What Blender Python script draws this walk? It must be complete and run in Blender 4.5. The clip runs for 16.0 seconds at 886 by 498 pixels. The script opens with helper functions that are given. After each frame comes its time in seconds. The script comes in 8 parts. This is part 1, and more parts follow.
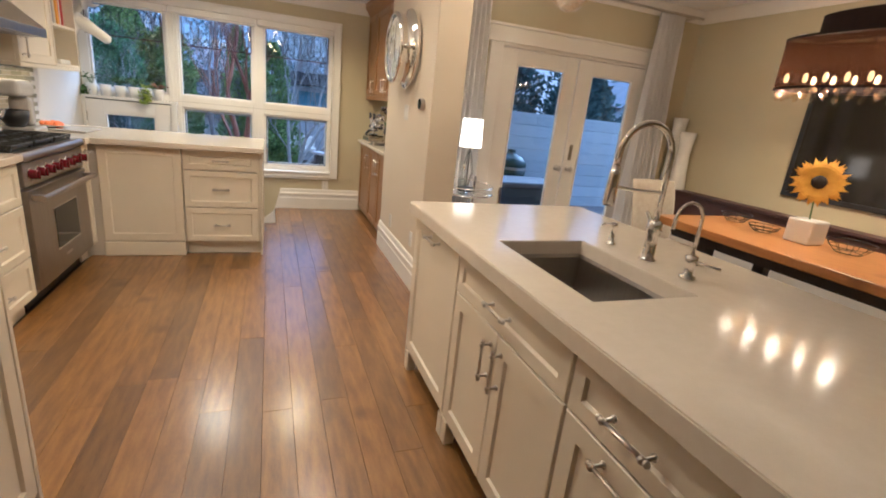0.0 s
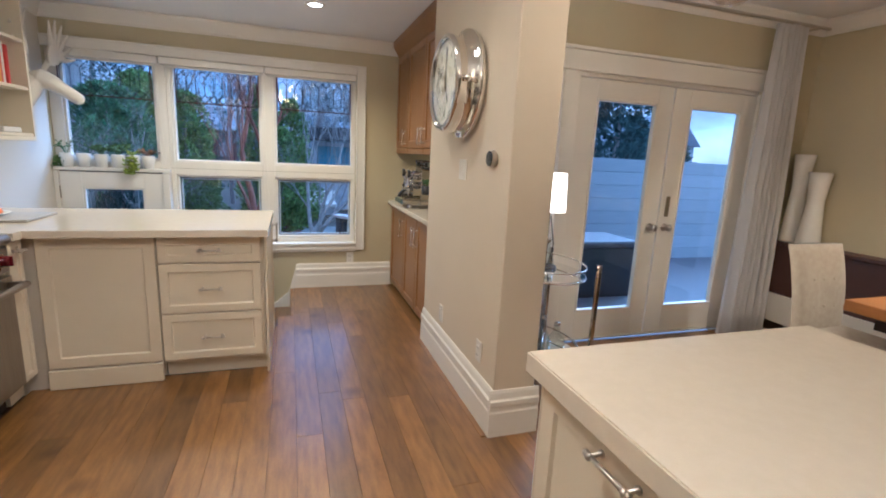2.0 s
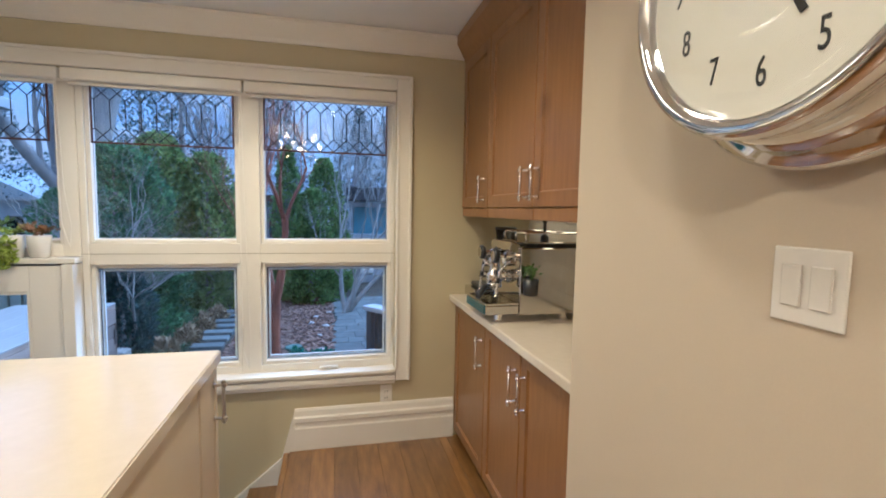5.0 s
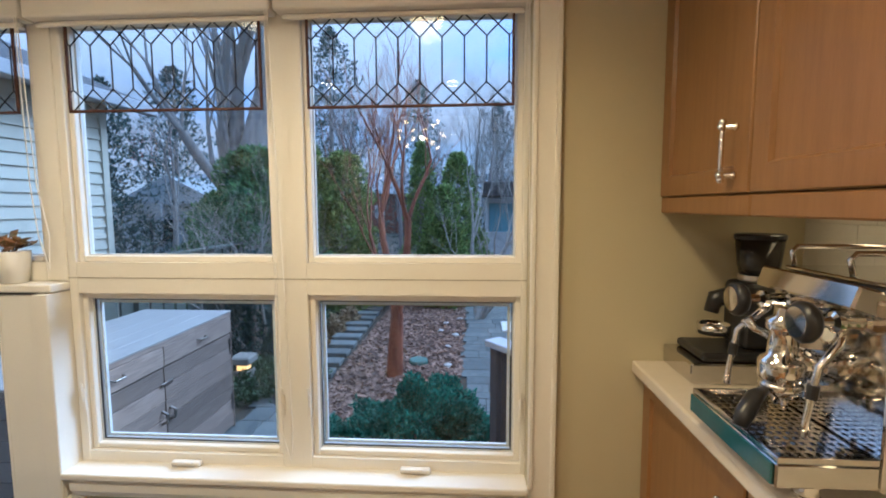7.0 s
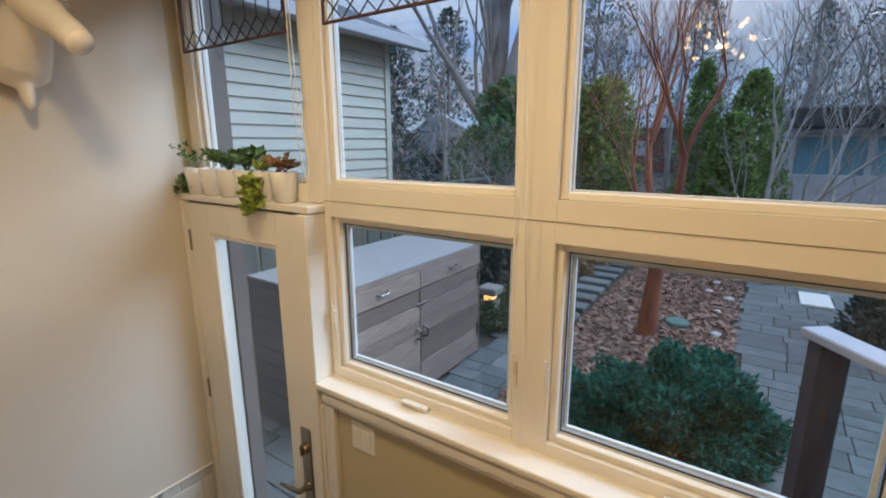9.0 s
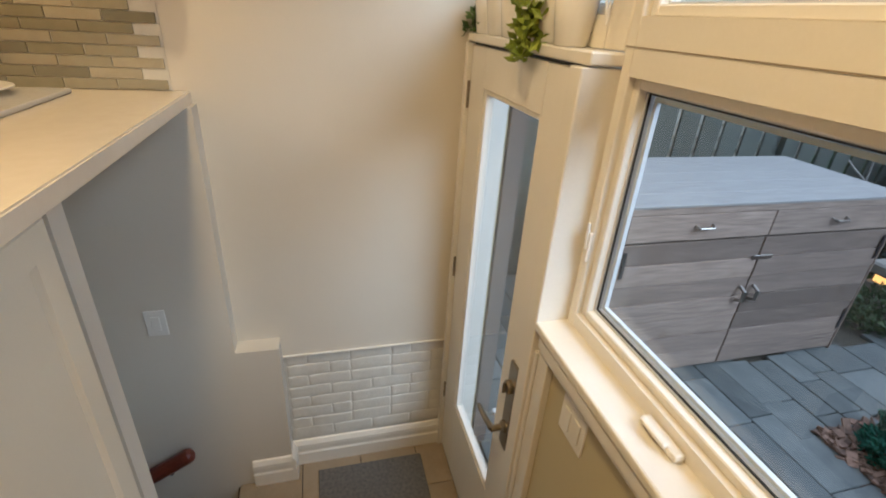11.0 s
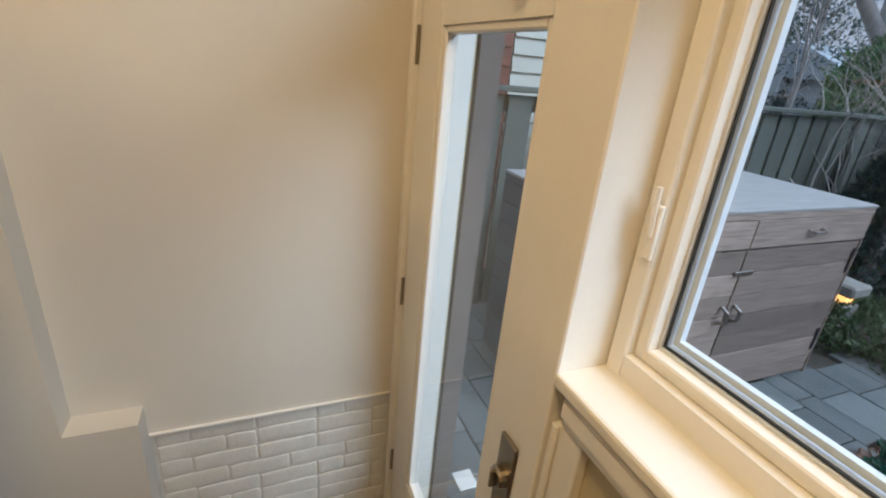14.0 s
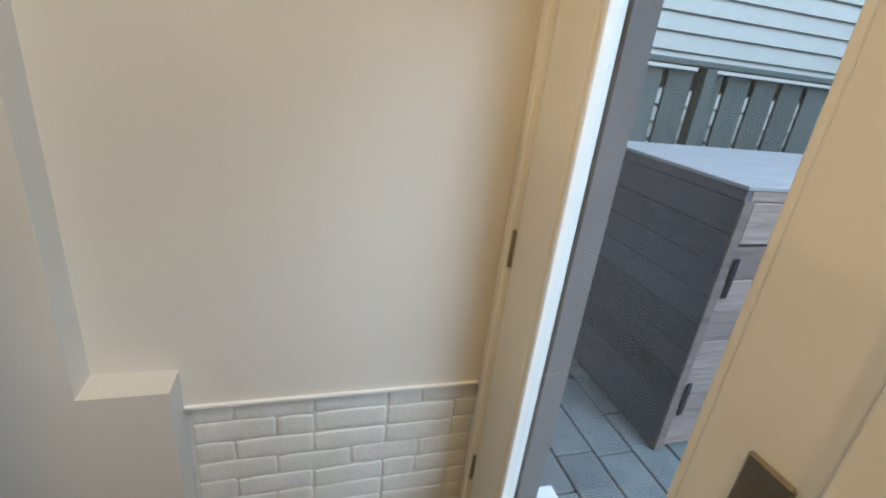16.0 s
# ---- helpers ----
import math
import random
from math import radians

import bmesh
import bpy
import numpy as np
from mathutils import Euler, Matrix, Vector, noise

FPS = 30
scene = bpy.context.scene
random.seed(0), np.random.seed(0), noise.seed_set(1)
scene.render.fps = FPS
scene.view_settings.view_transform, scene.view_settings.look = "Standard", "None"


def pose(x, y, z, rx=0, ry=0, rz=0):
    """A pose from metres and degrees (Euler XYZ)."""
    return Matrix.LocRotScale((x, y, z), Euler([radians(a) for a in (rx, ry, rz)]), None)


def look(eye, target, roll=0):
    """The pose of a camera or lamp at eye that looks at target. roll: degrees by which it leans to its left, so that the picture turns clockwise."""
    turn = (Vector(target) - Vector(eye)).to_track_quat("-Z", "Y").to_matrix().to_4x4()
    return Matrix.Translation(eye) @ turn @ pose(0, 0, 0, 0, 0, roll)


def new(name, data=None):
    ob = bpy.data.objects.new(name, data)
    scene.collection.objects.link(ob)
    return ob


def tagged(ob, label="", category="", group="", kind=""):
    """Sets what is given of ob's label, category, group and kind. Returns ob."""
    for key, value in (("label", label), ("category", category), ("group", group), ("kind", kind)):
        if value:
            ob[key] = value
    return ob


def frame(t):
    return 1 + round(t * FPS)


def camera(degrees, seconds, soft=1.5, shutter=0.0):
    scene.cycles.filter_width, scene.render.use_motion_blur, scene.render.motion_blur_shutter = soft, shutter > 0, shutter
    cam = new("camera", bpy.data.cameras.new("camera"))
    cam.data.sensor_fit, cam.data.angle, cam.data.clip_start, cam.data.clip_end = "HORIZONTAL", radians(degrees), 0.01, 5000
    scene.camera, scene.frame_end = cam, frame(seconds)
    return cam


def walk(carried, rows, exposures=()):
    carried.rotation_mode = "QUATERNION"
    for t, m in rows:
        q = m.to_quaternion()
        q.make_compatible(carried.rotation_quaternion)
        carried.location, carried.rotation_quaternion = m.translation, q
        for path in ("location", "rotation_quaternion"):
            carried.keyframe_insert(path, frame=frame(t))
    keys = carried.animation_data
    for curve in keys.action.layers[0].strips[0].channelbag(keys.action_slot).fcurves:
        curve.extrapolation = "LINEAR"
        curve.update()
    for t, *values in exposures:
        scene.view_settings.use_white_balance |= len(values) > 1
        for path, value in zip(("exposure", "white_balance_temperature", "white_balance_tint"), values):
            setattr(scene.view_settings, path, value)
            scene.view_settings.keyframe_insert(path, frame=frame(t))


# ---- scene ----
cam = camera(87.2, 16.0, 1.9)
PATH = [
    (0, (0.653, 1.222, 1.372), (1.35, 3.008, 0.801), 6.1),
    (0.5, (0.708, 1.443, 1.386), (1.223, 3.296, 0.837), 5.4),
    (1, (0.679, 1.774, 1.364), (1.106, 3.661, 0.859), 4.7),
    (1.5, (0.686, 2.087, 1.361), (1.121, 3.986, 0.91), 3.7),
    (2, (0.742, 2.439, 1.402), (1.357, 4.3, 1.005), 2.8),
    (2.5, (0.735, 2.769, 1.391), (1.572, 4.553, 1.049), 1.5),
    (3, (0.798, 3.049, 1.41), (1.84, 4.725, 1.086), 0.5),
    (3.5, (0.909, 3.391, 1.421), (1.876, 5.112, 1.1), 0.0),
    (4, (0.941, 3.76, 1.414), (1.728, 5.578, 1.14), 0.3),
    (4.2, (0.932, 3.907, 1.425), (1.652, 5.757, 1.182), 0.6),
    (6.3, (1.168, 5.325, 1.429), (1.261, 7.318, 1.295), 0.5),
    (6.5, (1.177, 5.449, 1.44), (1.22, 7.443, 1.298), 0.5),
    (7, (1.174, 5.708, 1.42), (1.046, 7.695, 1.236), -0.2),
    (7.5, (1.058, 5.946, 1.424), (0.727, 7.905, 1.194), -0.8),
    (8, (1.018, 6.029, 1.415), (0.433, 7.924, 1.161), -1.2),
    (8.5, (1.028, 6.056, 1.422), (0.201, 7.846, 1.087), -1.0),
    (9, (1.021, 6.129, 1.368), (-0.071, 7.744, 0.925), -0.2),
    (9.5, (0.886, 6.305, 1.306), (-0.48, 7.644, 0.721), 0.8),
    (10, (0.765, 6.442, 1.258), (-0.785, 7.469, 0.52), 1.7),
    (10.2, (0.742, 6.509, 1.251), (-0.881, 7.383, 0.476), 1.9),
    (12.3, (0.395, 6.748, 1.016), (-1.339, 7.095, 0.08), 4.4),
    (12.5, (0.349, 6.767, 0.979), (-1.376, 7.162, 0.047), 5.1),
    (13, (0.251, 6.742, 0.875), (-1.486, 7.267, 0.034), 6.0),
    (13.5, (0.195, 6.737, 0.834), (-1.525, 7.396, 0.055), 5.9),
    (14, (0.178, 6.786, 0.897), (-1.525, 7.528, 0.156), 5.5),
    (14.5, (0.163, 6.792, 0.848), (-1.534, 7.534, 0.094), 5.6),
    (15, (0.101, 6.721, 0.8), (-1.637, 7.368, 0.052), 5.9),
    (15.5, (-0.022, 6.723, 0.68), (-1.785, 7.298, -0.07), 6.8),
    (16, (-0.147, 6.725, 0.602), (-1.911, 7.296, -0.148), 6.8),
]
SKY, SUN = 0.092, 1.7
DOWN, CLUSTER, DINING, TABLE = 15.0, 24.0, 36.0, 5.0
CHEST = (-2.46, -1.48, 8.33, 10.56, 0.29)
EXPOSURES = [(0, 1.35, 4500, 11), (0.5, 1.25, 4350, 11), (1, 1.2, 4250, 11), (1.5, 1.2, 4150, 10), (3, 1.2, 4150, 10), (4, 1.25, 4300, 10), (6.5, 1.08, 4650, 7), (8, 0.92, 5380, 8), (9, 0.7, 5620, 9), (10, 0.75, 5850, 9), (12.5, 0.93, 5900, 7), (14.5, 0.87, 5950, 9), (16, 1.1, 5450, 6)]
walk(cam, [(t, look(eye, target, roll)) for t, eye, target, roll in PATH], EXPOSURES)

# ---- world, sun and lamps ----
world = bpy.data.worlds.new("dusk_sky")
scene.world = world
world.use_nodes = True
wn, wl = world.node_tree.nodes, world.node_tree.links
wn.clear()
w_out = wn.new("ShaderNodeOutputWorld")
w_bg = wn.new("ShaderNodeBackground")
w_bg.inputs["Strength"].default_value = SKY
w_sky = wn.new("ShaderNodeTexSky")
w_sky.sky_type = "NISHITA"
w_sky.sun_disc = False
w_sky.sun_elevation = radians(36)
w_sky.sun_rotation = radians(55)
w_co = wn.new("ShaderNodeTexCoord")
w_map = wn.new("ShaderNodeMapping")
w_map.inputs["Scale"].default_value = (1.0, 1.0, 2.6)
w_noise = wn.new("ShaderNodeTexNoise")
w_noise.inputs["Scale"].default_value = 3.2
w_noise.inputs["Detail"].default_value = 7
w_ramp = wn.new("ShaderNodeValToRGB")
w_ramp.color_ramp.elements[0].position = 0.27
w_ramp.color_ramp.elements[1].position = 0.54
w_mix = wn.new("ShaderNodeMixRGB")
w_mix.inputs["Color2"].default_value = (3.6, 3.95, 4.65, 1)
w_tint = wn.new("ShaderNodeMixRGB")
w_tint.blend_type = "MULTIPLY"
w_tint.inputs["Fac"].default_value = 1
w_tint.inputs["Color2"].default_value = (0.72, 0.88, 1.2, 1)
wl.new(w_co.outputs["Generated"], w_map.inputs["Vector"])
wl.new(w_map.outputs["Vector"], w_noise.inputs["Vector"])
wl.new(w_noise.outputs["Fac"], w_ramp.inputs["Fac"])
wl.new(w_ramp.outputs["Color"], w_mix.inputs["Fac"])
wl.new(w_sky.outputs["Color"], w_tint.inputs["Color1"])
wl.new(w_tint.outputs["Color"], w_mix.inputs["Color1"])
w_sep = wn.new("ShaderNodeSeparateXYZ")
w_grad = wn.new("ShaderNodeMapRange")
w_grad.inputs["From Min"].default_value, w_grad.inputs["From Max"].default_value = 0.15, 1.0
w_grad.inputs["To Min"].default_value, w_grad.inputs["To Max"].default_value = 0.78, 3.1
w_over = wn.new("ShaderNodeVectorMath")
w_over.operation = "SCALE"
wl.new(w_co.outputs["Generated"], w_sep.inputs[0])
wl.new(w_sep.outputs["Z"], w_grad.inputs["Value"])
wl.new(w_mix.outputs["Color"], w_over.inputs[0])
wl.new(w_grad.outputs[0], w_over.inputs["Scale"])
wl.new(w_over.outputs[0], w_bg.inputs["Color"])
wl.new(w_bg.outputs["Background"], w_out.inputs["Surface"])

sun = new("sun", bpy.data.lights.new("sun", "SUN"))
sun.data.energy, sun.data.angle, sun.data.color = SUN, radians(40), (0.74, 0.88, 1.0)
sun.matrix_world = look((10, 7, 9), (0, 0, 0))


def lamp(name, kind, place, target, watts, colour, size=0.1, size_y=None, spot=100, blend=0.6):
    ob = new(name, bpy.data.lights.new(name, kind))
    ob.data.energy, ob.data.color = watts, colour
    if kind == "AREA":
        ob.data.size = size
        if size_y:
            ob.data.shape, ob.data.size_y = "RECTANGLE", size_y
        else:
            ob.data.shape = "DISK"
    else:
        ob.data.shadow_soft_size = size
    if kind == "SPOT":
        ob.data.spot_size, ob.data.spot_blend = radians(spot), blend
    ob.matrix_world = look(place, target)
    return ob


WARM = (1.0, 0.70, 0.38)
NOOK = (1.0, 0.67, 0.29)
DOWNLIGHTS = [(0.93, 6.30, 2.44), (0.05, 6.42, 2.44), (-0.05, 4.9, 2.44), (1.0, 4.9, 2.44), (-0.1, 2.9, 2.44), (0.9, 2.2, 2.44), (1.7, 2.9, 2.44)]
for x, y, z in DOWNLIGHTS:
    near = y > 5.5
    lamp("downlight_beam", "SPOT", (x, y, z - 0.03), (x, y, 0), DOWN * (2.3 if near and x < 0.5 else 2.25 if near else 0.2 if x > 1.5 else 0.6 if y < 3 or x < 0 else 1.0), NOOK if near and x > 0.5 else (1.0, 0.72, 0.38) if near else WARM, 0.09, spot=150 if near else 140, blend=0.75 if near else 0.9)
CHANDELIER = (0.58, 3.5, 2.25)
lamp("cluster_glow", "POINT", (CHANDELIER[0], CHANDELIER[1], 2.2), (0, 0, 0), CLUSTER, WARM, 0.02)
for k in range(5):
    lamp("dining_glow", "POINT", (4.02, 2.84 + 0.18 * k, 1.84), (0, 0, 0), DINING / 5, (1.0, 0.66, 0.32), 0.016)
lamp("flush_glow", "POINT", (2.4, 4.0, 2.1), (0, 0, 0), DINING * 0.2, WARM, 0.03)
lamp("table_lamp_glow", "POINT", (2.27, 4.98, 1.2), (0, 0, 0), TABLE, WARM, 0.05)
lamp("under_cabinet_strip", "AREA", (2.1, 6.5, 1.42), (2.1, 6.5, 0), 0.4, NOOK, 0.05, 1.3)
lamp("under_cabinet_strip", "AREA", (-1.08, 5.7, 1.35), (-1.08, 5.7, 0), 0.6, NOOK, 0.05, 0.9)

# ---- materials ----


def mat(name, c1, c2=None, scale=8.0, rough=0.5, metal=0.0, bump=0.0, stretch=(1, 1, 1), fine=None, rough2=None,
        rnd=0.0, coat=0.0, emit=None, spec=0.5, contrast=(0.35, 0.65), sheen=0.0, island=False):
    """A surface with variation at two scales; rnd: how far each object's own shade wanders."""
    m = bpy.data.materials.new(name)
    m.use_nodes = True
    n, l = m.node_tree.nodes, m.node_tree.links
    b = n["Principled BSDF"]
    c2 = c2 or tuple(v * 0.88 for v in c1)
    co = n.new("ShaderNodeTexCoord")
    mp = n.new("ShaderNodeMapping")
    mp.inputs["Scale"].default_value = stretch
    info = n.new("ShaderNodeObjectInfo")
    off = n.new("ShaderNodeVectorMath")
    off.operation = "MULTIPLY_ADD"
    off.inputs[1].default_value = (37.0, 53.0, 71.0)
    l.new(info.outputs["Random"], off.inputs[0])
    l.new(co.outputs["Object"], off.inputs[2])
    l.new(off.outputs[0], mp.inputs["Vector"])
    big = n.new("ShaderNodeTexNoise")
    big.inputs["Scale"].default_value = scale
    big.inputs["Detail"].default_value = 5
    l.new(mp.outputs["Vector"], big.inputs["Vector"])
    small = n.new("ShaderNodeTexNoise")
    small.inputs["Scale"].default_value = fine or scale * 9
    small.inputs["Detail"].default_value = 3
    l.new(mp.outputs["Vector"], small.inputs["Vector"])
    mix = n.new("ShaderNodeMath")
    mix.operation = "MULTIPLY_ADD"
    mix.inputs[1].default_value = 0.3
    l.new(small.outputs["Fac"], mix.inputs[0])
    sc = n.new("ShaderNodeMath")
    sc.operation = "MULTIPLY"
    sc.inputs[1].default_value = 0.7
    l.new(big.outputs["Fac"], sc.inputs[0])
    l.new(sc.outputs[0], mix.inputs[2])
    ramp = n.new("ShaderNodeValToRGB")
    e = ramp.color_ramp.elements
    e[0].position, e[1].position = contrast
    e[0].color, e[1].color = (*c2, 1), (*c1, 1)
    l.new(mix.outputs[0], ramp.inputs["Fac"])
    colour = ramp.outputs["Color"]
    if rnd:
        hsv = n.new("ShaderNodeHueSaturation")
        val = n.new("ShaderNodeMapRange")
        val.inputs["To Min"].default_value, val.inputs["To Max"].default_value = 1 - rnd, 1 + rnd
        if island:
            geo = n.new("ShaderNodeNewGeometry")
            l.new(geo.outputs["Random Per Island"], val.inputs["Value"])
        else:
            l.new(info.outputs["Random"], val.inputs["Value"])
        l.new(val.outputs[0], hsv.inputs["Value"])
        l.new(colour, hsv.inputs["Color"])
        colour = hsv.outputs["Color"]
    l.new(colour, b.inputs["Base Color"])
    rr = n.new("ShaderNodeMapRange")
    rr.inputs["To Min"].default_value, rr.inputs["To Max"].default_value = rough, rough2 if rough2 is not None else min(1, rough * 1.25 + 0.02)
    l.new(small.outputs["Fac"], rr.inputs["Value"])
    l.new(rr.outputs[0], b.inputs["Roughness"])
    b.inputs["Metallic"].default_value = metal
    b.inputs["Specular IOR Level"].default_value = spec
    b.inputs["Coat Weight"].default_value = coat
    b.inputs["Coat Roughness"].default_value = 0.12
    b.inputs["Sheen Weight"].default_value = sheen
    if bump:
        bp = n.new("ShaderNodeBump")
        bp.inputs["Strength"].default_value = 1.0
        bp.inputs["Distance"].default_value = bump
        l.new(mix.outputs[0], bp.inputs["Height"])
        l.new(bp.outputs["Normal"], b.inputs["Normal"])
    if emit:
        b.inputs["Emission Color"].default_value = (*emit[0], 1)
        b.inputs["Emission Strength"].default_value = emit[1]
    return m


def pane_glass(name, tint=(0.97, 0.99, 1.0), gain=1.0):
    m = bpy.data.materials.new(name)
    m.use_nodes = True
    n, l = m.node_tree.nodes, m.node_tree.links
    n.clear()
    out, mx = n.new("ShaderNodeOutputMaterial"), n.new("ShaderNodeMixShader")
    tr, gl, fr = n.new("ShaderNodeBsdfTransparent"), n.new("ShaderNodeBsdfGlossy"), n.new("ShaderNodeLayerWeight")
    tr.inputs["Color"].default_value = (*tint, 1)
    gl.inputs["Roughness"].default_value = 0.01
    fr.inputs["Blend"].default_value = 0.5
    pw = n.new("ShaderNodeMath")
    pw.operation = "POWER"
    pw.inputs[1].default_value = 4.0
    l.new(fr.outputs["Facing"], pw.inputs[0])
    k = n.new("ShaderNodeMath")
    k.operation = "MULTIPLY_ADD"
    k.use_clamp = True
    k.inputs[1].default_value = 0.7
    k.inputs[2].default_value = 0.035 * gain
    l.new(pw.outputs[0], k.inputs[0])
    l.new(k.outputs[0], mx.inputs["Fac"])
    l.new(tr.outputs[0], mx.inputs[1])
    l.new(gl.outputs[0], mx.inputs[2])
    l.new(mx.outputs[0], out.inputs["Surface"])
    return m


def planks_mat(name, dark, light, rough, stretch, bump=0.0006, spread=0.35, coat=0.0):
    """Wood: each board its own tone, long grain, knots."""
    m = mat(name, light, dark, 5.0, rough, 0, bump, stretch, fine=46, rnd=spread, coat=coat, contrast=(0.25, 0.72))
    n, l = m.node_tree.nodes, m.node_tree.links
    b = n["Principled BSDF"]
    src = b.inputs["Base Color"].links[0].from_socket
    co = n.new("ShaderNodeTexCoord")
    vor = n.new("ShaderNodeTexVoronoi")
    vor.inputs["Scale"].default_value = 2.3
    vor.inputs["Randomness"].default_value = 1
    info = n.new("ShaderNodeObjectInfo")
    off = n.new("ShaderNodeVectorMath")
    off.operation = "MULTIPLY_ADD"
    off.inputs[1].default_value = (11.0, 17.0, 5.0)
    l.new(info.outputs["Random"], off.inputs[0])
    l.new(co.outputs["Object"], off.inputs[2])
    l.new(off.outputs[0], vor.inputs["Vector"])
    rp = n.new("ShaderNodeValToRGB")
    rp.color_ramp.elements[0].position, rp.color_ramp.elements[1].position = 0.03, 0.16
    rp.color_ramp.elements[0].color, rp.color_ramp.elements[1].color = (0.45, 0.38, 0.3, 1), (1, 1, 1, 1)
    l.new(vor.outputs["Distance"], rp.inputs["Fac"])
    mul = n.new("ShaderNodeMixRGB")
    mul.blend_type = "MULTIPLY"
    mul.inputs["Fac"].default_value = 0.8
    l.new(src, mul.inputs["Color1"])
    l.new(rp.outputs["Color"], mul.inputs["Color2"])
    l.new(mul.outputs["Color"], b.inputs["Base Color"])
    return m


M_WALL = mat("beige_wall_paint", (0.53, 0.465, 0.295), (0.50, 0.435, 0.27), 1.5, 0.6, bump=0.0004, fine=220)
M_PALE = mat("pale_wall_paint", (0.66, 0.605, 0.51), (0.63, 0.575, 0.48), 1.5, 0.6, bump=0.0004, fine=220)
M_PILLAR = mat("warm_cream_wall_paint", (0.61, 0.53, 0.40), (0.58, 0.50, 0.375), 1.5, 0.55, bump=0.0004, fine=220)
M_CEIL = mat("ceiling_paint", (0.84, 0.83, 0.80), (0.81, 0.80, 0.77), 1.2, 0.8, bump=0.0004, fine=200)
M_TRIM = mat("white_trim_paint", (0.78, 0.74, 0.66), (0.74, 0.7, 0.62), 3, 0.3, bump=0.0002, fine=120)
M_CAB = mat("cream_cabinet_lacquer", (0.74, 0.665, 0.52), (0.71, 0.635, 0.49), 3, 0.32, bump=0.0002, fine=150)
M_DARK = planks_mat("brown_stained_cabinet_wood", (0.215, 0.104, 0.034), (0.30, 0.152, 0.05), 0.3, (9, 9, 0.9), 0.0002, 0.06)
M_QUARTZ = mat("white_quartz", (0.68, 0.605, 0.49), (0.65, 0.575, 0.46), 30, 0.1, fine=300, spec=0.6)
M_FLOOR = planks_mat("maple_floor_boards", (0.115, 0.05, 0.009), (0.285, 0.138, 0.023), 0.4, (7, 1.0, 7), 0.0004, 0.26, coat=1.0)
M_FLOOR.node_tree.nodes["Principled BSDF"].inputs["Coat Roughness"].default_value = 0.23
M_MIRROR = mat("polished_mirror_steel", (0.62, 0.60, 0.57), (0.58, 0.56, 0.53), 8, 0.06, 1.0, rough2=0.12)
M_STEEL = mat("brushed_steel", (0.38, 0.345, 0.31), (0.31, 0.285, 0.26), 6, 0.28, 1.0, stretch=(1, 30, 1), fine=60)
M_SINK = mat("sink_steel", (0.42, 0.39, 0.35), (0.36, 0.33, 0.3), 6, 0.33, 1.0, stretch=(1, 20, 1), fine=60)
M_CHROME = mat("polished_chrome", (0.82, 0.8, 0.77), (0.78, 0.76, 0.73), 10, 0.06, 1.0)
M_NICKEL = mat("satin_nickel", (0.62, 0.58, 0.52), (0.56, 0.52, 0.47), 20, 0.25, 1.0)
M_BLACK = mat("cast_iron_black", (0.018, 0.018, 0.018), (0.012, 0.012, 0.012), 30, 0.45, bump=0.0006)
M_PLASTIC = mat("black_plastic", (0.02, 0.02, 0.022), (0.015, 0.015, 0.017), 20, 0.3)
M_KNOB = mat("red_knob_lacquer", (0.12, 0.008, 0.012), (0.09, 0.006, 0.01), 10, 0.15)
M_OVEN = mat("oven_window_glass", (0.012, 0.012, 0.013), (0.01, 0.01, 0.011), 5, 0.05)
M_GLASS = pane_glass("window_glass", gain=1.0)
M_CLEAR = pane_glass("clear_glass", (0.93, 0.97, 0.97), 1.5)
M_LEAD = mat("lead_came", (0.025, 0.025, 0.03), (0.018, 0.018, 0.02), 40, 0.5, 0.4)
M_COPPER = mat("aged_copper_frame", (0.10, 0.042, 0.028), (0.06, 0.026, 0.02), 30, 0.5, 0.3)
M_CERAMIC = mat("white_ceramic", (0.8, 0.77, 0.7), (0.77, 0.74, 0.67), 10, 0.2)
M_RESIN = mat("glossy_white_resin", (0.8, 0.75, 0.66), (0.77, 0.72, 0.63), 6, 0.2)
M_LEAF = mat("pot_plant_leaf", (0.10, 0.17, 0.04), (0.05, 0.10, 0.025), 30, 0.5, rnd=0.4, island=True)
M_LIME = mat("lime_trailing_leaf", (0.32, 0.38, 0.05), (0.2, 0.28, 0.03), 30, 0.5, rnd=0.35, island=True)
M_RUST = mat("rusty_succulent_leaf", (0.25, 0.10, 0.04), (0.12, 0.12, 0.04), 20, 0.5, rnd=0.3, island=True)
M_SOIL = mat("soil", (0.03, 0.02, 0.014), (0.02, 0.014, 0.01), 60, 0.9, bump=0.003)
M_BRICKW = mat("painted_brick", (0.68, 0.65, 0.58), (0.62, 0.59, 0.52), 14, 0.45, bump=0.003, fine=90)
M_MORTAR = mat("painted_mortar", (0.64, 0.61, 0.54), (0.57, 0.54, 0.48), 20, 0.6, bump=0.002)
M_MAT = mat("grey_door_mat", (0.17, 0.165, 0.16), (0.10, 0.10, 0.10), 60, 0.95, bump=0.004, fine=400)
M_TILEF = mat("landing_floor_tile", (0.34, 0.27, 0.19), (0.28, 0.22, 0.15), 9, 0.35, rnd=0.1)
M_RAIL = planks_mat("mahogany_rail", (0.10, 0.02, 0.012), (0.17, 0.035, 0.02), 0.25, (3, 3, 12), 0.0001, 0.02)
M_BRASS = mat("antique_nickel_plate", (0.36, 0.31, 0.24), (0.28, 0.24, 0.18), 25, 0.3, 1.0)
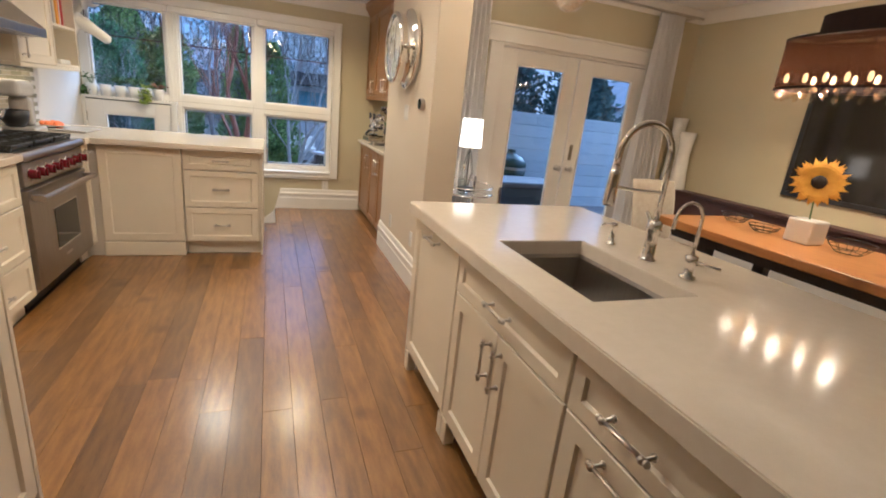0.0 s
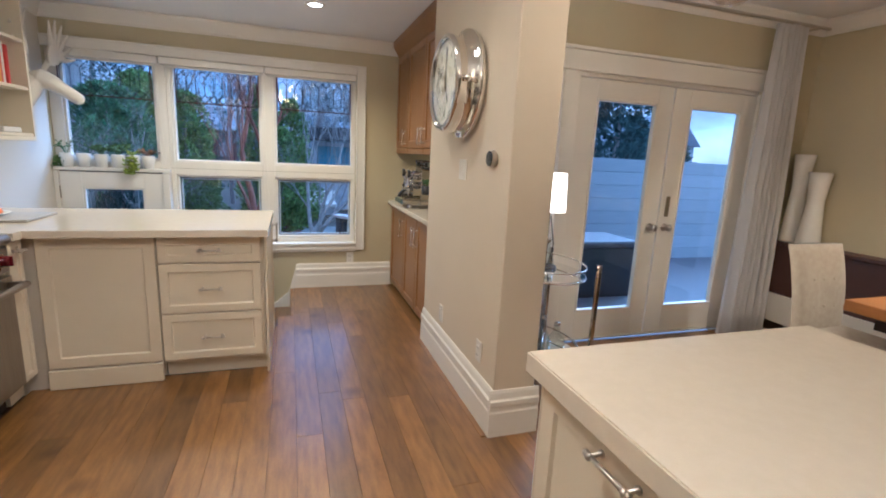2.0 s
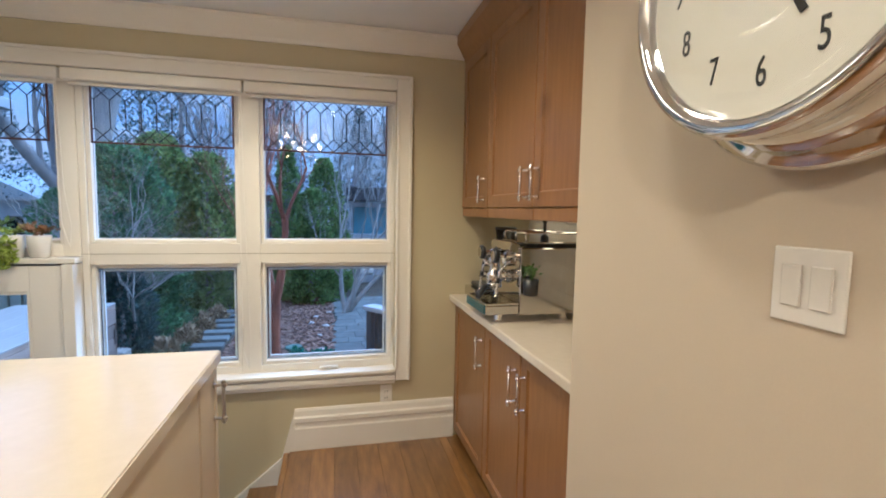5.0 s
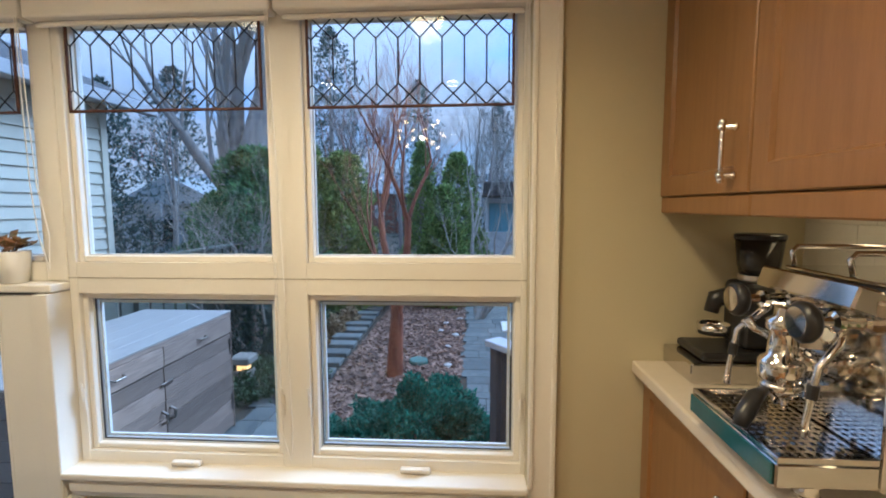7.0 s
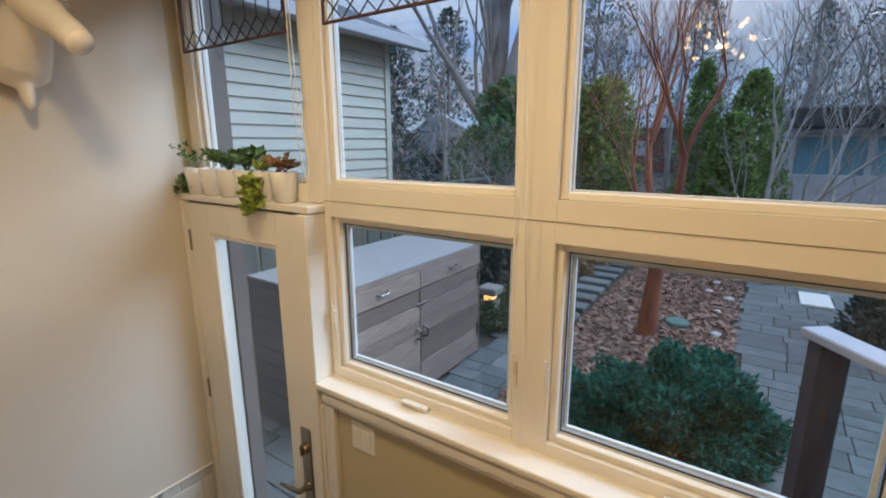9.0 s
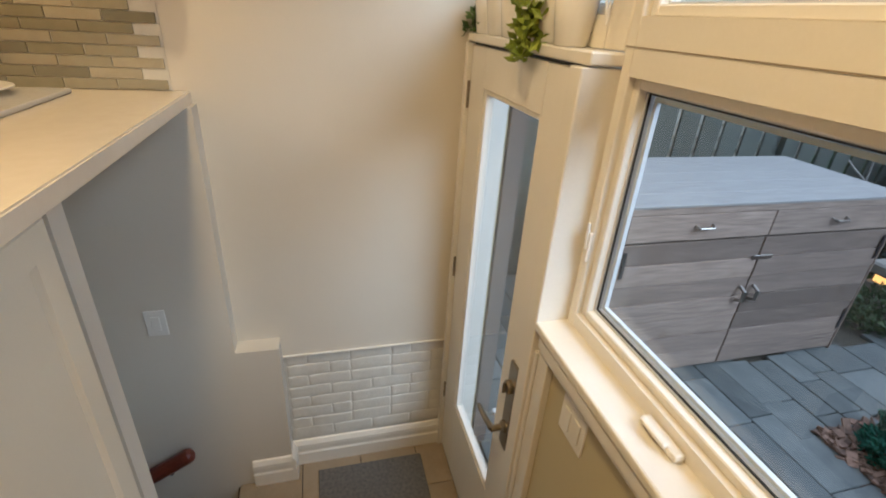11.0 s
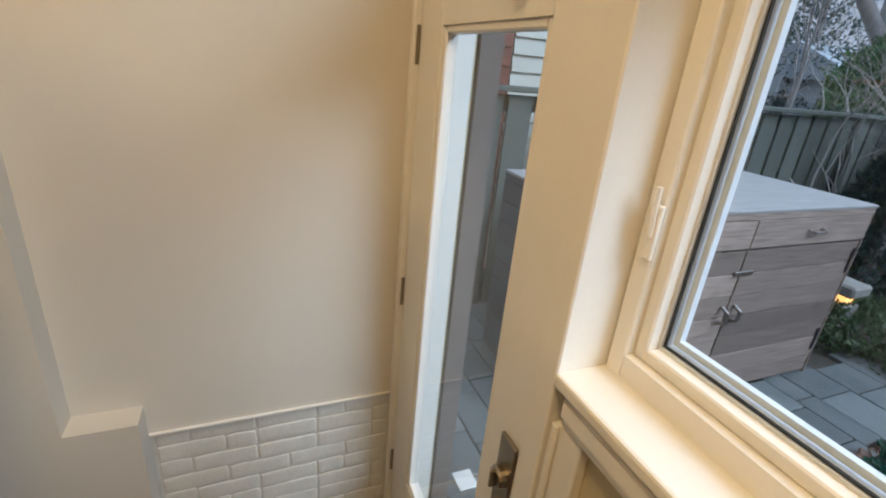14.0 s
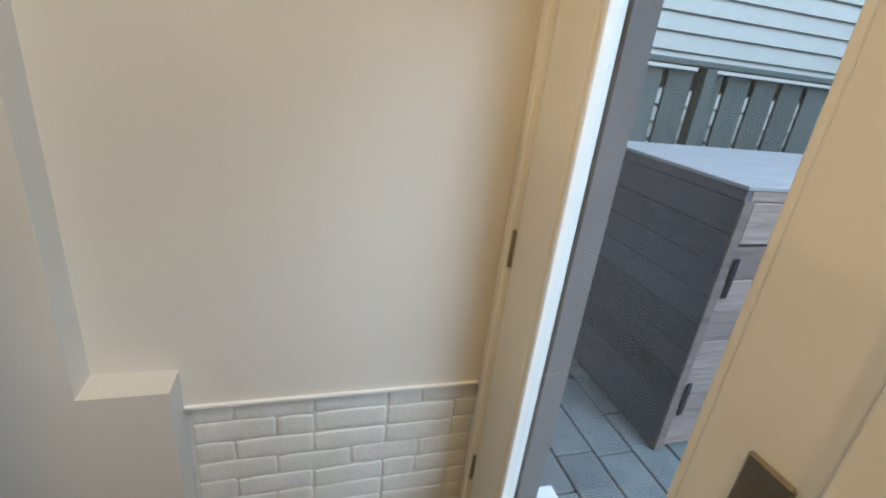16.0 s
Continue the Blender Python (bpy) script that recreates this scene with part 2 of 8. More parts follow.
M_CURTAIN = mat("sheer_white_curtain", (0.88, 0.86, 0.84), (0.85, 0.83, 0.81), 12, 0.8, fine=300, bump=0.0004)
cn = M_CURTAIN.node_tree
c_mix, c_tl = cn.nodes.new("ShaderNodeMixShader"), cn.nodes.new("ShaderNodeBsdfTranslucent")
c_tl.inputs["Color"].default_value = (0.95, 0.94, 0.93, 1)
c_mix.inputs["Fac"].default_value = 0.35
cn.links.new(cn.nodes["Principled BSDF"].outputs[0], c_mix.inputs[1])
cn.links.new(c_tl.outputs[0], c_mix.inputs[2])
cn.links.new(c_mix.outputs[0], cn.nodes["Material Output"].inputs["Surface"])
M_LINEN = mat("beige_linen_upholstery", (0.42, 0.37, 0.29), (0.36, 0.31, 0.24), 30, 0.9, fine=500, bump=0.0008, sheen=0.2)
M_ESPRESSO = mat("espresso_wood", (0.022, 0.011, 0.008), (0.014, 0.008, 0.006), 14, 0.3, stretch=(1, 1, 0.1))
M_WAIN = mat("plum_brown_panel_paint", (0.085, 0.04, 0.035), (0.07, 0.032, 0.028), 4, 0.4, fine=90)
M_TABLE = planks_mat("honey_table_wood", (0.34, 0.14, 0.03), (0.48, 0.22, 0.055), 0.3, (10, 1.0, 10), 0.0002, 0.05)
M_SHADE = mat("brown_organza_shade", (0.014, 0.006, 0.004), (0.009, 0.004, 0.003), 20, 0.7, fine=300, spec=0.2)
M_BULB = mat("lit_bulb", (1, 0.8, 0.5), None, 5, 0.3, emit=((1.0, 0.55, 0.18), 10.0))
M_LAMPSH = mat("lit_linen_shade", (0.9, 0.85, 0.75), None, 30, 0.8, emit=((1.0, 0.72, 0.42), 1.7))
M_DISC = mat("lit_downlight_lens", (0.95, 0.9, 0.8), None, 5, 0.4, emit=((1.0, 0.78, 0.5), 9.0))
M_CRYSTAL = pane_glass("crystal", (0.98, 0.92, 0.82), 2.5)


# ---- building helpers ----
ORIGIN = {}


def thing(name, place, label="", category="", group="", kind=""):
    ob = new(name)
    ob.location = place
    ob.empty_display_size = 0.05
    ORIGIN[ob.name] = Vector(place)
    return tagged(ob, label, category, group, kind)


def part(name, bm, material, parent=None, label="", smooth=False, local=False, kind="", category="", group=""):
    """Links bm, drawn in world metres, as one mesh under parent."""
    me = bpy.data.meshes.new(name)
    org = ORIGIN[parent.name] if parent else Vector((0, 0, 0))
    if not local and parent:
        bm.transform(Matrix.Translation(-org))
    if smooth:
        for f in bm.faces:
            f.smooth = True
    bm.to_mesh(me)
    bm.free()
    for m in material if isinstance(material, (list, tuple)) else (material,):
        me.materials.append(m)
    ob = new(name, me)
    if parent:
        ob.parent = parent
    ORIGIN[ob.name] = org
    return tagged(ob, label, category, group, kind)


def solo(name, bm, material, label, category, group="", kind="", smooth=False):
    """A thing of one mesh, drawn in world metres; its origin moves to its base."""
    co = [v.co.copy() for v in bm.verts]
    lo = Vector([min(c[i] for c in co) for i in range(3)])
    hi = Vector([max(c[i] for c in co) for i in range(3)])
    base = Vector(((lo.x + hi.x) / 2, (lo.y + hi.y) / 2, lo.z))
    bm.transform(Matrix.Translation(-base))
    ob = part(name, bm, material, None, label, smooth, kind=kind, category=category, group=group)
    ob.location = base
    ORIGIN[ob.name] = base
    return ob


def setting(name, bm, material, label, smooth=False):
    return part(name, bm, material, None, label, smooth, kind="structure")


def box(bm, x0, x1, y0, y1, z0, z1, bev=0.0, seg=1, m=None):
    g = bmesh.ops.create_cube(bm, size=1.0)["verts"]
    bmesh.ops.transform(bm, matrix=Matrix.LocRotScale(((x0 + x1) / 2, (y0 + y1) / 2, (z0 + z1) / 2), None, (abs(x1 - x0), abs(y1 - y0), abs(z1 - z0))), verts=g)
    if m is not None:
        bmesh.ops.transform(bm, matrix=m, verts=g)
    if bev:
        es = list({e for v in g for e in v.link_edges})
        bmesh.ops.bevel(bm, geom=es, offset=bev, segments=seg, affect="EDGES", profile=0.5)
    return bm


def bx(*a, **k):
    return box(bmesh.new(), *a, **k)


def tube(bm, pts, radii, n=10, cap=True):
    """A round tube through points."""
    pts = [Vector(p) for p in pts]
    if not isinstance(radii, (list, tuple)):
        radii = [radii] * len(pts)
    rings, side = [], None
    for i, p in enumerate(pts):
        d = (pts[min(i + 1, len(pts) - 1)] - pts[max(i - 1, 0)]).normalized()
        if side is None:
            side = d.orthogonal().normalized()
        else:
            side = side - d * side.dot(d)
            side = side.normalized() if side.length > 1e-6 else d.orthogonal().normalized()
        up = d.cross(side)
        rings.append([bm.verts.new(p + radii[i] * (math.cos(2 * math.pi * k / n) * side + math.sin(2 * math.pi * k / n) * up)) for k in range(n)])
    for a, b in zip(rings, rings[1:]):
        for k in range(n):
            bm.faces.new((a[k], a[(k + 1) % n], b[(k + 1) % n], b[k]))
    if cap:
        bm.faces.new(rings[0][::-1])
        bm.faces.new(rings[-1])
    return bm


def lathe(bm, profile, n=24, m=None, ring=False):
    """Turns (radius, height) pairs about z; ring: the profile closes on itself."""
    rings = []
    for r, z in profile:
        rings.append([bm.verts.new((max(r, 1e-4) * math.cos(2 * math.pi * k / n), max(r, 1e-4) * math.sin(2 * math.pi * k / n), z)) for k in range(n)])
    made = [v for r in rings for v in r]
    for a, b in zip(rings, rings[1:] + (rings[:1] if ring else [])):
        for k in range(n):
            bm.faces.new((a[k], a[(k + 1) % n], b[(k + 1) % n], b[k]))
    if not ring:
        bm.faces.new(rings[0][::-1])
        bm.faces.new(rings[-1])
    if m is not None:
        bmesh.ops.transform(bm, matrix=m, verts=made)
    return bm


def sweep(bm, profile, a, b, out):
    """Runs a profile of (depth, height) from a to b; out is the way it stands proud."""
    a, b, out = Vector(a), Vector(b), Vector(out)
    ends = [[bm.verts.new(p + out * d + Vector((0, 0, h))) for d, h in profile] for p in (a, b)]
    n = len(profile)
    for k in range(n):
        bm.faces.new((ends[0][k], ends[0][(k + 1) % n], ends[1][(k + 1) % n], ends[1][k]))
    bm.faces.new(ends[0][::-1])
    bm.faces.new(ends[1])
    bmesh.ops.recalc_face_normals(bm, faces=bm.faces)
    return bm


FACING = {"-y": 0, "+x": 90, "+y": 180, "-x": -90}


def shaker(w, h, t=0.022, fr=0.058, rec=0.010, m=None):
    """A framed panel: width along x, height along z, front at y = 0 facing -y."""
    bm = bmesh.new()

    def ring(i, y):
        return [bm.verts.new(c) for c in ((i, y, i), (w - i, y, i), (w - i, y, h - i), (i, y, h - i))]

    rs = [ring(0, t), ring(0, 0.003), ring(0.003, 0), ring(fr, 0), ring(fr + 0.006, rec)]
    for a, b in zip(rs, rs[1:]):
        for k in range(4):
            bm.faces.new((a[k], a[(k + 1) % 4], b[(k + 1) % 4], b[k]))
    bm.faces.new(rs[-1])
    bm.faces.new(rs[0][::-1])
    bmesh.ops.recalc_face_normals(bm, faces=bm.faces)
    if m is not None:
        bm.transform(m)
    return bm


def bar_handle(length, m, r=0.0055):
    """A bar pull along x, 32 mm off the front, with ball ends."""
    bm = bmesh.new()
    tube(bm, [(-length / 2, -0.032, 0), (length / 2, -0.032, 0)], r, 8)
    for s in (-1, 1):
        x = s * length * 0.42
        tube(bm, [(x, 0, 0), (x, -0.005, 0), (x, -0.007, 0), (x, -0.036, 0)], [0.009, 0.009, 0.005, 0.005], 8)
        g = bmesh.ops.create_uvsphere(bm, u_segments=8, v_segments=6, radius=0.0085)["verts"]
        bmesh.ops.translate(bm, vec=(s * length / 2, -0.032, 0), verts=g)
        g = bmesh.ops.create_uvsphere(bm, u_segments=8, v_segments=6, radius=0.0095)["verts"]
        bmesh.ops.translate(bm, vec=(x, -0.034, 0), verts=g)
    bm.transform(m)
    return bm


def front(parent, name, face, x, y, z, w, h, material, handle=None, length=0.12, at=None, hmat=None, fr=0.058):
    """A shaker front with its lower corner at x, y, z and its handle."""
    m = pose(x, y, z, 0, 0, FACING[face])
    ob = part(name, shaker(w, h, m=m, fr=fr), material, parent)
    if handle:
        hx, hz = at or (w / 2, h / 2)
        hm = m @ Matrix.Translation((hx, 0, hz)) @ (pose(0, 0, 0, 0, 90, 0) if handle == "v" else Matrix())
        part("handle", bar_handle(length, hm), hmat or M_NICKEL, ob, "satin nickel bar handle", smooth=True)
    return ob


def cabinet(face, x, y, z0, z1, w, depth, material, label, toe=0.1, toe_in=0.05):
    """A carcass behind a front line that starts at x, y; returns the thing."""
    th = thing("base_cabinet", (x, y, z0), label, "cabinet")
    m = pose(x, y, 0, 0, 0, FACING[face])
    bm = box(bmesh.new(), 0.001, w - 0.001, 0.024, depth, z0 + toe, z1, 0.002, m=m)
    part("body", bm, material, th)
    if toe:
        part("toe_kick", box(bmesh.new(), 0.001, w - 0.001, 0.024 + toe_in, depth, z0, z0 + toe - 0.002, m=m), material, th)
    return th

# ---- the large structure ----
LAND = -0.963
CK, CD = 2.45, 2.62
NORTH = 7.25


def multi(name, boxes, material, label, bev=0.0):
    bm = bmesh.new()
    for b in boxes:
        box(bm, *b, bev=bev)
    return setting(name, bm, material, label)


# window wall with its door and window openings
multi("wall_north", [(-1.30, -1.17, NORTH, 7.42, -1.05, CK + 0.2), (-1.17, 1.36, NORTH, 7.42, 2.11, CK + 0.2), (1.36, 2.23, NORTH, 7.42, -0.2, CK + 0.2),
                     (-0.30, 1.36, NORTH, 7.42, -1.05, 0.455)], M_WALL, "beige painted window wall")
multi("wall_west", [(-1.32, -1.17, 6.25, NORTH, -0.25, CK + 0.2), (-1.32, -1.17, -1.4, 6.25, 0.0, CK + 0.2)], M_PALE, "pale cream plastered side wall")
multi("wall_stair", [(-1.30, -1.085, 4.0, 6.262, -2.6, -0.02), (-1.30, -1.085, 5.41, 6.262, -0.02, 0.879), (-1.30, -1.085, 6.262, 6.44, -1.05, -0.141)], M_PALE, "pale painted basement stair wall with a ledge")
multi("wall_stair_inner", [(-0.36, -0.30, 4.0, 6.17, -2.6, -0.31), (-1.085, -0.36, 3.9, 4.0, -2.6, -0.31), (-0.36, -0.30, 5.42, 6.17, -0.31, 0.87), (-1.16, -0.36, 5.40, 5.44, -0.31, 0.87)], M_PALE, "plain plaster closing the basement stairs")
multi("wall_pillar", [(1.695, 1.925, 4.40, 5.72, 0, CK + 0.2)], M_PILLAR, "cream painted wall end between kitchen and dining room", 0.004)
multi("wall_east_nook", [(2.23, 2.40, 5.56, 7.42, -0.2, CK + 0.2)], M_WALL, "cream wall behind the coffee counter")
multi("wall_french", [(1.925, 2.62, 5.41, 5.56, -0.2, CD + 0.1), (4.39, 5.08, 5.41, 5.56, -0.2, CD + 0.1), (2.62, 4.39, 5.41, 5.56, 2.03, CD + 0.1)], M_WALL, "beige wall round the french doors")
multi("wall_nook_south", [(1.93, 2.40, 5.565, 5.72, -0.2, CK + 0.2)], M_WALL, "beige nook return wall")
multi("wall_east", [(4.93, 5.08, -1.4, 5.41, 0, CD + 0.1)], M_WALL, "beige painted dining room wall")
multi("wall_south", [(-1.32, 5.08, -1.55, -1.4, -0.2, CD + 0.1)], M_WALL, "plain beige rear wall")
multi("ceiling", [(-1.32, 1.93, -1.4, 7.42, CK + 0.002, CK + 0.1), (1.93, 2.40, 5.57, 7.42, CK + 0.002, CK + 0.1), (1.93, 5.08, -1.4, 5.56, CD, CD + 0.1), (1.905, 1.93, -1.4, 4.40, CK, CD)], M_CEIL, "white painted ceiling")
multi("house_upper_storey", [(-1.32, 5.08, -1.55, 7.42, 2.74, 6.4)], M_PALE, "upper storey of the house")
multi("sub_floor", [(-1.17, 0.74, -1.4, 5.40, -0.30, -0.028), (-0.30, 0.74, 5.40, 6.17, -0.30, -0.028), (0.74, 2.23, -1.4, 7.25, -0.30, -0.028), (2.23, 4.93, -1.4, 5.41, -0.30, -0.028), (0.6, 0.74, 6.172, 6.40, -0.30, -0.028)], M_ESPRESSO, "timber sub floor under the boards")
multi("landing_base", [(-1.30, -0.18, 6.172, 7.42, LAND - 0.2, LAND - 0.012), (-0.3, 0.80, 6.172, 7.25, LAND - 0.4, LAND - 0.2)], M_SOIL, "screed under the landing")

BASE = [(0, 0), (0.022, 0), (0.022, 0.13), (0.018, 0.14), (0.018, 0.165), (0.024, 0.17), (0.024, 0.195), (0.016, 0.205), (0.012, 0.235), (0.006, 0.25), (0, 0.25)]
SMALL = [(0, 0), (0.022, 0), (0.022, 0.075), (0.016, 0.085), (0.016, 0.11), (0.022, 0.115), (0.020, 0.135), (0.008, 0.155), (0, 0.16)]
CROWN = [(0, 0), (0.01, 0), (0.014, 0.02), (0.03, 0.05), (0.05, 0.09), (0.056, 0.1), (0.056, 0.12), (0, 0.12)]


def skirting(name, a, b, out, profile=BASE, label="tall moulded white baseboard"):
    return setting(name, sweep(bmesh.new(), profile, a, b, out), M_TRIM, label)


skirting("baseboard_north", (0.775, NORTH, 0), (1.735, NORTH, 0), (0, -1, 0))
skirting("baseboard_pillar", (1.695, 4.40, 0), (1.695, 5.715, 0), (-1, 0, 0))
skirting("baseboard_pillar_end", (1.672, 4.40, 0), (1.948, 4.40, 0), (0, -1, 0))
skirting("baseboard_pillar_back", (1.925, 4.40, 0), (1.925, 5.40, 0), (1, 0, 0))
skirting("baseboard_french", (1.95, 5.41, 0), (2.52, 5.41, 0), (0, -1, 0))
skirting("baseboard_landing", (-1.172, 6.445, LAND), (-1.172, 7.235, LAND), (1, 0, 0), SMALL)
skirting("baseboard_ledge", (-1.085, 6.255, LAND), (-1.085, 6.44, LAND), (1, 0, 0), SMALL)
skirting("baseboard_ledge_end", (-1.172, 6.44, LAND), (-1.063, 6.44, LAND), (0, 1, 0), SMALL)
for name, a, b, out, z in (("trim_crown_north", (-1.17, NORTH), (1.77, NORTH), (0, -1, 0), CK), ("trim_crown_west", (-1.17, 6.32), (-1.17, NORTH), (1, 0, 0), CK),
                           ("trim_crown_french", (1.93, 5.41), (4.93, 5.41), (0, -1, 0), CD), ("trim_crown_east", (4.93, -1.4), (4.93, 5.41), (-1, 0, 0), CD)):
    setting(name, sweep(bmesh.new(), CROWN, (*a, z - 0.121), (*b, z - 0.121), out), M_TRIM, "white crown moulding")

# kitchen window: casing, sill, frames, panes
win = thing("window_1", (0.5, 7.3, 0.46), "large white framed kitchen window with six panes", "window", kind="structure")
YF, YG = 7.30, 7.345
bm = bmesh.new()
box(bm, 1.362, 1.452, 7.226, NORTH, 0.388, 2.20, 0.004)
box(bm, 1.362, 1.378, 7.218, 7.226, 0.46, 2.115, 0.003)
box(bm, 1.435, 1.452, 7.216, 7.226, 0.388, 2.20, 0.003)
part("casing", bm, M_TRIM, win)
bm = bmesh.new()
box(bm, -1.165, 1.361, 7.226, NORTH, 2.115, 2.20, 0.004)
box(bm, -1.165, 1.434, 7.214, 7.226, 2.183, 2.20, 0.003)
part("head_casing", bm, M_TRIM, win)
bm = bmesh.new()
box(bm, -0.304, 1.361, 7.205, 7.335, 0.441, 0.466, 0.006, 2)
part("window_sill", bm, M_TRIM, win, "deep white sill")
bm = bmesh.new()
box(bm, -0.284, 1.361, 7.222, NORTH, 0.374, 0.440, 0.004)
box(bm, -0.284, 1.361, 7.214, 7.222, 0.394, 0.430, 0.004)
part("apron", bm, M_TRIM, win)
COLS = {"a": (-1.06, -0.405), "b": (-0.245, 0.459), "c": (0.613, 1.32)}
UP, LOW = (1.243, 2.05), (0.528, 1.085)


def frame_bars(xs, zs, y0, y1, gaps):
    """Bars that fill the field xs by zs round the gaps of one column each."""
    bm = bmesh.new()
    (x0, x1), (z0, z1) = xs, zs
    cur = x0
    for ga, gb, holes in gaps:
        box(bm, cur, ga, y0, y1, z0, z1, 0.003)
        z = z0
        for ha, hb in holes:
            box(bm, ga, gb, y0, y1, z, ha)
            z = hb
        box(bm, ga, gb, y0, y1, z, z1)
        cur = gb
    box(bm, cur, x1, y0, y1, z0, z1, 0.003)
    return bm


part("window_frame", frame_bars((-0.30, 1.361), (0.462, 2.114), YF, 7.372, [(COLS["b"][0] - 0.022, COLS["b"][1] + 0.022, [(LOW[0] - 0.022, LOW[1] + 0.022), (UP[0] - 0.022, UP[1] + 0.022)]),
                                                                   (COLS["c"][0] - 0.022, COLS["c"][1] + 0.022, [(LOW[0] - 0.022, LOW[1] + 0.022), (UP[0] - 0.022, UP[1] + 0.022)])]), M_TRIM, win)
part("window_frame", frame_bars((-1.168, -0.302), (1.152, 2.114), YF, 7.372, [(COLS["a"][0] - 0.022, COLS["a"][1] + 0.022, [(UP[0] - 0.022, UP[1] + 0.022)])]), M_TRIM, win)
M_SPACER = mat("pale_window_gasket", (0.6, 0.61, 0.61), (0.54, 0.55, 0.55), 20, 0.4)
M_ALU = mat("white_spacer_bar", (0.62, 0.66, 0.70), (0.55, 0.6, 0.64), 30, 0.35)
# near-black, for the glazing seals and the painted shade over the back door
M_GASKET_GAP = mat("dark_gasket_and_gap_shade", (0.02, 0.025, 0.03), None, 20, 0.5)
for col in "abc":
    for row in ((UP,) if col == "a" else (UP, LOW)):
        (x0, x1), (z0, z1) = COLS[col], row
        bm = bmesh.new()
        e = 0.022
        for b in ((x0 - e, x0, z0 - e, z1 + e), (x1, x1 + e, z0 - e, z1 + e), (x0, x1, z0 - e, z0), (x0, x1, z1, z1 + e)):
            box(bm, b[0], b[1], YF + 0.016, 7.366, b[2], b[3], 0.003)
        sash = part("sash", bm, M_TRIM, win)
        bm = bmesh.new()
        e = 0.005
        for b in ((x0, x0 + e, z0, z1), (x1 - e, x1, z0, z1), (x0 + e, x1 - e, z0, z0 + e), (x0 + e, x1 - e, z1 - e, z1)):
            box(bm, b[0], b[1], YG - 0.008, YG + (0.019 if row is LOW else 0.004), b[2], b[3])
        part("gasket", bm, M_SPACER, sash, "glazing gasket")
        if row is LOW:
            for nm, o, e, ya, yb, ms in (("seal", 0.006, 0.003, YG - 0.005, YG - 0.001, M_GASKET_GAP), ("spacer_bar", 0.012, 0.010, YG + 0.006, YG + 0.017, M_ALU)):
                bm = bmesh.new()
                for b in ((x0 + o, x0 + o + e, z0 + o, z1 - o), (x1 - o - e, x1 - o, z0 + o, z1 - o), (x0 + o + e, x1 - o - e, z0 + o, z0 + o + e), (x0 + o + e, x1 - o - e, z1 - o - e, z1 - o)):
                    box(bm, b[0], b[1], ya, yb, b[2], b[3])
                part(nm, bm, ms, sash)
        pane = part("pane", bx(x0 + 0.001, x1 - 0.001, YG, YG + 0.005, z0 + 0.001, z1 - 0.001), M_GLASS, win, "clear window pane")
        pane.visible_shadow = False
for x in (0.12, 0.97):
    bm = bmesh.new()
    box(bm, x - 0.055, x + 0.055, 7.272, 7.299, 0.468, 0.486, 0.006, 2)
    box(bm, x - 0.045, x + 0.03, 7.262, 7.276, 0.482, 0.492, 0.004, 2)
    part("crank_handle", bm, M_TRIM, win, "folded white crank handle")
for x in (-0.272, 0.487, 0.585, 1.342):
    bm = bmesh.new()
    box(bm, x - 0.008, x + 0.008, 7.291, 7.299, 0.665, 0.745, 0.003, 2)
    tube(bm, [(x, 7.29, 0.70), (x, 7.287, 0.73), (x, 7.286, 0.77)], 0.0042, 6)
    part("sash_lock", bm, M_TRIM, win, "white casement lock lever")
# brown strip draws the joint's shadow line in colour
bm = bmesh.new()
box(bm, -0.298, 1.358, 7.2985, 7.3, 1.163, 1.1655)
part("frame_joint", bm, mat("joint_shadow_line", (0.30, 0.25, 0.18), None, 20, 0.6), win, "thin joint between the stacked frames")

# roller blinds rolled up at the head, with bead cords
for x0, x1 in ((-1.10, -0.345), (-0.335, 0.515), (0.525, 1.358)):
    th = thing("roller_blind", ((x0 + x1) / 2, 7.27, 2.05), "cream roller blind rolled up in its cassette", "blind", "kitchen roller blinds")
    part("cassette", bx(x0, x1, 7.232, 7.297, 2.052, 2.112, 0.008, 2), M_TRIM, th)
    part("hem_bar", bx(x0 + 0.02, x1 - 0.02, 7.262, 7.274, 2.032, 2.05, 0.004), M_TRIM, th)
    xc = x1 - 0.012
    bm = bmesh.new()
    low = 0.50 if x1 > 0 else 1.2
    for s in (-1, 1):
        tube(bm, [(xc + s * 0.004, 7.235, 2.06), (xc + s * 0.012, 7.25, 1.5), (xc + s * 0.02 + 0.012, 7.262, low + 0.12), (xc + 0.022, 7.264, low)], 0.0022, 5)
    part("bead_cord", bm, M_TRIM, th, "thin looped bead cord")

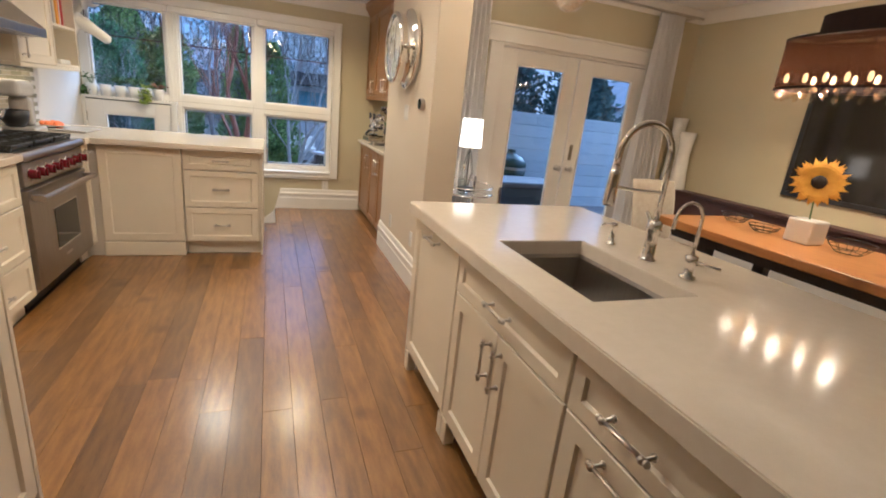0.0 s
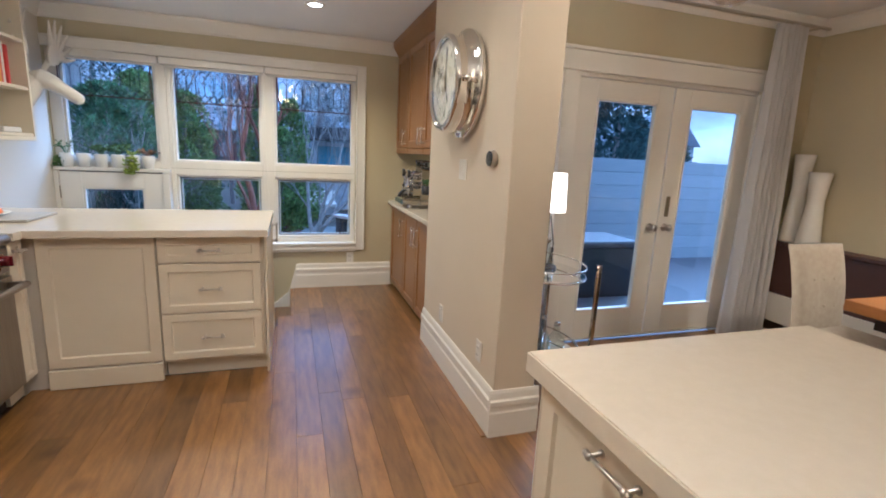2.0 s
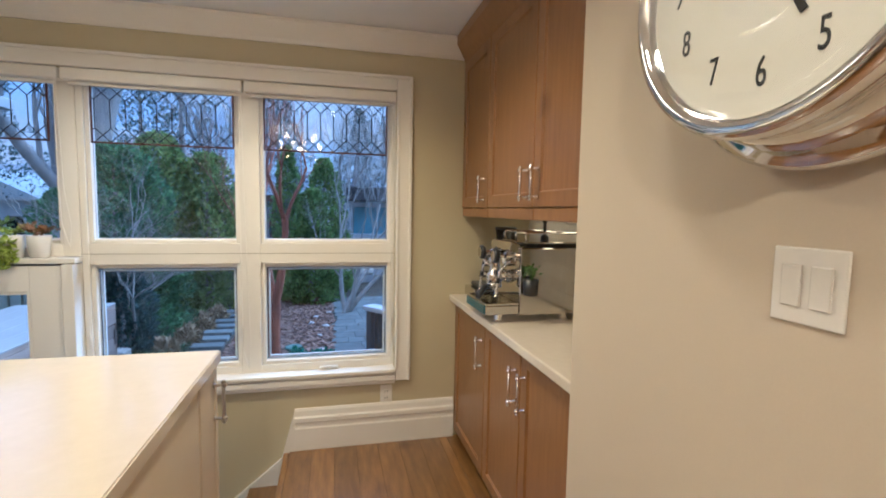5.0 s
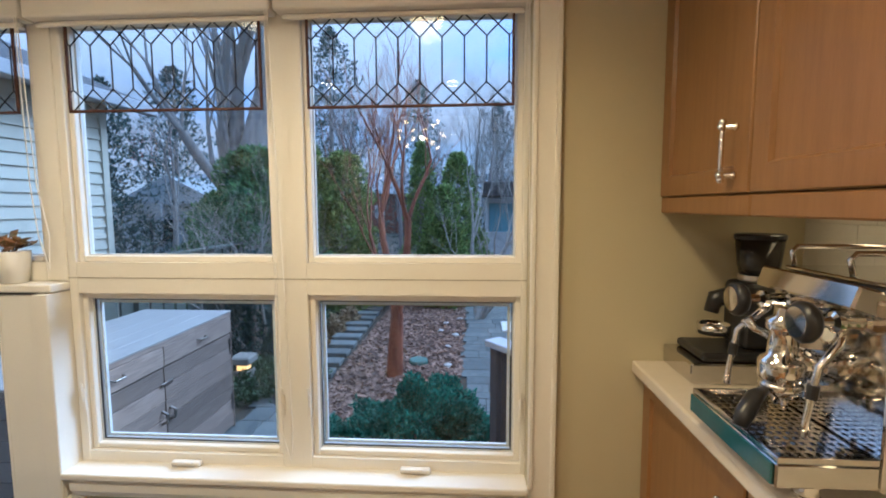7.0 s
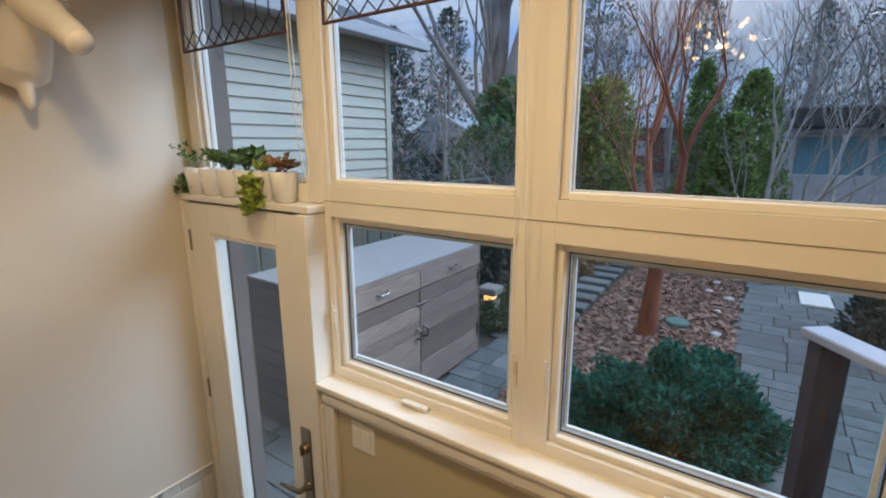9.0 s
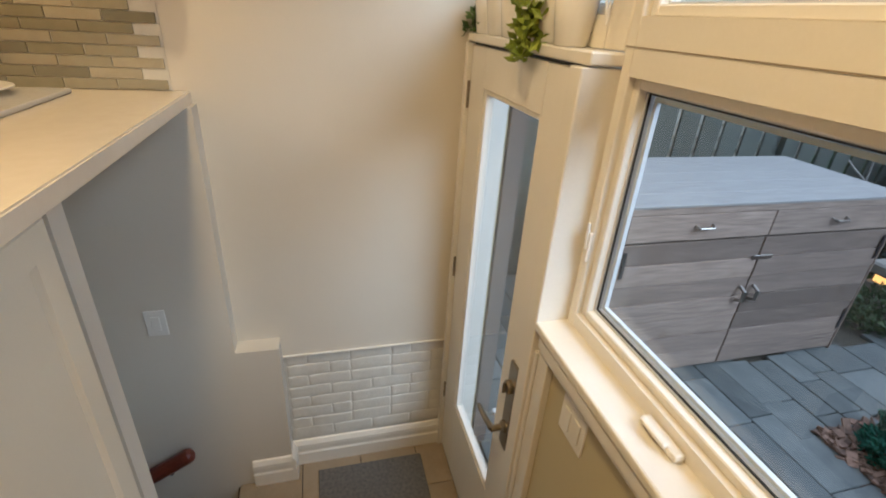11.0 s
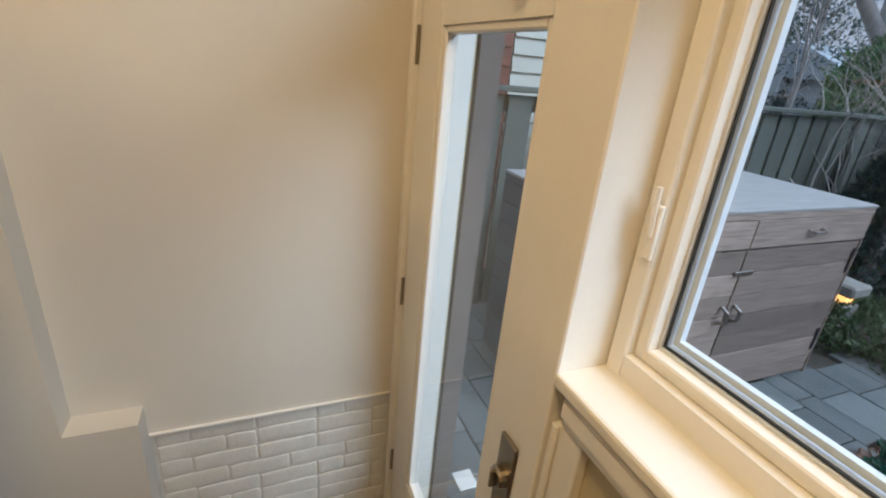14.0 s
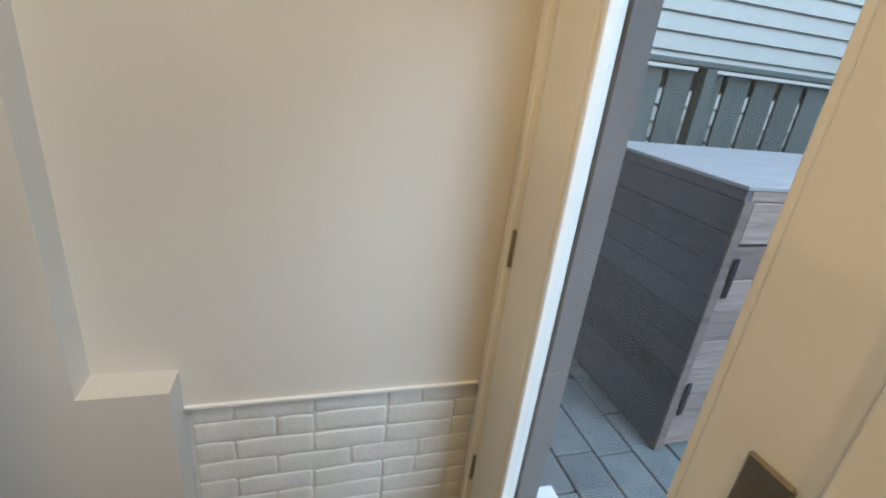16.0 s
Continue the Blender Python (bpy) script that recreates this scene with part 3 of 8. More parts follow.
# leaded glass panels hung before the upper panes
for x0, x1 in ((-1.085, -0.405), (-0.222, 0.467), (0.62, 1.308)):
    z0, z1, y = 1.745, 2.046, 7.272
    th = thing("leaded_glass_panel", ((x0 + x1) / 2, y, z0), "leaded clear glass panel in a thin copper frame", "stained glass", "leaded panels in the window")
    bm = bmesh.new()
    for b in ((x0, x1, z0, z0 + 0.009), (x0, x1, z1 - 0.009, z1), (x0, x0 + 0.009, z0 + 0.009, z1 - 0.009), (x1 - 0.009, x1, z0 + 0.009, z1 - 0.009)):
        box(bm, b[0], b[1], y - 0.005, y + 0.005, b[2], b[3], 0.002)
    part("frame", bm, M_COPPER, th)
    cell = (x1 - x0) / 9.5
    zl, zh = z0 + 0.078, z1 - 0.078
    for k in range(10):
        x = x0 + cell * (k + 0.25)
        if x0 + 0.01 < x < x1 - 0.01:
            part("lead_came", tube(bmesh.new(), [(x, y, zl), (x, y, zh)], 0.0028, 5), M_LEAD, th)
        for za, zb in ((zl, z0 + 0.008), (zh, z1 - 0.008)):
            for s in (-1, 1):
                xe = x + s * cell
                f = 1.0
                if xe > x1:
                    f = (x1 - x) / cell
                elif xe < x0:
                    f = (x - x0) / cell
                part("lead_came", tube(bmesh.new(), [(x, y, za), (x + s * cell * f, y, za + (zb - za) * f)], 0.0026, 5), M_LEAD, th)
    g = part("glass", bx(x0 + 0.009, x1 - 0.009, y - 0.0015, y + 0.0015, z0 + 0.009, z1 - 0.009), M_GLASS, th, "old clear glass")
    g.visible_shadow = False

# back door down at the landing
dr = thing("door_1", (-0.75, 7.25, LAND), "white half-glazed back door, closed, with three hinges", "door", kind="structure")
DX0, DX1, DZ1 = -1.135, -0.36, 1.111
bm = frame_bars((DX0, DX1), (LAND + 0.02, DZ1), 7.232, 7.276, [(-0.977, -0.508, [(-0.515, 0.98)])])
part("leaf", bm, M_TRIM, dr)
bm = bmesh.new()
e = 0.018
for b in ((-0.977, -0.977 + e, -0.515, 0.98), (-0.508 - e, -0.508, -0.515, 0.98), (-0.977 + e, -0.508 - e, -0.515, -0.515 + e), (-0.977 + e, -0.508 - e, 0.98 - e, 0.98)):
    box(bm, b[0], b[1], 7.236, 7.270, b[2], b[3], 0.004)
part("glazing_bead", bm, M_TRIM, dr)
g = part("pane", bx(-0.959, -0.526, 7.25, 7.256, -0.497, 0.962), M_GLASS, dr, "tall clear door pane")
g.visible_shadow = False
for z in (0.936, 0.182, -0.555):
    bm = bmesh.new()
    box(bm, -1.158, -1.132, 7.221, 7.231, z - 0.05, z + 0.05, 0.002)
    tube(bm, [(-1.145, 7.221, z - 0.055), (-1.145, 7.221, z + 0.055)], 0.007, 8)
    part("hinge", bm, M_BRASS, dr, "dark nickel butt hinge")
lk = part("lock_plate", bx(-0.442, -0.382, 7.222, 7.231, -0.145, 0.222, 0.004), M_BRASS, dr, "tall antique nickel lock plate")
bm = bmesh.new()
lathe(bm, [(0.024, 0), (0.024, 0.012), (0.02, 0.018), (0.0, 0.018)], 16, pose(-0.412, 7.222, 0.13, 90))
box(bm, -0.416, -0.408, 7.192, 7.206, 0.107, 0.153, 0.003)
part("thumb_turn", bm, M_BRASS, lk, "deadbolt turn", smooth=False)
bm = bmesh.new()
lathe(bm, [(0.022, 0), (0.022, 0.01), (0.012, 0.016), (0.011, 0.05), (0, 0.05)], 16, pose(-0.412, 7.222, -0.05, 90))
tube(bm, [(-0.412, 7.175, -0.05), (-0.44, 7.17, -0.048), (-0.49, 7.168, -0.053), (-0.535, 7.172, -0.063)], [0.011, 0.011, 0.009, 0.008], 8)
part("lever_handle", bm, M_BRASS, lk, "lever handle")
multi("door_jamb", [(-1.168, -1.1375, 7.212, 7.40, LAND, 1.118), (-0.357, -0.302, 7.208, 7.40, LAND, 1.118)], M_TRIM, "white door jambs", 0.003)
multi("door_threshold", [(-1.137, -0.358, 7.236, 7.44, LAND - 0.01, LAND + 0.018)], M_BRASS, "metal door threshold", 0.003)
# dark strip added behind the gap to paint its shade
part("weather_strip", bx(-1.134, -0.361, 7.24, 7.276, 1.1115, 1.121), M_GASKET_GAP, dr, "dark strip painted as the shade in the gap over the door")
setting("shelf_over_door", bx(-1.168, -0.296, 7.221, 7.32, 1.1215, 1.15, 0.004), M_TRIM, "white ledge over the back door")
multi("trim_panel", [(-0.30, -0.235, 7.226, NORTH, LAND, 0.37), (-0.30, -0.285, 7.216, 7.226, LAND, 0.37)], M_TRIM, "white casing beside the back door", 0.003)

# stairs down to the landing
st = thing("stairs", (0.3, 6.85, LAND), "short wooden stair down to the back door landing", "stairs", kind="structure")
RISE, GO = 0.963 / 5, 0.235
for k in range(4):
    x1 = 0.775 - GO * k
    z = -RISE * (k + 1)
    part("tread", bx(x1 - GO - 0.02, x1 - 0.02, 6.242 if k else 6.405, 7.226, z - 0.03, z, 0.006, 2), M_FLOOR, st)
    part("riser", bx(x1 - 0.02, x1 - 0.002, 6.242 if k else 6.405, 7.226, z, z + RISE - 0.03), M_FLOOR, st)
part("riser", bx(0.775 - GO * 4 - 0.02, 0.775 - GO * 4 - 0.002, 6.242, 7.226, LAND, LAND + RISE - 0.03), M_FLOOR, st)
for y0, y1 in ((7.2265, 7.2495),):
    bm = bmesh.new()
    pr = [(0.775, 0.245), (0.775, -0.45), (-0.20, LAND), (-0.20, LAND + 0.22), (-0.12, LAND + 0.25), (0.70, 0.02 - 0.06)]
    vs = [[bm.verts.new((x, y, z)) for x, z in pr] for y in (y0, y1)]
    for k in range(len(pr)):
        bm.faces.new((vs[0][k], vs[0][(k + 1) % len(pr)], vs[1][(k + 1) % len(pr)], vs[1][k]))
    bm.faces.new(vs[0][::-1])
    bm.faces.new(vs[1])
    bmesh.ops.recalc_face_normals(bm, faces=bm.faces)
    part("stringer", bm, M_TRIM, st, "white sloping skirt board")
for k in range(6):
    y1 = 6.262 - 0.24 * k
    z = LAND - 0.19 * (k + 1)
    part("tread", bx(-1.084, -0.36, y1 - 0.26, y1, z - 0.03, z, 0.005), M_FLOOR, st)
multi("wall_stair_side", [(0.6, 0.775, 6.36, 6.40, LAND - 0.2, -0.031), (0.11, 0.6, 6.172, 6.215, LAND - 0.2, -0.031)], M_PALE, "plastered stair side wall")
setting("floor_nosing", bx(0.712, 0.7445, 6.40, 7.225, -0.028, 0.0, 0.008, 2), M_FLOOR, "rounded oak floor nosing at the stair head")
rail = thing("handrail", (-1.03, 5.6, -0.9), "dark red mahogany handrail on a black bracket", "handrail")
a, b = Vector((-1.025, 6.03, -0.625)), Vector((-1.025, 4.97, -1.24))
d = (b - a).normalized()
bm = bmesh.new()
tube(bm, [a, a + d * 0.01, a + d * 0.03, b], [0.016, 0.03, 0.035, 0.035], 10)
part("rail", bm, M_RAIL, rail, smooth=False)
for s in (0.12, 0.9):
    p = a + d * s
    bm = bmesh.new()
    tube(bm, [p + Vector((0, 0, -0.02)), p + Vector((0, 0, -0.05)), p + Vector((-0.05, 0, -0.065))], 0.008, 8)
    lathe(bm, [(0.028, 0), (0.026, 0.006), (0, 0.008)], 12, Matrix.Translation(p + Vector((-0.055, 0, -0.065))) @ pose(0, 0, 0, 0, 90, 0))
    part("bracket", bm, M_PLASTIC, rail, "black metal bracket")


def wall_plate(face, x, y, z, w, h, label, rockers=1, slots=False, name="light_switch"):
    th = thing(name, (x, y, z), label, "switch" if not slots else "outlet")
    m = pose(x, y, z, 0, 0, FACING[face])
    part("plate", box(bmesh.new(), -w / 2, w / 2, -0.006, 0, -h / 2, h / 2, 0.003, 2, m=m), M_CERAMIC, th)
    for k in range(rockers):
        cx = (k - (rockers - 1) / 2) * 0.046
        part("rocker", box(bmesh.new(), cx - 0.0165, cx + 0.0165, -0.010, -0.0065, -0.033, 0.033, 0.002, m=m), M_CERAMIC, th)
    if slots:
        for zz in (-0.02, 0.02):
            bm = bmesh.new()
            for cx in (-0.007, 0.007):
                box(bm, cx - 0.0015, cx + 0.0015, -0.0108, -0.0102, zz - 0.006, zz + 0.006, m=m)
            part("slot", bm, M_PLASTIC, th, "dark socket slots")
    return th


wall_plate("-y", -0.10, NORTH, 0.285, 0.115, 0.115, "white double rocker switch under the window sill", 2)
wall_plate("-y", 1.311, NORTH, 0.30, 0.072, 0.115, "white power outlet under the window", 1, True, "wall_outlet")
wall_plate("-x", 1.695, 5.02, 1.322, 0.115, 0.118, "white double rocker switch on the pillar wall", 2)
wall_plate("-x", 1.695, 4.615, 0.37, 0.072, 0.118, "white power outlet above the baseboard", 1, True, "wall_outlet")
wall_plate("-x", 1.695, 5.29, 0.35, 0.072, 0.118, "white power outlet above the baseboard", 1, True, "wall_outlet")
wall_plate("+x", -1.085, 6.0, 0.05, 0.075, 0.118, "white rocker switch on the stair wall", 1)

# french doors
fd = thing("door_2", (3.5, 5.45, 0), "white french doors, closed, with full glass panes", "door", kind="structure")
for x0, x1, g0, g1 in ((2.665, 3.521, 2.842, 3.385), (3.535, 4.36, 3.692, 4.222)):
    leaf = part("leaf", frame_bars((x0, x1), (0.02, 1.985), 5.432, 5.478, [(g0, g1, [(0.236, 1.858)])]), M_TRIM, fd)
    bm = bmesh.new()
    e = 0.02
    for b in ((g0, g0 + e, 0.236, 1.858), (g1 - e, g1, 0.236, 1.858), (g0 + e, g1 - e, 0.236, 0.236 + e), (g0 + e, g1 - e, 1.858 - e, 1.858)):
        box(bm, b[0], b[1], 5.426, 5.472, b[2], b[3], 0.005)
    part("glazing_bead", bm, M_TRIM, leaf)
    p = part("pane", bx(g0 + e, g1 - e, 5.452, 5.458, 0.256, 1.838), M_GLASS, leaf, "clear tall pane")
    p.visible_shadow = False
for x in (3.455, 3.597):
    bm = lathe(bmesh.new(), [(0.03, 0), (0.03, 0.006), (0.012, 0.01), (0.011, 0.035), (0.026, 0.045), (0.03, 0.058), (0.022, 0.07), (0, 0.072)], 16, pose(x, 5.432, 0.915, 90))
    part("knob", bm, M_NICKEL, fd, "round nickel knob", smooth=True)
bm = bx(3.58, 3.62, 5.424, 5.4315, 1.0, 1.16, 0.003)
part("deadbolt_plate", bm, M_BRASS, fd, "brass deadbolt plate")
multi("trim_french_casing", [(2.53, 2.66, 5.385, 5.41, 0, 2.015), (4.366, 4.45, 5.385, 5.41, 0, 2.015), (2.50, 4.48, 5.378, 5.41, 2.017, 2.15), (2.49, 4.49, 5.366, 5.41, 2.152, 2.175),
                             (2.6605, 2.664, 5.41, 5.5, 0, 2.0), (4.3615, 4.365, 5.41, 5.5, 0, 2.0), (2.6645, 4.361, 5.425, 5.5, 1.99, 2.028)], M_TRIM, "white door casing with a capped header", 0.003)

multi("french_threshold", [(2.666, 4.36, 5.425, 5.50, 0.0005, 0.0185)], M_TRIM, "white sill under the french doors", 0.003)

# downlights
for x, y, z in DOWNLIGHTS:
    th = thing("recessed_downlight", (x, y, 2.44), "lit round recessed downlight with a white ring", "ceiling light", "kitchen downlights")
    part("ring", lathe(bmesh.new(), [(0.05, 0), (0.065, -0.004), (0.075, -0.001), (0.075, 0.009), (0.05, 0.009)], 24, pose(x, y, 2.44), True), M_TRIM, th)
    part("lens", lathe(bmesh.new(), [(0.0, 0), (0.05, 0.0), (0.05, 0.004), (0, 0.004)], 24, pose(x, y, 2.4455)), M_DISC, th, "glowing lens")

# ---- kitchen: peninsula and range wall ----
CREAM = "cream shaker "
pen = cabinet("-y", -0.56, 5.375, 0, 0.88, 0.562, 0.62, M_CAB, CREAM + "corner cabinet with one plain panel")
front(pen, "door", "-y", -0.556, 5.375, 0.125, 0.556, 0.745, M_CAB)
part("plinth", bx(-0.56, 0.0, 5.365, 5.395, 0.004, 0.115, 0.002), M_CAB, pen)
drw = cabinet("-y", 0.006, 5.375, 0, 0.88, 0.57, 0.60, M_CAB, CREAM + "drawer cabinet with three drawers")
for z, h in ((0.122, 0.285), (0.415, 0.295), (0.718, 0.152)):
    front(drw, "drawer", "-y", 0.010, 5.375, z, 0.545, h, M_CAB, "h", 0.115, fr=0.045)
part("end_panel", bx(0.5785, 0.594, 5.375, 5.98, 0.0, 0.88, 0.002), M_CAB, drw)
bk = cabinet("+y", 0.594, 6.222, 0, 0.88, 0.79, 0.22, M_CAB, CREAM + "shallow cabinet on the stair side of the peninsula", toe=0.0)
for x in (0.59, 0.197):
    front(bk, "door", "+y", x, 6.222, 0.02, 0.387, 0.85, M_CAB)
part("end_door", shaker(0.215, 0.85, m=pose(0.598, 5.985, 0.02, 0, 0, 90), fr=0.03), M_CAB, bk)
part("side_handle", bar_handle(0.14, pose(0.597, 6.15, 0.76, 0, 0, 90) @ pose(0, 0, 0, 0, 90, 0)), M_NICKEL, bk, smooth=True)
setting("stair_back_panel", shaker(0.49, 0.90, m=pose(0.598, 6.238, -0.92, 0, 0, 180), fr=0.09), M_CAB, "cream panelled side of the stairs under the peninsula")

bm = bmesh.new()
outline = [(-1.165, 5.232), (-0.57, 5.232), (-0.57, 5.306), (0.606, 5.306), (0.606, 6.225), (-1.165, 6.25)]
lo = [bm.verts.new((x, y, 0.881)) for x, y in outline]
hi = [bm.verts.new((x, y, 0.92)) for x, y in outline]
for k in range(6):
    bm.faces.new((lo[k], lo[(k + 1) % 6], hi[(k + 1) % 6], hi[k]))
bm.faces.new(lo[::-1])
bm.faces.new(hi)
bmesh.ops.recalc_face_normals(bm, faces=bm.faces)
bmesh.ops.bevel(bm, geom=[e for e in bm.edges if min(v.co.z for v in e.verts) > 0.9], offset=0.004, segments=2, affect="EDGES")
solo("peninsula_worktop", bm, M_QUARTZ, "white quartz worktop on the peninsula cabinets", "worktop")
solo("range_side_worktop", bx(-1.165, -0.575, 3.3, 4.322, 0.881, 0.92, 0.004, 2), M_QUARTZ, "white quartz worktop beside the range", "worktop")

lft = cabinet("+x", -0.60, 3.55, 0, 0.88, 0.765, 0.56, M_CAB, CREAM + "drawer cabinet beside the range")
for z, h in ((0.12, 0.23), (0.358, 0.285), (0.65, 0.22)):
    front(lft, "drawer", "+x", -0.60, 3.555, z, 0.745, h, M_CAB, "h", 0.13, fr=0.045)
cab0 = cabinet("+x", -0.60, 2.72, 0, 0.88, 0.82, 0.56, M_CAB, CREAM + "base cabinet with two doors")
for y in (2.725, 3.135):
    front(cab0, "door", "+x", -0.60, y, 0.12, 0.405, 0.75, M_CAB, "v", 0.13, (0.36 if y < 3 else 0.045, 0.62))
nar = cabinet("+x", -0.60, 5.228, 0, 0.88, 0.135, 0.5, M_CAB, CREAM + "narrow pull-out cabinet beside the range")
front(nar, "door", "+x", -0.60, 5.232, 0.12, 0.128, 0.75, M_CAB, "h", 0.05, (0.064, 0.70), fr=0.03)

pan = thing("pantry_cabinet", (-0.36, 2.3, 0), "tall white pantry cabinet with plain panelled sides", "cabinet")
part("body", bx(-1.165, -0.045, 1.92, 2.695, 0.0, 2.2, 0.002), M_CAB, pan)
part("end_panel", bx(-1.165, -0.02, 2.696, 2.715, 0.0, 2.2, 0.002), M_CAB, pan)
for y in (1.925, 2.31):
    front(pan, "door", "+x", -0.02, y, 0.12, 0.38, 2.0, M_CAB, "v", 0.25, (0.34 if y < 2 else 0.04, 0.9))

# range
rg = thing("range_cooker", (-0.88, 4.775, 0), "stainless range cooker with red knobs and cast iron grates", "range")
Y0, Y1 = 4.328, 5.222
part("body", bx(-1.15, -0.625, Y0, Y1, 0.10, 0.895, 0.003), M_STEEL, rg)
part("kick_plate", bx(-1.1, -0.68, Y0 + 0.02, Y1 - 0.02, 0.0, 0.098), M_BLACK, rg, "dark recessed base")
bm = bmesh.new()
box(bm, -1.15, -0.60, Y0, Y1, 0.896, 0.918, 0.004)
tube(bm, [(-0.60, Y0, 0.893), (-0.60, Y1, 0.893)], 0.026, 16)
part("cooktop", bm, M_STEEL, rg, "steel cooktop with a bullnose")
part("burner_pan", bx(-1.125, -0.64, Y0 + 0.025, Y1 - 0.025, 0.9182, 0.9205, 0.001), M_BLACK, rg, "black enamel burner pan")
cp = part("control_panel", bx(-0.625, -0.592, Y0 + 0.005, Y1 - 0.005, 0.735, 0.862, 0.004), M_STEEL, rg)
for k in range(8):
    y = Y0 + 0.075 + k * 0.106
    bm = lathe(bmesh.new(), [(0.031, 0), (0.031, 0.006), (0.026, 0.008), (0.0255, 0.036), (0.021, 0.042), (0, 0.043)], 20, pose(-0.592, y, 0.80, 0, 90, 0))
    box(bm, -0.552, -0.542, y - 0.005, y + 0.005, 0.776, 0.824, 0.002)
    part("knob", bm, M_KNOB, cp, "dark red knob with a steel ring", smooth=False)
    part("knob_ring", lathe(bmesh.new(), [(0.035, 0), (0.036, 0.005), (0.03, 0.007), (0.028, 0.002)], 20, pose(-0.5915, y, 0.80, 0, 90, 0), True), M_CHROME, cp)
od = part("oven_door", bx(-0.645, -0.585, Y0 + 0.008, Y1 - 0.008, 0.135, 0.715, 0.006, 2), M_STEEL, rg)
part("oven_window", bx(-0.5845, -0.580, Y0 + 0.30, Y1 - 0.235, 0.30, 0.55, 0.003), M_OVEN, od, "dark oven window")
part("window_trim", bx(-0.5848, -0.583, Y0 + 0.29, Y1 - 0.225, 0.29, 0.56, 0.001), M_CHROME, od)
bm = bmesh.new()
tube(bm, [(-0.525, Y0 + 0.02, 0.672), (-0.525, Y1 - 0.02, 0.672)], 0.017, 12)
for y in (Y0 + 0.05, Y1 - 0.05):
    box(bm, -0.586, -0.515, y - 0.014, y + 0.014, 0.655, 0.69, 0.004)
part("oven_handle", bm, M_STEEL, od, "thick steel towel bar handle")
part("badge", bx(-0.5845, -0.581, 4.73, 4.82, 0.225, 0.24), M_NICKEL, od, "plain metal badge")
for j in range(3):
    y0 = Y0 + 0.03 + j * 0.285
    bm = bmesh.new()
    for t in range(4):
        y = y0 + 0.02 + t * 0.075
        box(bm, -1.10, -0.635, y - 0.010, y + 0.010, 0.934, 0.954, 0.004)
    for x in (-1.10, -0.99, -0.87, -0.75, -0.645):
        box(bm, x - 0.010, x + 0.010, y0 + 0.004, y0 + 0.262, 0.934, 0.952, 0.004)
    for x in (-1.09, -0.65):
        for y in (y0 + 0.012, y0 + 0.254):
            box(bm, x - 0.008, x + 0.008, y - 0.008, y + 0.008, 0.918, 0.94)
    part("grate", bm, M_BLACK, rg, "black cast iron grate")
    for x in (-0.98, -0.76):
        part("burner", lathe(bmesh.new(), [(0.055, 0), (0.055, 0.008), (0.038, 0.012), (0.036, 0.018), (0, 0.019)], 20, pose(x, y0 + 0.133, 0.9207)), M_BLACK, rg)

# hood
hd = thing("range_hood", (-0.93, 4.77, 1.55), "stainless steel wall hood over the range", "range hood")
bm = bmesh.new()
pr = [(-1.165, 1.552), (-0.70, 1.552), (-0.70, 1.605), (-0.86, 1.735), (-0.86, 1.74), (-1.165, 1.74)]
vs = [[bm.verts.new((x, y, z)) for x, z in pr] for y in (4.30, 5.20)]
for k in range(6):
    bm.faces.new((vs[0][k], vs[0][(k + 1) % 6], vs[1][(k + 1) % 6], vs[1][k]))
bm.faces.new(vs[0][::-1])
bm.faces.new(vs[1])
bmesh.ops.recalc_face_normals(bm, faces=bm.faces)
bmesh.ops.bevel(bm, geom=bm.edges[:], offset=0.003, segments=1, affect="EDGES")
part("canopy", bm, M_STEEL, hd)
for k in range(3):
    part("filter", bx(-1.12, -0.75, 4.34 + k * 0.28, 4.60 + k * 0.28, 1.546, 1.5515, 0.002), M_SINK, hd, "dark baffle filter")

# upper cabinets over the range wall
UX = -0.87
up = thing("wall_cabinet", (-1.0, 4.77, 1.745), CREAM + "wall cabinet over the hood", "cabinet")
part("body", bx(-1.165, UX - 0.024, 4.30, 5.218, 1.745, 2.36, 0.002), M_CAB, up)
for y in (4.305, 4.765):
    front(up, "door", "+x", UX, y, 1.75, 0.45, 0.605, M_CAB, "v", 0.12, (0.41 if y < 4.5 else 0.04, 0.10))
ta = thing("wall_cabinet", (-1.0, 5.5, 1.365), CREAM + "wall cabinet beside the open shelves", "cabinet")
part("body", bx(-1.165, UX - 0.024, 5.222, 5.80, 1.39, 2.36, 0.002), M_CAB, ta)
part("light_rail", bx(-1.165, UX, 5.222, 6.30, 1.362, 1.388, 0.002), M_CAB, ta)
front(ta, "door", "+x", UX, 5.226, 1.392, 0.57, 0.966, M_CAB, "v", 0.13, (0.045, 0.10))
M_SHELFIN = mat("warm_shelf_lining", (0.62, 0.5, 0.33), (0.58, 0.46, 0.3), 5, 0.45)
os_ = thing("open_shelf_unit", (-1.0, 6.05, 1.39), "cream open shelf unit with books and ornaments", "shelf")
bm = bmesh.new()
box(bm, -1.165, UX, 5.805, 5.825, 1.39, 2.36)
box(bm, -1.165, UX, 6.28, 6.30, 1.39, 2.36)
box(bm, -1.165, -1.15, 5.825, 6.28, 1.39, 2.36)
part("carcass", bm, M_CAB, os_)
for z in (1.39, 1.68, 1.97, 2.22, 2.34):
    part("shelf", bx(-1.149, UX - 0.004, 5.826, 6.279, z, z + 0.02, 0.002), M_CAB, os_)
hx = 5.86
rng = random.Random(8)
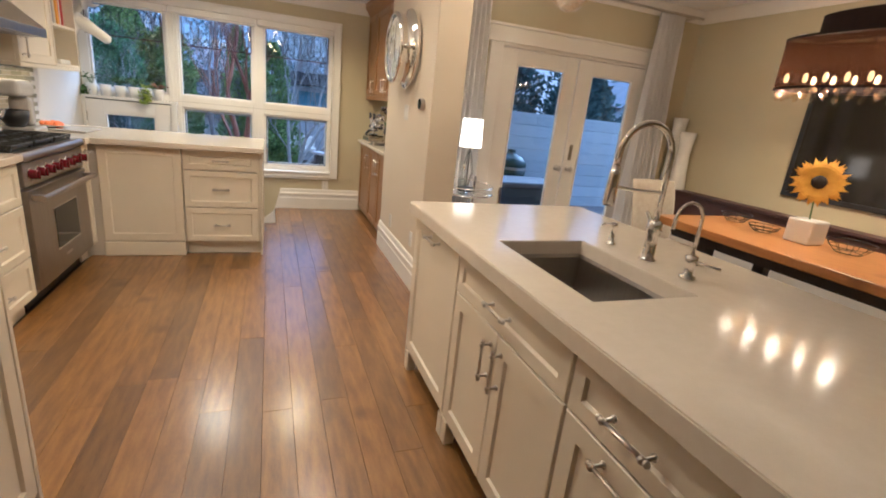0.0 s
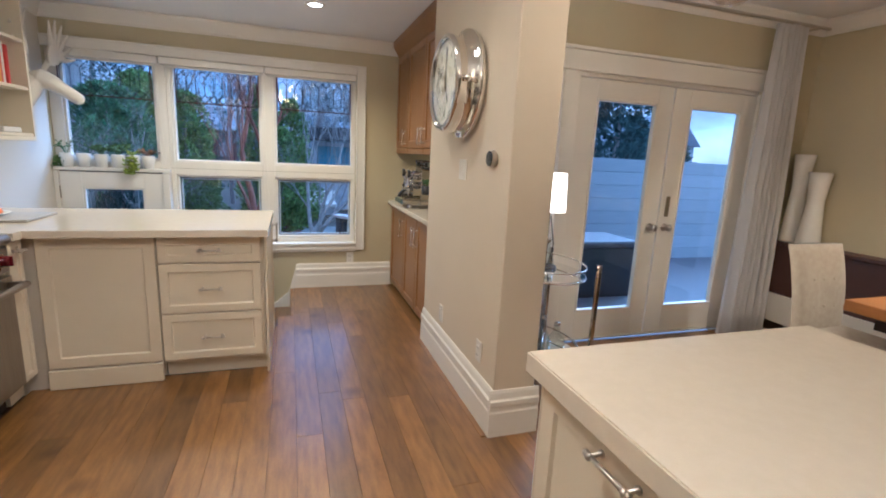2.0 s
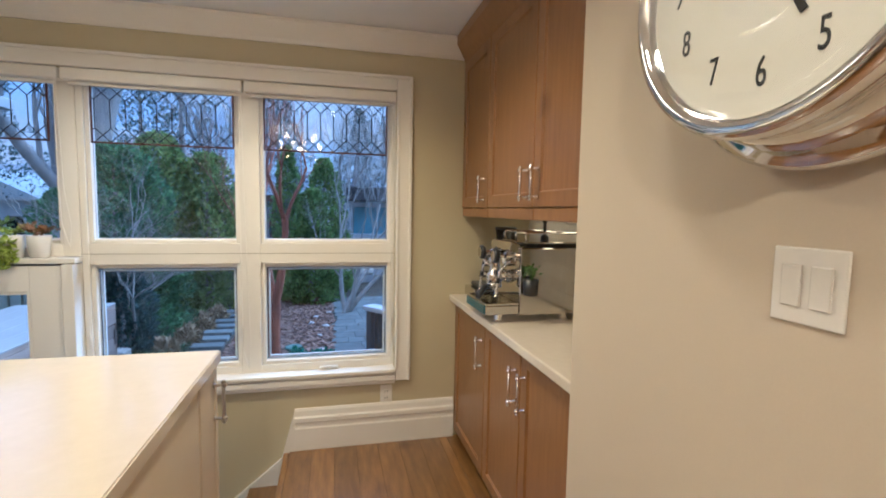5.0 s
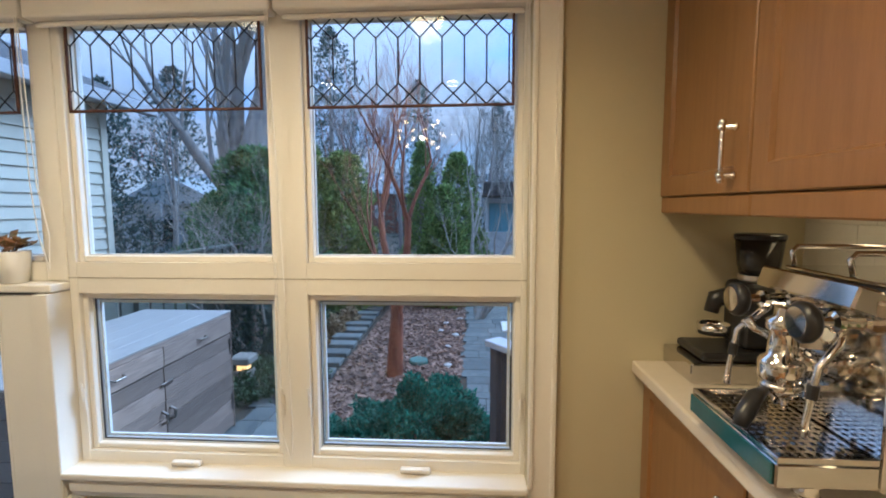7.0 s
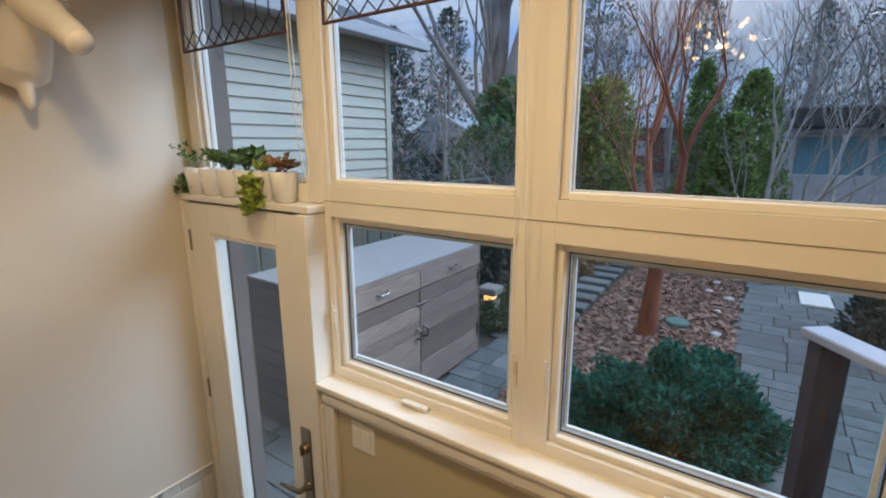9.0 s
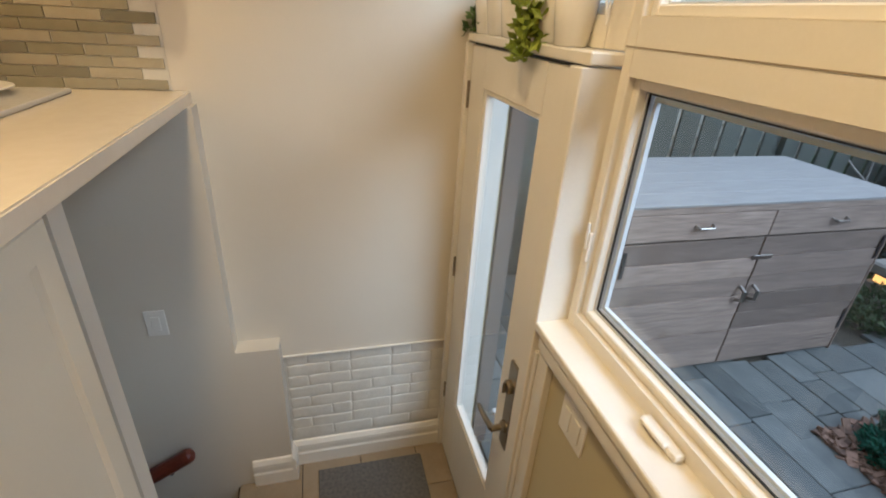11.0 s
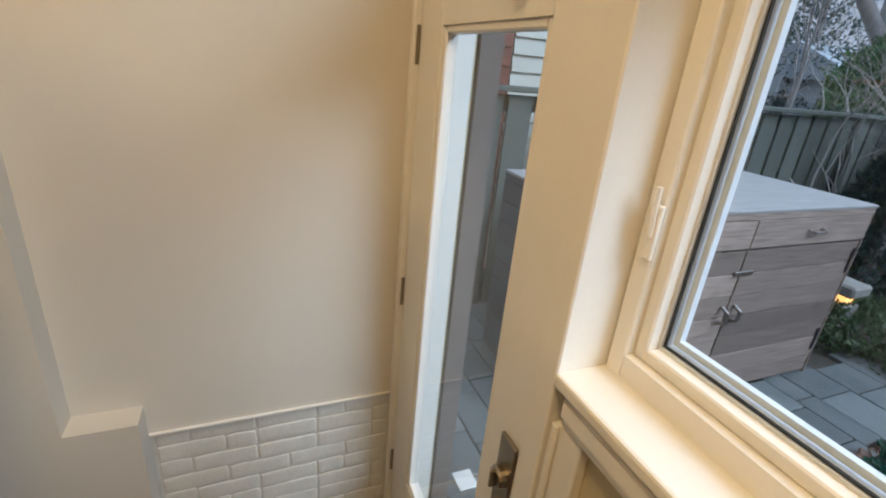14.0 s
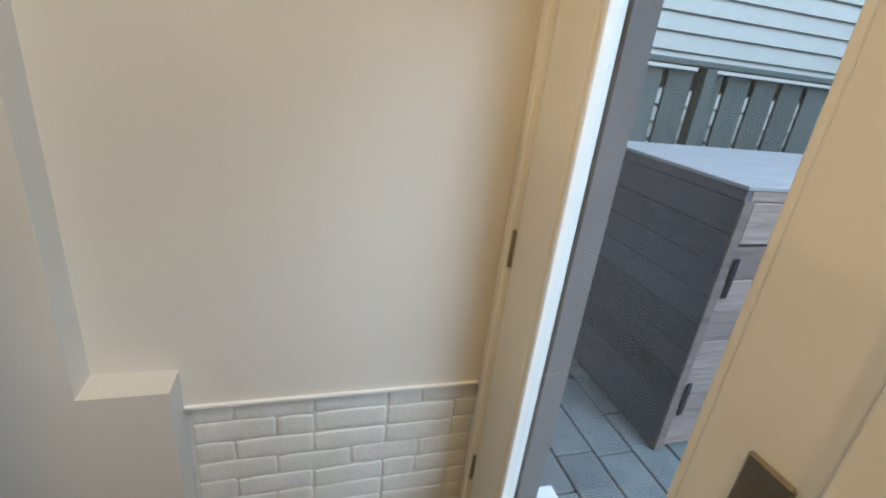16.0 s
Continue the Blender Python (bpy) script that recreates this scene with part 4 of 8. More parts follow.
for k, c in enumerate(((0.45, 0.06, 0.03), (0.55, 0.5, 0.42), (0.10, 0.10, 0.2), (0.6, 0.55, 0.45), (0.75, 0.35, 0.02), (0.6, 0.1, 0.06), (0.7, 0.66, 0.58), (0.75, 0.2, 0.04), (0.55, 0.06, 0.05))):
    w = rng.uniform(0.025, 0.045)
    h = rng.uniform(0.2, 0.25)
    solo("book", bx(-1.08, -0.89 - rng.random() * 0.03, hx, hx + w - 0.002, 1.701, 1.70 + h, 0.003), mat("book_cover", c, None, 30, 0.5), "upright cookbook on the open shelf", "book", "cookbooks on the shelf")
    hx += w
solo("black_jug", lathe(bmesh.new(), [(0.03, 0), (0.055, 0.03), (0.058, 0.08), (0.04, 0.12), (0.025, 0.15), (0.03, 0.16), (0, 0.16)], 20, pose(-0.98, 5.93, 1.411)), M_PLASTIC, "small black ceramic jug on the lowest shelf", "jug", smooth=True)
solo("white_dish", bx(-1.02, -0.90, 6.0, 6.2, 1.411, 1.445, 0.008, 2), M_CERAMIC, "low white ceramic dish on the lowest shelf", "dish")
solo("maroon_bowl", lathe(bmesh.new(), [(0.03, 0), (0.07, 0.03), (0.085, 0.08), (0.075, 0.08), (0.03, 0.02), (0, 0.02)], 20, pose(-0.98, 5.98, 1.991)), M_KNOB, "dark maroon bowl on the shelf", "bowl", smooth=True)

# things on the range and worktop
M_IVORY = mat("ivory_plastic", (0.62, 0.52, 0.36), (0.58, 0.48, 0.33), 12, 0.3)
kt = thing("kettle", (-1.0, 4.88, 0.955), "polished steel stovetop kettle with a black knob", "kettle")
KM = pose(-1.0, 4.88, 0.955)
part("body", lathe(bmesh.new(), [(0.1, 0), (0.116, 0.008), (0.116, 0.022), (0.095, 0.07), (0.06, 0.125), (0.035, 0.152), (0, 0.155)], 28, KM), M_CHROME, kt, smooth=True)
part("lid_knob", lathe(bmesh.new(), [(0.012, 0), (0.018, 0.015), (0.012, 0.03), (0, 0.03)], 14, KM @ Matrix.Translation((0, 0, 0.148))), M_PLASTIC, kt, smooth=True)
part("spout", tube(bmesh.new(), [KM @ Vector(p) for p in ((0.05, 0.05, 0.07), (0.085, 0.085, 0.10), (0.10, 0.10, 0.14))], [0.024, 0.017, 0.013], 12), M_CHROME, kt, smooth=True)
part("handle", tube(bmesh.new(), [KM @ Vector(p) for p in ((-0.065, -0.065, 0.09), (-0.085, -0.085, 0.16), (-0.05, -0.05, 0.22), (0.0, 0.0, 0.235), (0.045, 0.045, 0.2))], 0.013, 10), M_IVORY, kt, "arched ivory handle", smooth=True)
pf0 = thing("pot_filler", (-1.165, 4.62, 1.33), "chrome folding pot filler tap over the range", "faucet")
part("flange", lathe(bmesh.new(), [(0.035, 0), (0.035, 0.008), (0.018, 0.014), (0.016, 0.05), (0, 0.05)], 18, pose(-1.166, 4.62, 1.35, 0, 90, 0)), M_CHROME, pf0, smooth=True)
part("arm", tube(bmesh.new(), [(-1.11, 4.62, 1.365), (-1.105, 4.66, 1.368), (-1.08, 4.86, 1.368)], 0.011, 10), M_CHROME, pf0, smooth=True)
part("joint", lathe(bmesh.new(), [(0.015, 0), (0.018, 0.006), (0.018, 0.085), (0.012, 0.1), (0, 0.1)], 16, pose(-1.08, 4.87, 1.285)), M_CHROME, pf0, smooth=True)
part("arm", tube(bmesh.new(), [(-1.08, 4.87, 1.30), (-1.04, 4.78, 1.30), (-1.0, 4.68, 1.30)], 0.011, 10), M_CHROME, pf0, smooth=True)
part("spout", tube(bmesh.new(), [(-1.0, 4.68, 1.305), (-0.995, 4.665, 1.295), (-0.995, 4.66, 1.235)], [0.012, 0.012, 0.01], 10), M_CHROME, pf0, smooth=True)
part("valve_lever", tube(bmesh.new(), [(-1.08, 4.87, 1.385), (-1.05, 4.9, 1.40), (-1.02, 4.94, 1.40)], [0.006, 0.006, 0.008], 8), M_PLASTIC, pf0, "black lever tip")
mx = thing("stand_mixer", (-0.99, 5.40, 0.921), "grey and black stand mixer on the worktop", "mixer")
M_MIX = mat("warm_grey_enamel", (0.5, 0.48, 0.45), (0.45, 0.43, 0.4), 8, 0.2)
part("base", bx(-1.11, -0.87, 5.31, 5.52, 0.921, 0.96, 0.015, 3), M_MIX, mx)
part("column", bx(-1.06, -0.93, 5.43, 5.51, 0.961, 1.16, 0.025, 3), M_MIX, mx)
part("head", bx(-1.07, -0.92, 5.27, 5.53, 1.161, 1.27, 0.04, 4), M_MIX, mx)
part("bowl", lathe(bmesh.new(), [(0.05, 0), (0.075, 0.04), (0.085, 0.11), (0.08, 0.11), (0, 0.02)], 20, pose(-0.995, 5.345, 0.962)), M_PLASTIC, mx, "dark bowl", smooth=True)
solo("cutting_board", bx(-1.08, -0.66, 5.58, 5.94, 0.921, 0.935, 0.004, 2), M_MIX, "pale grey cutting board on the worktop", "cutting board")
pl = solo("serving_plate", lathe(bmesh.new(), [(0.06, 0), (0.07, 0.004), (0.12, 0.018), (0.118, 0.021), (0.06, 0.008), (0, 0.008)], 28, pose(-0.93, 5.74, 0.936)), M_CERAMIC, "white plate of orange slices on the cutting board", "plate", smooth=True)
M_ORANGE = mat("orange_fruit", (0.75, 0.2, 0.03), (0.65, 0.15, 0.02), 25, 0.45, bump=0.001)
for k in range(7):
    a = k * 2.4
    solo("orange_slice", lathe(bmesh.new(), [(0.02, 0), (0.032, 0.008), (0.032, 0.022), (0.015, 0.028), (0, 0.028)], 14, pose(-0.93 + 0.05 * math.cos(a) * (k > 0), 5.74 + 0.055 * math.sin(a) * (k > 0), 0.946, 14, 10 * k)), M_ORANGE, "orange slice on the white plate", "food", "orange slices", smooth=True)

# moose head
bm = bmesh.new()
P = Vector((-1.165, 6.72, 1.72))


def blob(c, r, sc, rot=(0, 0, 0)):
    g = bmesh.ops.create_uvsphere(bm, u_segments=18, v_segments=12, radius=r)["verts"]
    bmesh.ops.transform(bm, matrix=Matrix.Translation(c) @ Euler([radians(v) for v in rot]).to_matrix().to_4x4() @ Matrix.Diagonal((*sc, 1)), verts=g)


tube(bm, [P + Vector(q) for q in ((-0.002, 0, -0.09), (0.05, 0, -0.05), (0.11, 0.01, 0.02), (0.16, 0.015, 0.07))], [0.10, 0.095, 0.08, 0.06], 16)
tube(bm, [P + Vector(q) for q in ((0.12, 0.01, 0.10), (0.17, 0.02, 0.095), (0.24, 0.03, 0.06), (0.31, 0.045, 0.015), (0.36, 0.055, -0.02), (0.40, 0.06, -0.05), (0.415, 0.065, -0.062))], [0.03, 0.066, 0.06, 0.046, 0.046, 0.042, 0.018], 16)
blob(P + Vector((0.06, 0, -0.16)), 0.04, (0.8, 0.6, 2.0), (0, -12, 0))
for s in (-1, 1):
    blob(P + Vector((0.11, 0.10 * s, 0.10)), 0.035, (0.5, 1.7, 0.6), (25 * s, 0, 0))
    root = P + Vector((0.14, 0.04 * s, 0.13))
    palm = root + Vector((0.03, 0.15 * s, 0.10))
    tube(bm, [root, root + Vector((0.01, 0.08 * s, 0.005)), palm], [0.018, 0.018, 0.022], 8)
    blob(palm + Vector((0.02, 0.06 * s, 0.06)), 0.09, (0.24, 1.35, 0.85), (32 * s, 0, 0))
    for k in range(6):
        a = radians(-5 + 24 * k)
        e = palm + Vector((0.07 - 0.008 * k, (0.06 + 0.22 * math.cos(a)) * s, 0.07 + 0.23 * math.sin(a)))
        c = palm + Vector((0.01, 0.05 * s, 0.04))
        tube(bm, [c, c.lerp(e, 0.55) + Vector((0.0, 0.015 * s, -0.008)), e + Vector((0.012, 0, 0.012))], [0.026, 0.019, 0.007], 8)
moose = solo("moose_head_ornament", bm, M_RESIN, "glossy white resin moose head hung on the wall", "wall ornament", smooth=True)
rm = moose.modifiers.new("fuse", "REMESH")
rm.mode, rm.voxel_size, rm.use_smooth_shade = "VOXEL", 0.007, True
sm = moose.modifiers.new("soften", "SMOOTH")
sm.iterations, sm.factor = 3, 0.5

# plant pots on the ledge over the back door
rng = random.Random(3)


def sprig(bm, base, n, length, droop, width=0.012, spread=1.0):
    """Small thick leaves along short stems."""
    for _ in range(n):
        a = rng.uniform(0, 2 * math.pi)
        tip = base + Vector((math.cos(a) * spread, math.sin(a) * spread * 0.7, 1.0 - droop)) * length * rng.uniform(0.5, 1)
        mid = (base + tip) / 2 + Vector((0, 0, length * 0.25))
        tube(bm, [base, mid, tip], 0.0018, 4, False)
        for f in (0.35, 0.6, 0.8, 1.0):
            p = base.lerp(mid, f * 2) if f < 0.5 else mid.lerp(tip, f * 2 - 1)
            d = Vector((rng.uniform(-1, 1), rng.uniform(-1, 1), rng.uniform(-0.2, 1))).normalized() * width * 2.2
            s = d.orthogonal().normalized() * width * 0.6
            u = d.cross(s).normalized() * width * 0.25
            vs = [bm.verts.new(q) for q in (p, p + d * 0.5 + s, p + d, p + d * 0.5 - s, p + d * 0.5 + u)]
            for i in range(4):
                bm.faces.new((vs[i], vs[(i + 1) % 4], vs[4]))


for k, (x, kind) in enumerate(((-1.075, 0), (-0.955, 1), (-0.825, 2), (-0.70, 2), (-0.60, 3), (-0.47, 4))):
    if k == 4:
        x = -0.585
    th = thing("plant_pot", (x, 7.262, 1.151), ("small white pot with a trailing green plant", "small white pot with a sparse seedling", "small white pot with a dark green succulent", "small white pot with a lime green trailing plant", "small white pot with a rusty succulent")[kind], "potted plant", "pots over the back door")
    M = pose(x, 7.262, 1.151)
    part("pot", lathe(bmesh.new(), [(0.037, 0), (0.04, 0.003), (0.054, 0.112), (0.052, 0.115), (0.049, 0.112), (0.045, 0.092), (0, 0.092)], 20, M), M_CERAMIC, th, smooth=True)
    part("soil", lathe(bmesh.new(), [(0, 0), (0.041, 0), (0.04, 0.006), (0, 0.008)], 14, M @ Matrix.Translation((0, 0, 0.093))), M_SOIL, th)
    bm = bmesh.new()
    top = M @ Vector((0, 0, 0.098))
    if kind == 0:
        sprig(bm, top, 7, 0.15, 0.2, 0.014)
        for _ in range(3):
            sprig(bm, top + Vector((-0.055, -0.02, -0.03 - 0.02 * _)), 6, 0.075, 1.6, 0.018)
    elif kind == 1:
        sprig(bm, top, 3, 0.09, 0.3, 0.009)
    elif kind == 2:
        sprig(bm, top, 16, 0.13, 0.35, 0.02, 0.8)
    elif kind == 3:
        sprig(bm, top, 9, 0.07, 0.3, 0.014)
        for j in range(6):
            sprig(bm, top + Vector((0.0, -0.062, -0.02 - 0.025 * j)), 5, 0.055, 1.0, 0.018)
    else:
        sprig(bm, top, 10, 0.085, 0.3, 0.02)
    part("foliage", bm, (M_LEAF, M_LEAF, M_LEAF, M_LIME, M_RUST)[kind], th, "leaves")

# ---- kitchen: island ----
IX = 1.342


def island_unit(y0, y1, label, top=0.865):
    th = thing("island_cabinet", (1.7, (y0 + y1) / 2, 0), label, "cabinet")
    part("body", bx(IX + 0.022, 2.2, y0 + 0.001, y1 - 0.001, 0.11, top, 0.002), M_CAB, th)
    part("toe_kick", bx(IX + 0.09, 2.15, y0 + 0.001, y1 - 0.001, 0.0, 0.108), M_PLASTIC, th, "dark recessed base")
    for y in (y0 + 0.0255, y1 - 0.0255):
        part("foot", bx(IX + 0.003, IX + 0.05, y - 0.024, y + 0.024, 0.0, 0.109, 0.003), M_CAB, th)
    return th


u = island_unit(2.80, 3.395, CREAM + "dishwasher panel at the island end")
front(u, "door", "-x", IX, 3.39, 0.125, 0.585, 0.733, M_CAB, "h", 0.13, (0.30, 0.69))
part("end_panel", bx(IX + 0.004, 2.2, 3.3955, 3.405, 0.06, 0.865, 0.002), M_CAB, u)
u = island_unit(2.04, 2.798, CREAM + "sink cabinet with a false drawer and two doors", 0.66)
front(u, "drawer", "-x", IX, 2.793, 0.70, 0.748, 0.158, M_CAB, "h", 0.14, fr=0.045)
front(u, "door", "-x", IX, 2.793, 0.125, 0.372, 0.57, M_CAB, "v", 0.14, (0.335, 0.46))
front(u, "door", "-x", IX, 2.417, 0.125, 0.372, 0.57, M_CAB, "v", 0.14, (0.037, 0.46))
u = island_unit(1.60, 2.038, CREAM + "pull-out cabinet with a drawer above")
front(u, "drawer", "-x", IX, 2.034, 0.70, 0.43, 0.158, M_CAB, "h", 0.14, fr=0.045)
front(u, "door", "-x", IX, 2.034, 0.125, 0.43, 0.57, M_CAB, "h", 0.14, (0.215, 0.535))
u = island_unit(0.75, 1.598, CREAM + "island cabinet with a drawer and two doors")
front(u, "drawer", "-x", IX, 1.594, 0.70, 0.84, 0.158, M_CAB, "h", 0.14, fr=0.045)
front(u, "door", "-x", IX, 1.594, 0.125, 0.417, 0.57, M_CAB, "v", 0.14, (0.38, 0.46))
front(u, "door", "-x", IX, 1.172, 0.125, 0.417, 0.57, M_CAB, "v", 0.14, (0.037, 0.46))
SX0, SX1, SY0, SY1 = 1.47, 1.845, 2.165, 2.735
bm = bmesh.new()
o = [(1.311, 0.72), (2.325, 0.72), (2.325, 3.43), (1.311, 3.43)]
i_ = [(SX0, SY0), (SX1, SY0), (SX1, SY1), (SX0, SY1)]
vo = [[bm.verts.new((x, y, z)) for x, y in o] for z in (0.866, 0.92)]
vi = [[bm.verts.new((x, y, z)) for x, y in i_] for z in (0.866, 0.92)]
for k in range(4):
    j = (k + 1) % 4
    bm.faces.new((vo[0][k], vo[0][j], vo[1][j], vo[1][k]))
    bm.faces.new((vi[0][j], vi[0][k], vi[1][k], vi[1][j]))
    bm.faces.new((vo[1][k], vo[1][j], vi[1][j], vi[1][k]))
    bm.faces.new((vo[0][j], vo[0][k], vi[0][k], vi[0][j]))
bmesh.ops.recalc_face_normals(bm, faces=bm.faces)
bmesh.ops.bevel(bm, geom=[e for e in bm.edges if min(v.co.z for v in e.verts) > 0.9 and e.calc_face_angle() > 0.5], offset=0.004, segments=2, affect="EDGES")
solo("island_worktop", bm, M_QUARTZ, "white quartz island worktop with a sink cut-out", "worktop")
bm = bmesh.new()
prof = [(SX0 - 0.006, SX1 + 0.006, SY0 - 0.006, SY1 + 0.006, 0.8655), (SX0, SX1, SY0, SY1, 0.85), (SX0 + 0.006, SX1 - 0.006, SY0 + 0.006, SY1 - 0.006, 0.70), (SX0 + 0.04, SX1 - 0.04, SY0 + 0.04, SY1 - 0.04, 0.672)]
rs = [[bm.verts.new(c) for c in ((a, c_, z), (b, c_, z), (b, d_, z), (a, d_, z))] for a, b, c_, d_, z in prof]
for a, b in zip(rs, rs[1:]):
    for k in range(4):
        bm.faces.new((a[k], b[k], b[(k + 1) % 4], a[(k + 1) % 4]))
bm.faces.new(rs[-1])
snk = thing("kitchen_sink", (1.685, 2.43, 0.67), "undermounted brushed steel single bowl sink", "sink")
part("bowl", bm, M_SINK, snk)
part("drain", lathe(bmesh.new(), [(0, 0), (0.045, 0), (0.045, 0.004), (0.03, 0.002), (0, 0.002)], 20, pose(1.69, 2.43, 0.673)), M_CHROME, snk, "chrome drain")

fc = thing("kitchen_faucet", (1.95, 2.487, 0.921), "chrome pull-down gooseneck kitchen faucet", "faucet")
F = Vector((1.95, 2.487, 0.92))
part("base", lathe(bmesh.new(), [(0.03, 0), (0.03, 0.006), (0.022, 0.012), (0.021, 0.1), (0.026, 0.11), (0.026, 0.14), (0.018, 0.15), (0, 0.15)], 20, Matrix.Translation(F + Vector((0, 0, 0.001)))), M_CHROME, fc, smooth=True)
neck = [F + Vector((0, 0, 0.14)), F + Vector((0, 0, 0.36))] + [F + Vector((-0.11 + 0.11 * math.cos(a), -0.0, 0.37 + 0.11 * math.sin(a))) for a in [radians(v) for v in range(0, 181, 15)]] + [F + Vector((-0.222, 0, 0.33))]
part("neck", tube(bmesh.new(), neck, 0.0105, 12), M_CHROME, fc, smooth=True)
part("spray_head", tube(bmesh.new(), [F + Vector((-0.222, 0, 0.335)), F + Vector((-0.223, 0, 0.30)), F + Vector((-0.225, 0, 0.21)), F + Vector((-0.225, 0, 0.20))], [0.014, 0.018, 0.02, 0.016], 14), M_CHROME, fc, smooth=True)
part("support_arm", tube(bmesh.new(), [F + Vector((0, 0, 0.25)), F + Vector((-0.11, 0, 0.255)), F + Vector((-0.205, 0, 0.265))], 0.006, 8), M_CHROME, fc)
part("lever", tube(bmesh.new(), [F + Vector((0, 0.0, 0.125)), F + Vector((0.03, 0.05, 0.13)), F + Vector((0.05, 0.10, 0.16))], [0.012, 0.008, 0.006], 10), M_CHROME, fc, smooth=True)
ff = thing("filter_tap", (1.94, 2.295, 0.921), "small chrome filtered water tap with a slim spout", "faucet")
F = Vector((1.94, 2.295, 0.92))
part("base", lathe(bmesh.new(), [(0.026, 0), (0.026, 0.01), (0.014, 0.016), (0.014, 0.05), (0.02, 0.055), (0.02, 0.08), (0, 0.085)], 18, Matrix.Translation(F + Vector((0, 0, 0.001)))), M_CHROME, ff, smooth=True)
part("spout", tube(bmesh.new(), [F + Vector((0, 0, 0.08)), F + Vector((0, 0, 0.20))] + [F + Vector((-0.055 + 0.055 * math.cos(a), 0, 0.2 + 0.055 * math.sin(a))) for a in [radians(v) for v in range(20, 171, 25)]] + [F + Vector((-0.112, 0, 0.17))], 0.006, 10), M_CHROME, ff, smooth=True)
part("lever", tube(bmesh.new(), [F + Vector((0, 0, 0.06)), F + Vector((0.02, -0.04, 0.062)), F + Vector((0.03, -0.085, 0.06))], [0.01, 0.007, 0.008], 8), M_CHROME, ff, smooth=True)
sp = thing("soap_dispenser", (1.94, 2.68, 0.921), "short chrome soap pump set in the worktop", "soap dispenser")
F = Vector((1.94, 2.68, 0.92))
part("stem", lathe(bmesh.new(), [(0.02, 0), (0.02, 0.008), (0.01, 0.012), (0.01, 0.07), (0.014, 0.075), (0.014, 0.09), (0, 0.092)], 16, Matrix.Translation(F + Vector((0, 0, 0.001)))), M_CHROME, sp, smooth=True)
part("nozzle", tube(bmesh.new(), [F + Vector((0, 0, 0.085)), F + Vector((-0.05, 0, 0.088)), F + Vector((-0.06, 0, 0.078))], 0.005, 8), M_CHROME, sp)

# ---- kitchen: coffee nook ----
YN = (6.20, 6.765)
BROWN = "brown stained shaker "
for k, (y1, y0) in enumerate(((7.246, 6.66), (6.66, 6.20), (6.20, 5.722))):
    th = cabinet("-x", 1.74, y1 - 0.002, 0, 0.87, y1 - y0 - 0.003, 0.45, M_DARK, BROWN + "base cabinet under the coffee counter", toe=0.045, toe_in=0.012)
    front(th, "door", "-x", 1.74, y1 - 0.004, 0.05, y1 - y0 - 0.008, 0.815, M_DARK, "v", 0.16, (y1 - y0 - 0.05 if k == 1 else (0.045 if k == 2 else y1 - y0 - 0.05), 0.65), M_CHROME)
for k, (y1, y0) in enumerate(((7.246, 6.765), (6.765, 6.205), (6.205, 5.722))):
    th = thing("wall_cabinet", (2.0, (y0 + y1) / 2, 1.44), BROWN + "wall cabinet over the coffee counter", "cabinet")
    part("body", bx(1.793, 2.225, y0 + 0.002, y1 - 0.002, 1.445, 2.36, 0.002), M_DARK, th)
    front(th, "door", "-x", 1.77, y1 - 0.003, 1.447, y1 - y0 - 0.006, 0.86, M_DARK, "v", 0.13, (y1 - y0 - 0.06 if k < 2 else 0.045, 0.095), M_CHROME)
    part("light_rail", bx(1.775, 1.80, y0 + 0.0015, y1 - 0.0015, 1.395, 1.444, 0.004), M_DARK, th)
CR = [(0, 0), (0.01, 0), (0.02, 0.02), (0.05, 0.06), (0.075, 0.09), (0.08, 0.135), (0, 0.135)]
setting("trim_cabinet_crown", sweep(bmesh.new(), CR, (1.785, 5.722, 2.312), (1.785, 7.248, 2.312), (-1, 0, 0)), M_DARK, "brown stained cabinet crown moulding")
solo("coffee_worktop", bx(1.70, 2.222, 5.724, 7.246, 0.871, 0.91, 0.006, 2), M_QUARTZ, "white quartz coffee counter worktop", "worktop")

# espresso machine: box body, drip tray in front, group head, steam arms
EY0, EY1 = 6.475, 6.775
EM_ = (EY0 + EY1) / 2
em = thing("espresso_machine", (1.96, EM_, 0.911), "polished steel espresso machine with levers and gauges", "coffee machine")
part("body", bx(1.842, 2.15, EY0, EY1, 0.944, 1.262, 0.006, 2), M_MIRROR, em, "mirror polished steel housing")
# black block stands in for the shade below the cup tray
part("back_seam", bx(1.842, 2.15, EY0 + 0.02, EY1 - 0.02, 1.263, 1.279, 0.003), M_BLACK, em, "black strip painted as the shadow gap")
part("drip_tray", bx(1.676, 1.840, EY0, EY1, 0.95, 0.992, 0.003), M_MIRROR, em)
M_TEAL = mat("teal_glazed_front", (0.02, 0.10, 0.115), (0.015, 0.08, 0.095), 10, 0.12)
part("tray_front", bx(1.671, 1.6758, EY0 + 0.006, EY1 - 0.006, 0.953, 0.992, 0.001), M_TEAL, em, "dark teal tray front")
bm = bmesh.new()
for k in range(15):
    y = EY0 + 0.014 + k * 0.0194
    box(bm, 1.684, 1.836, y - 0.0035, y + 0.0035, 0.9925, 0.998)
for k in range(10):
    x = 1.688 + k * 0.016
    box(bm, x - 0.003, x + 0.003, EY0 + 0.010, EY1 - 0.010, 0.9926, 0.9975)
part("drip_grate", bm, M_CHROME, em, "slotted drip grate")
bm = bmesh.new()
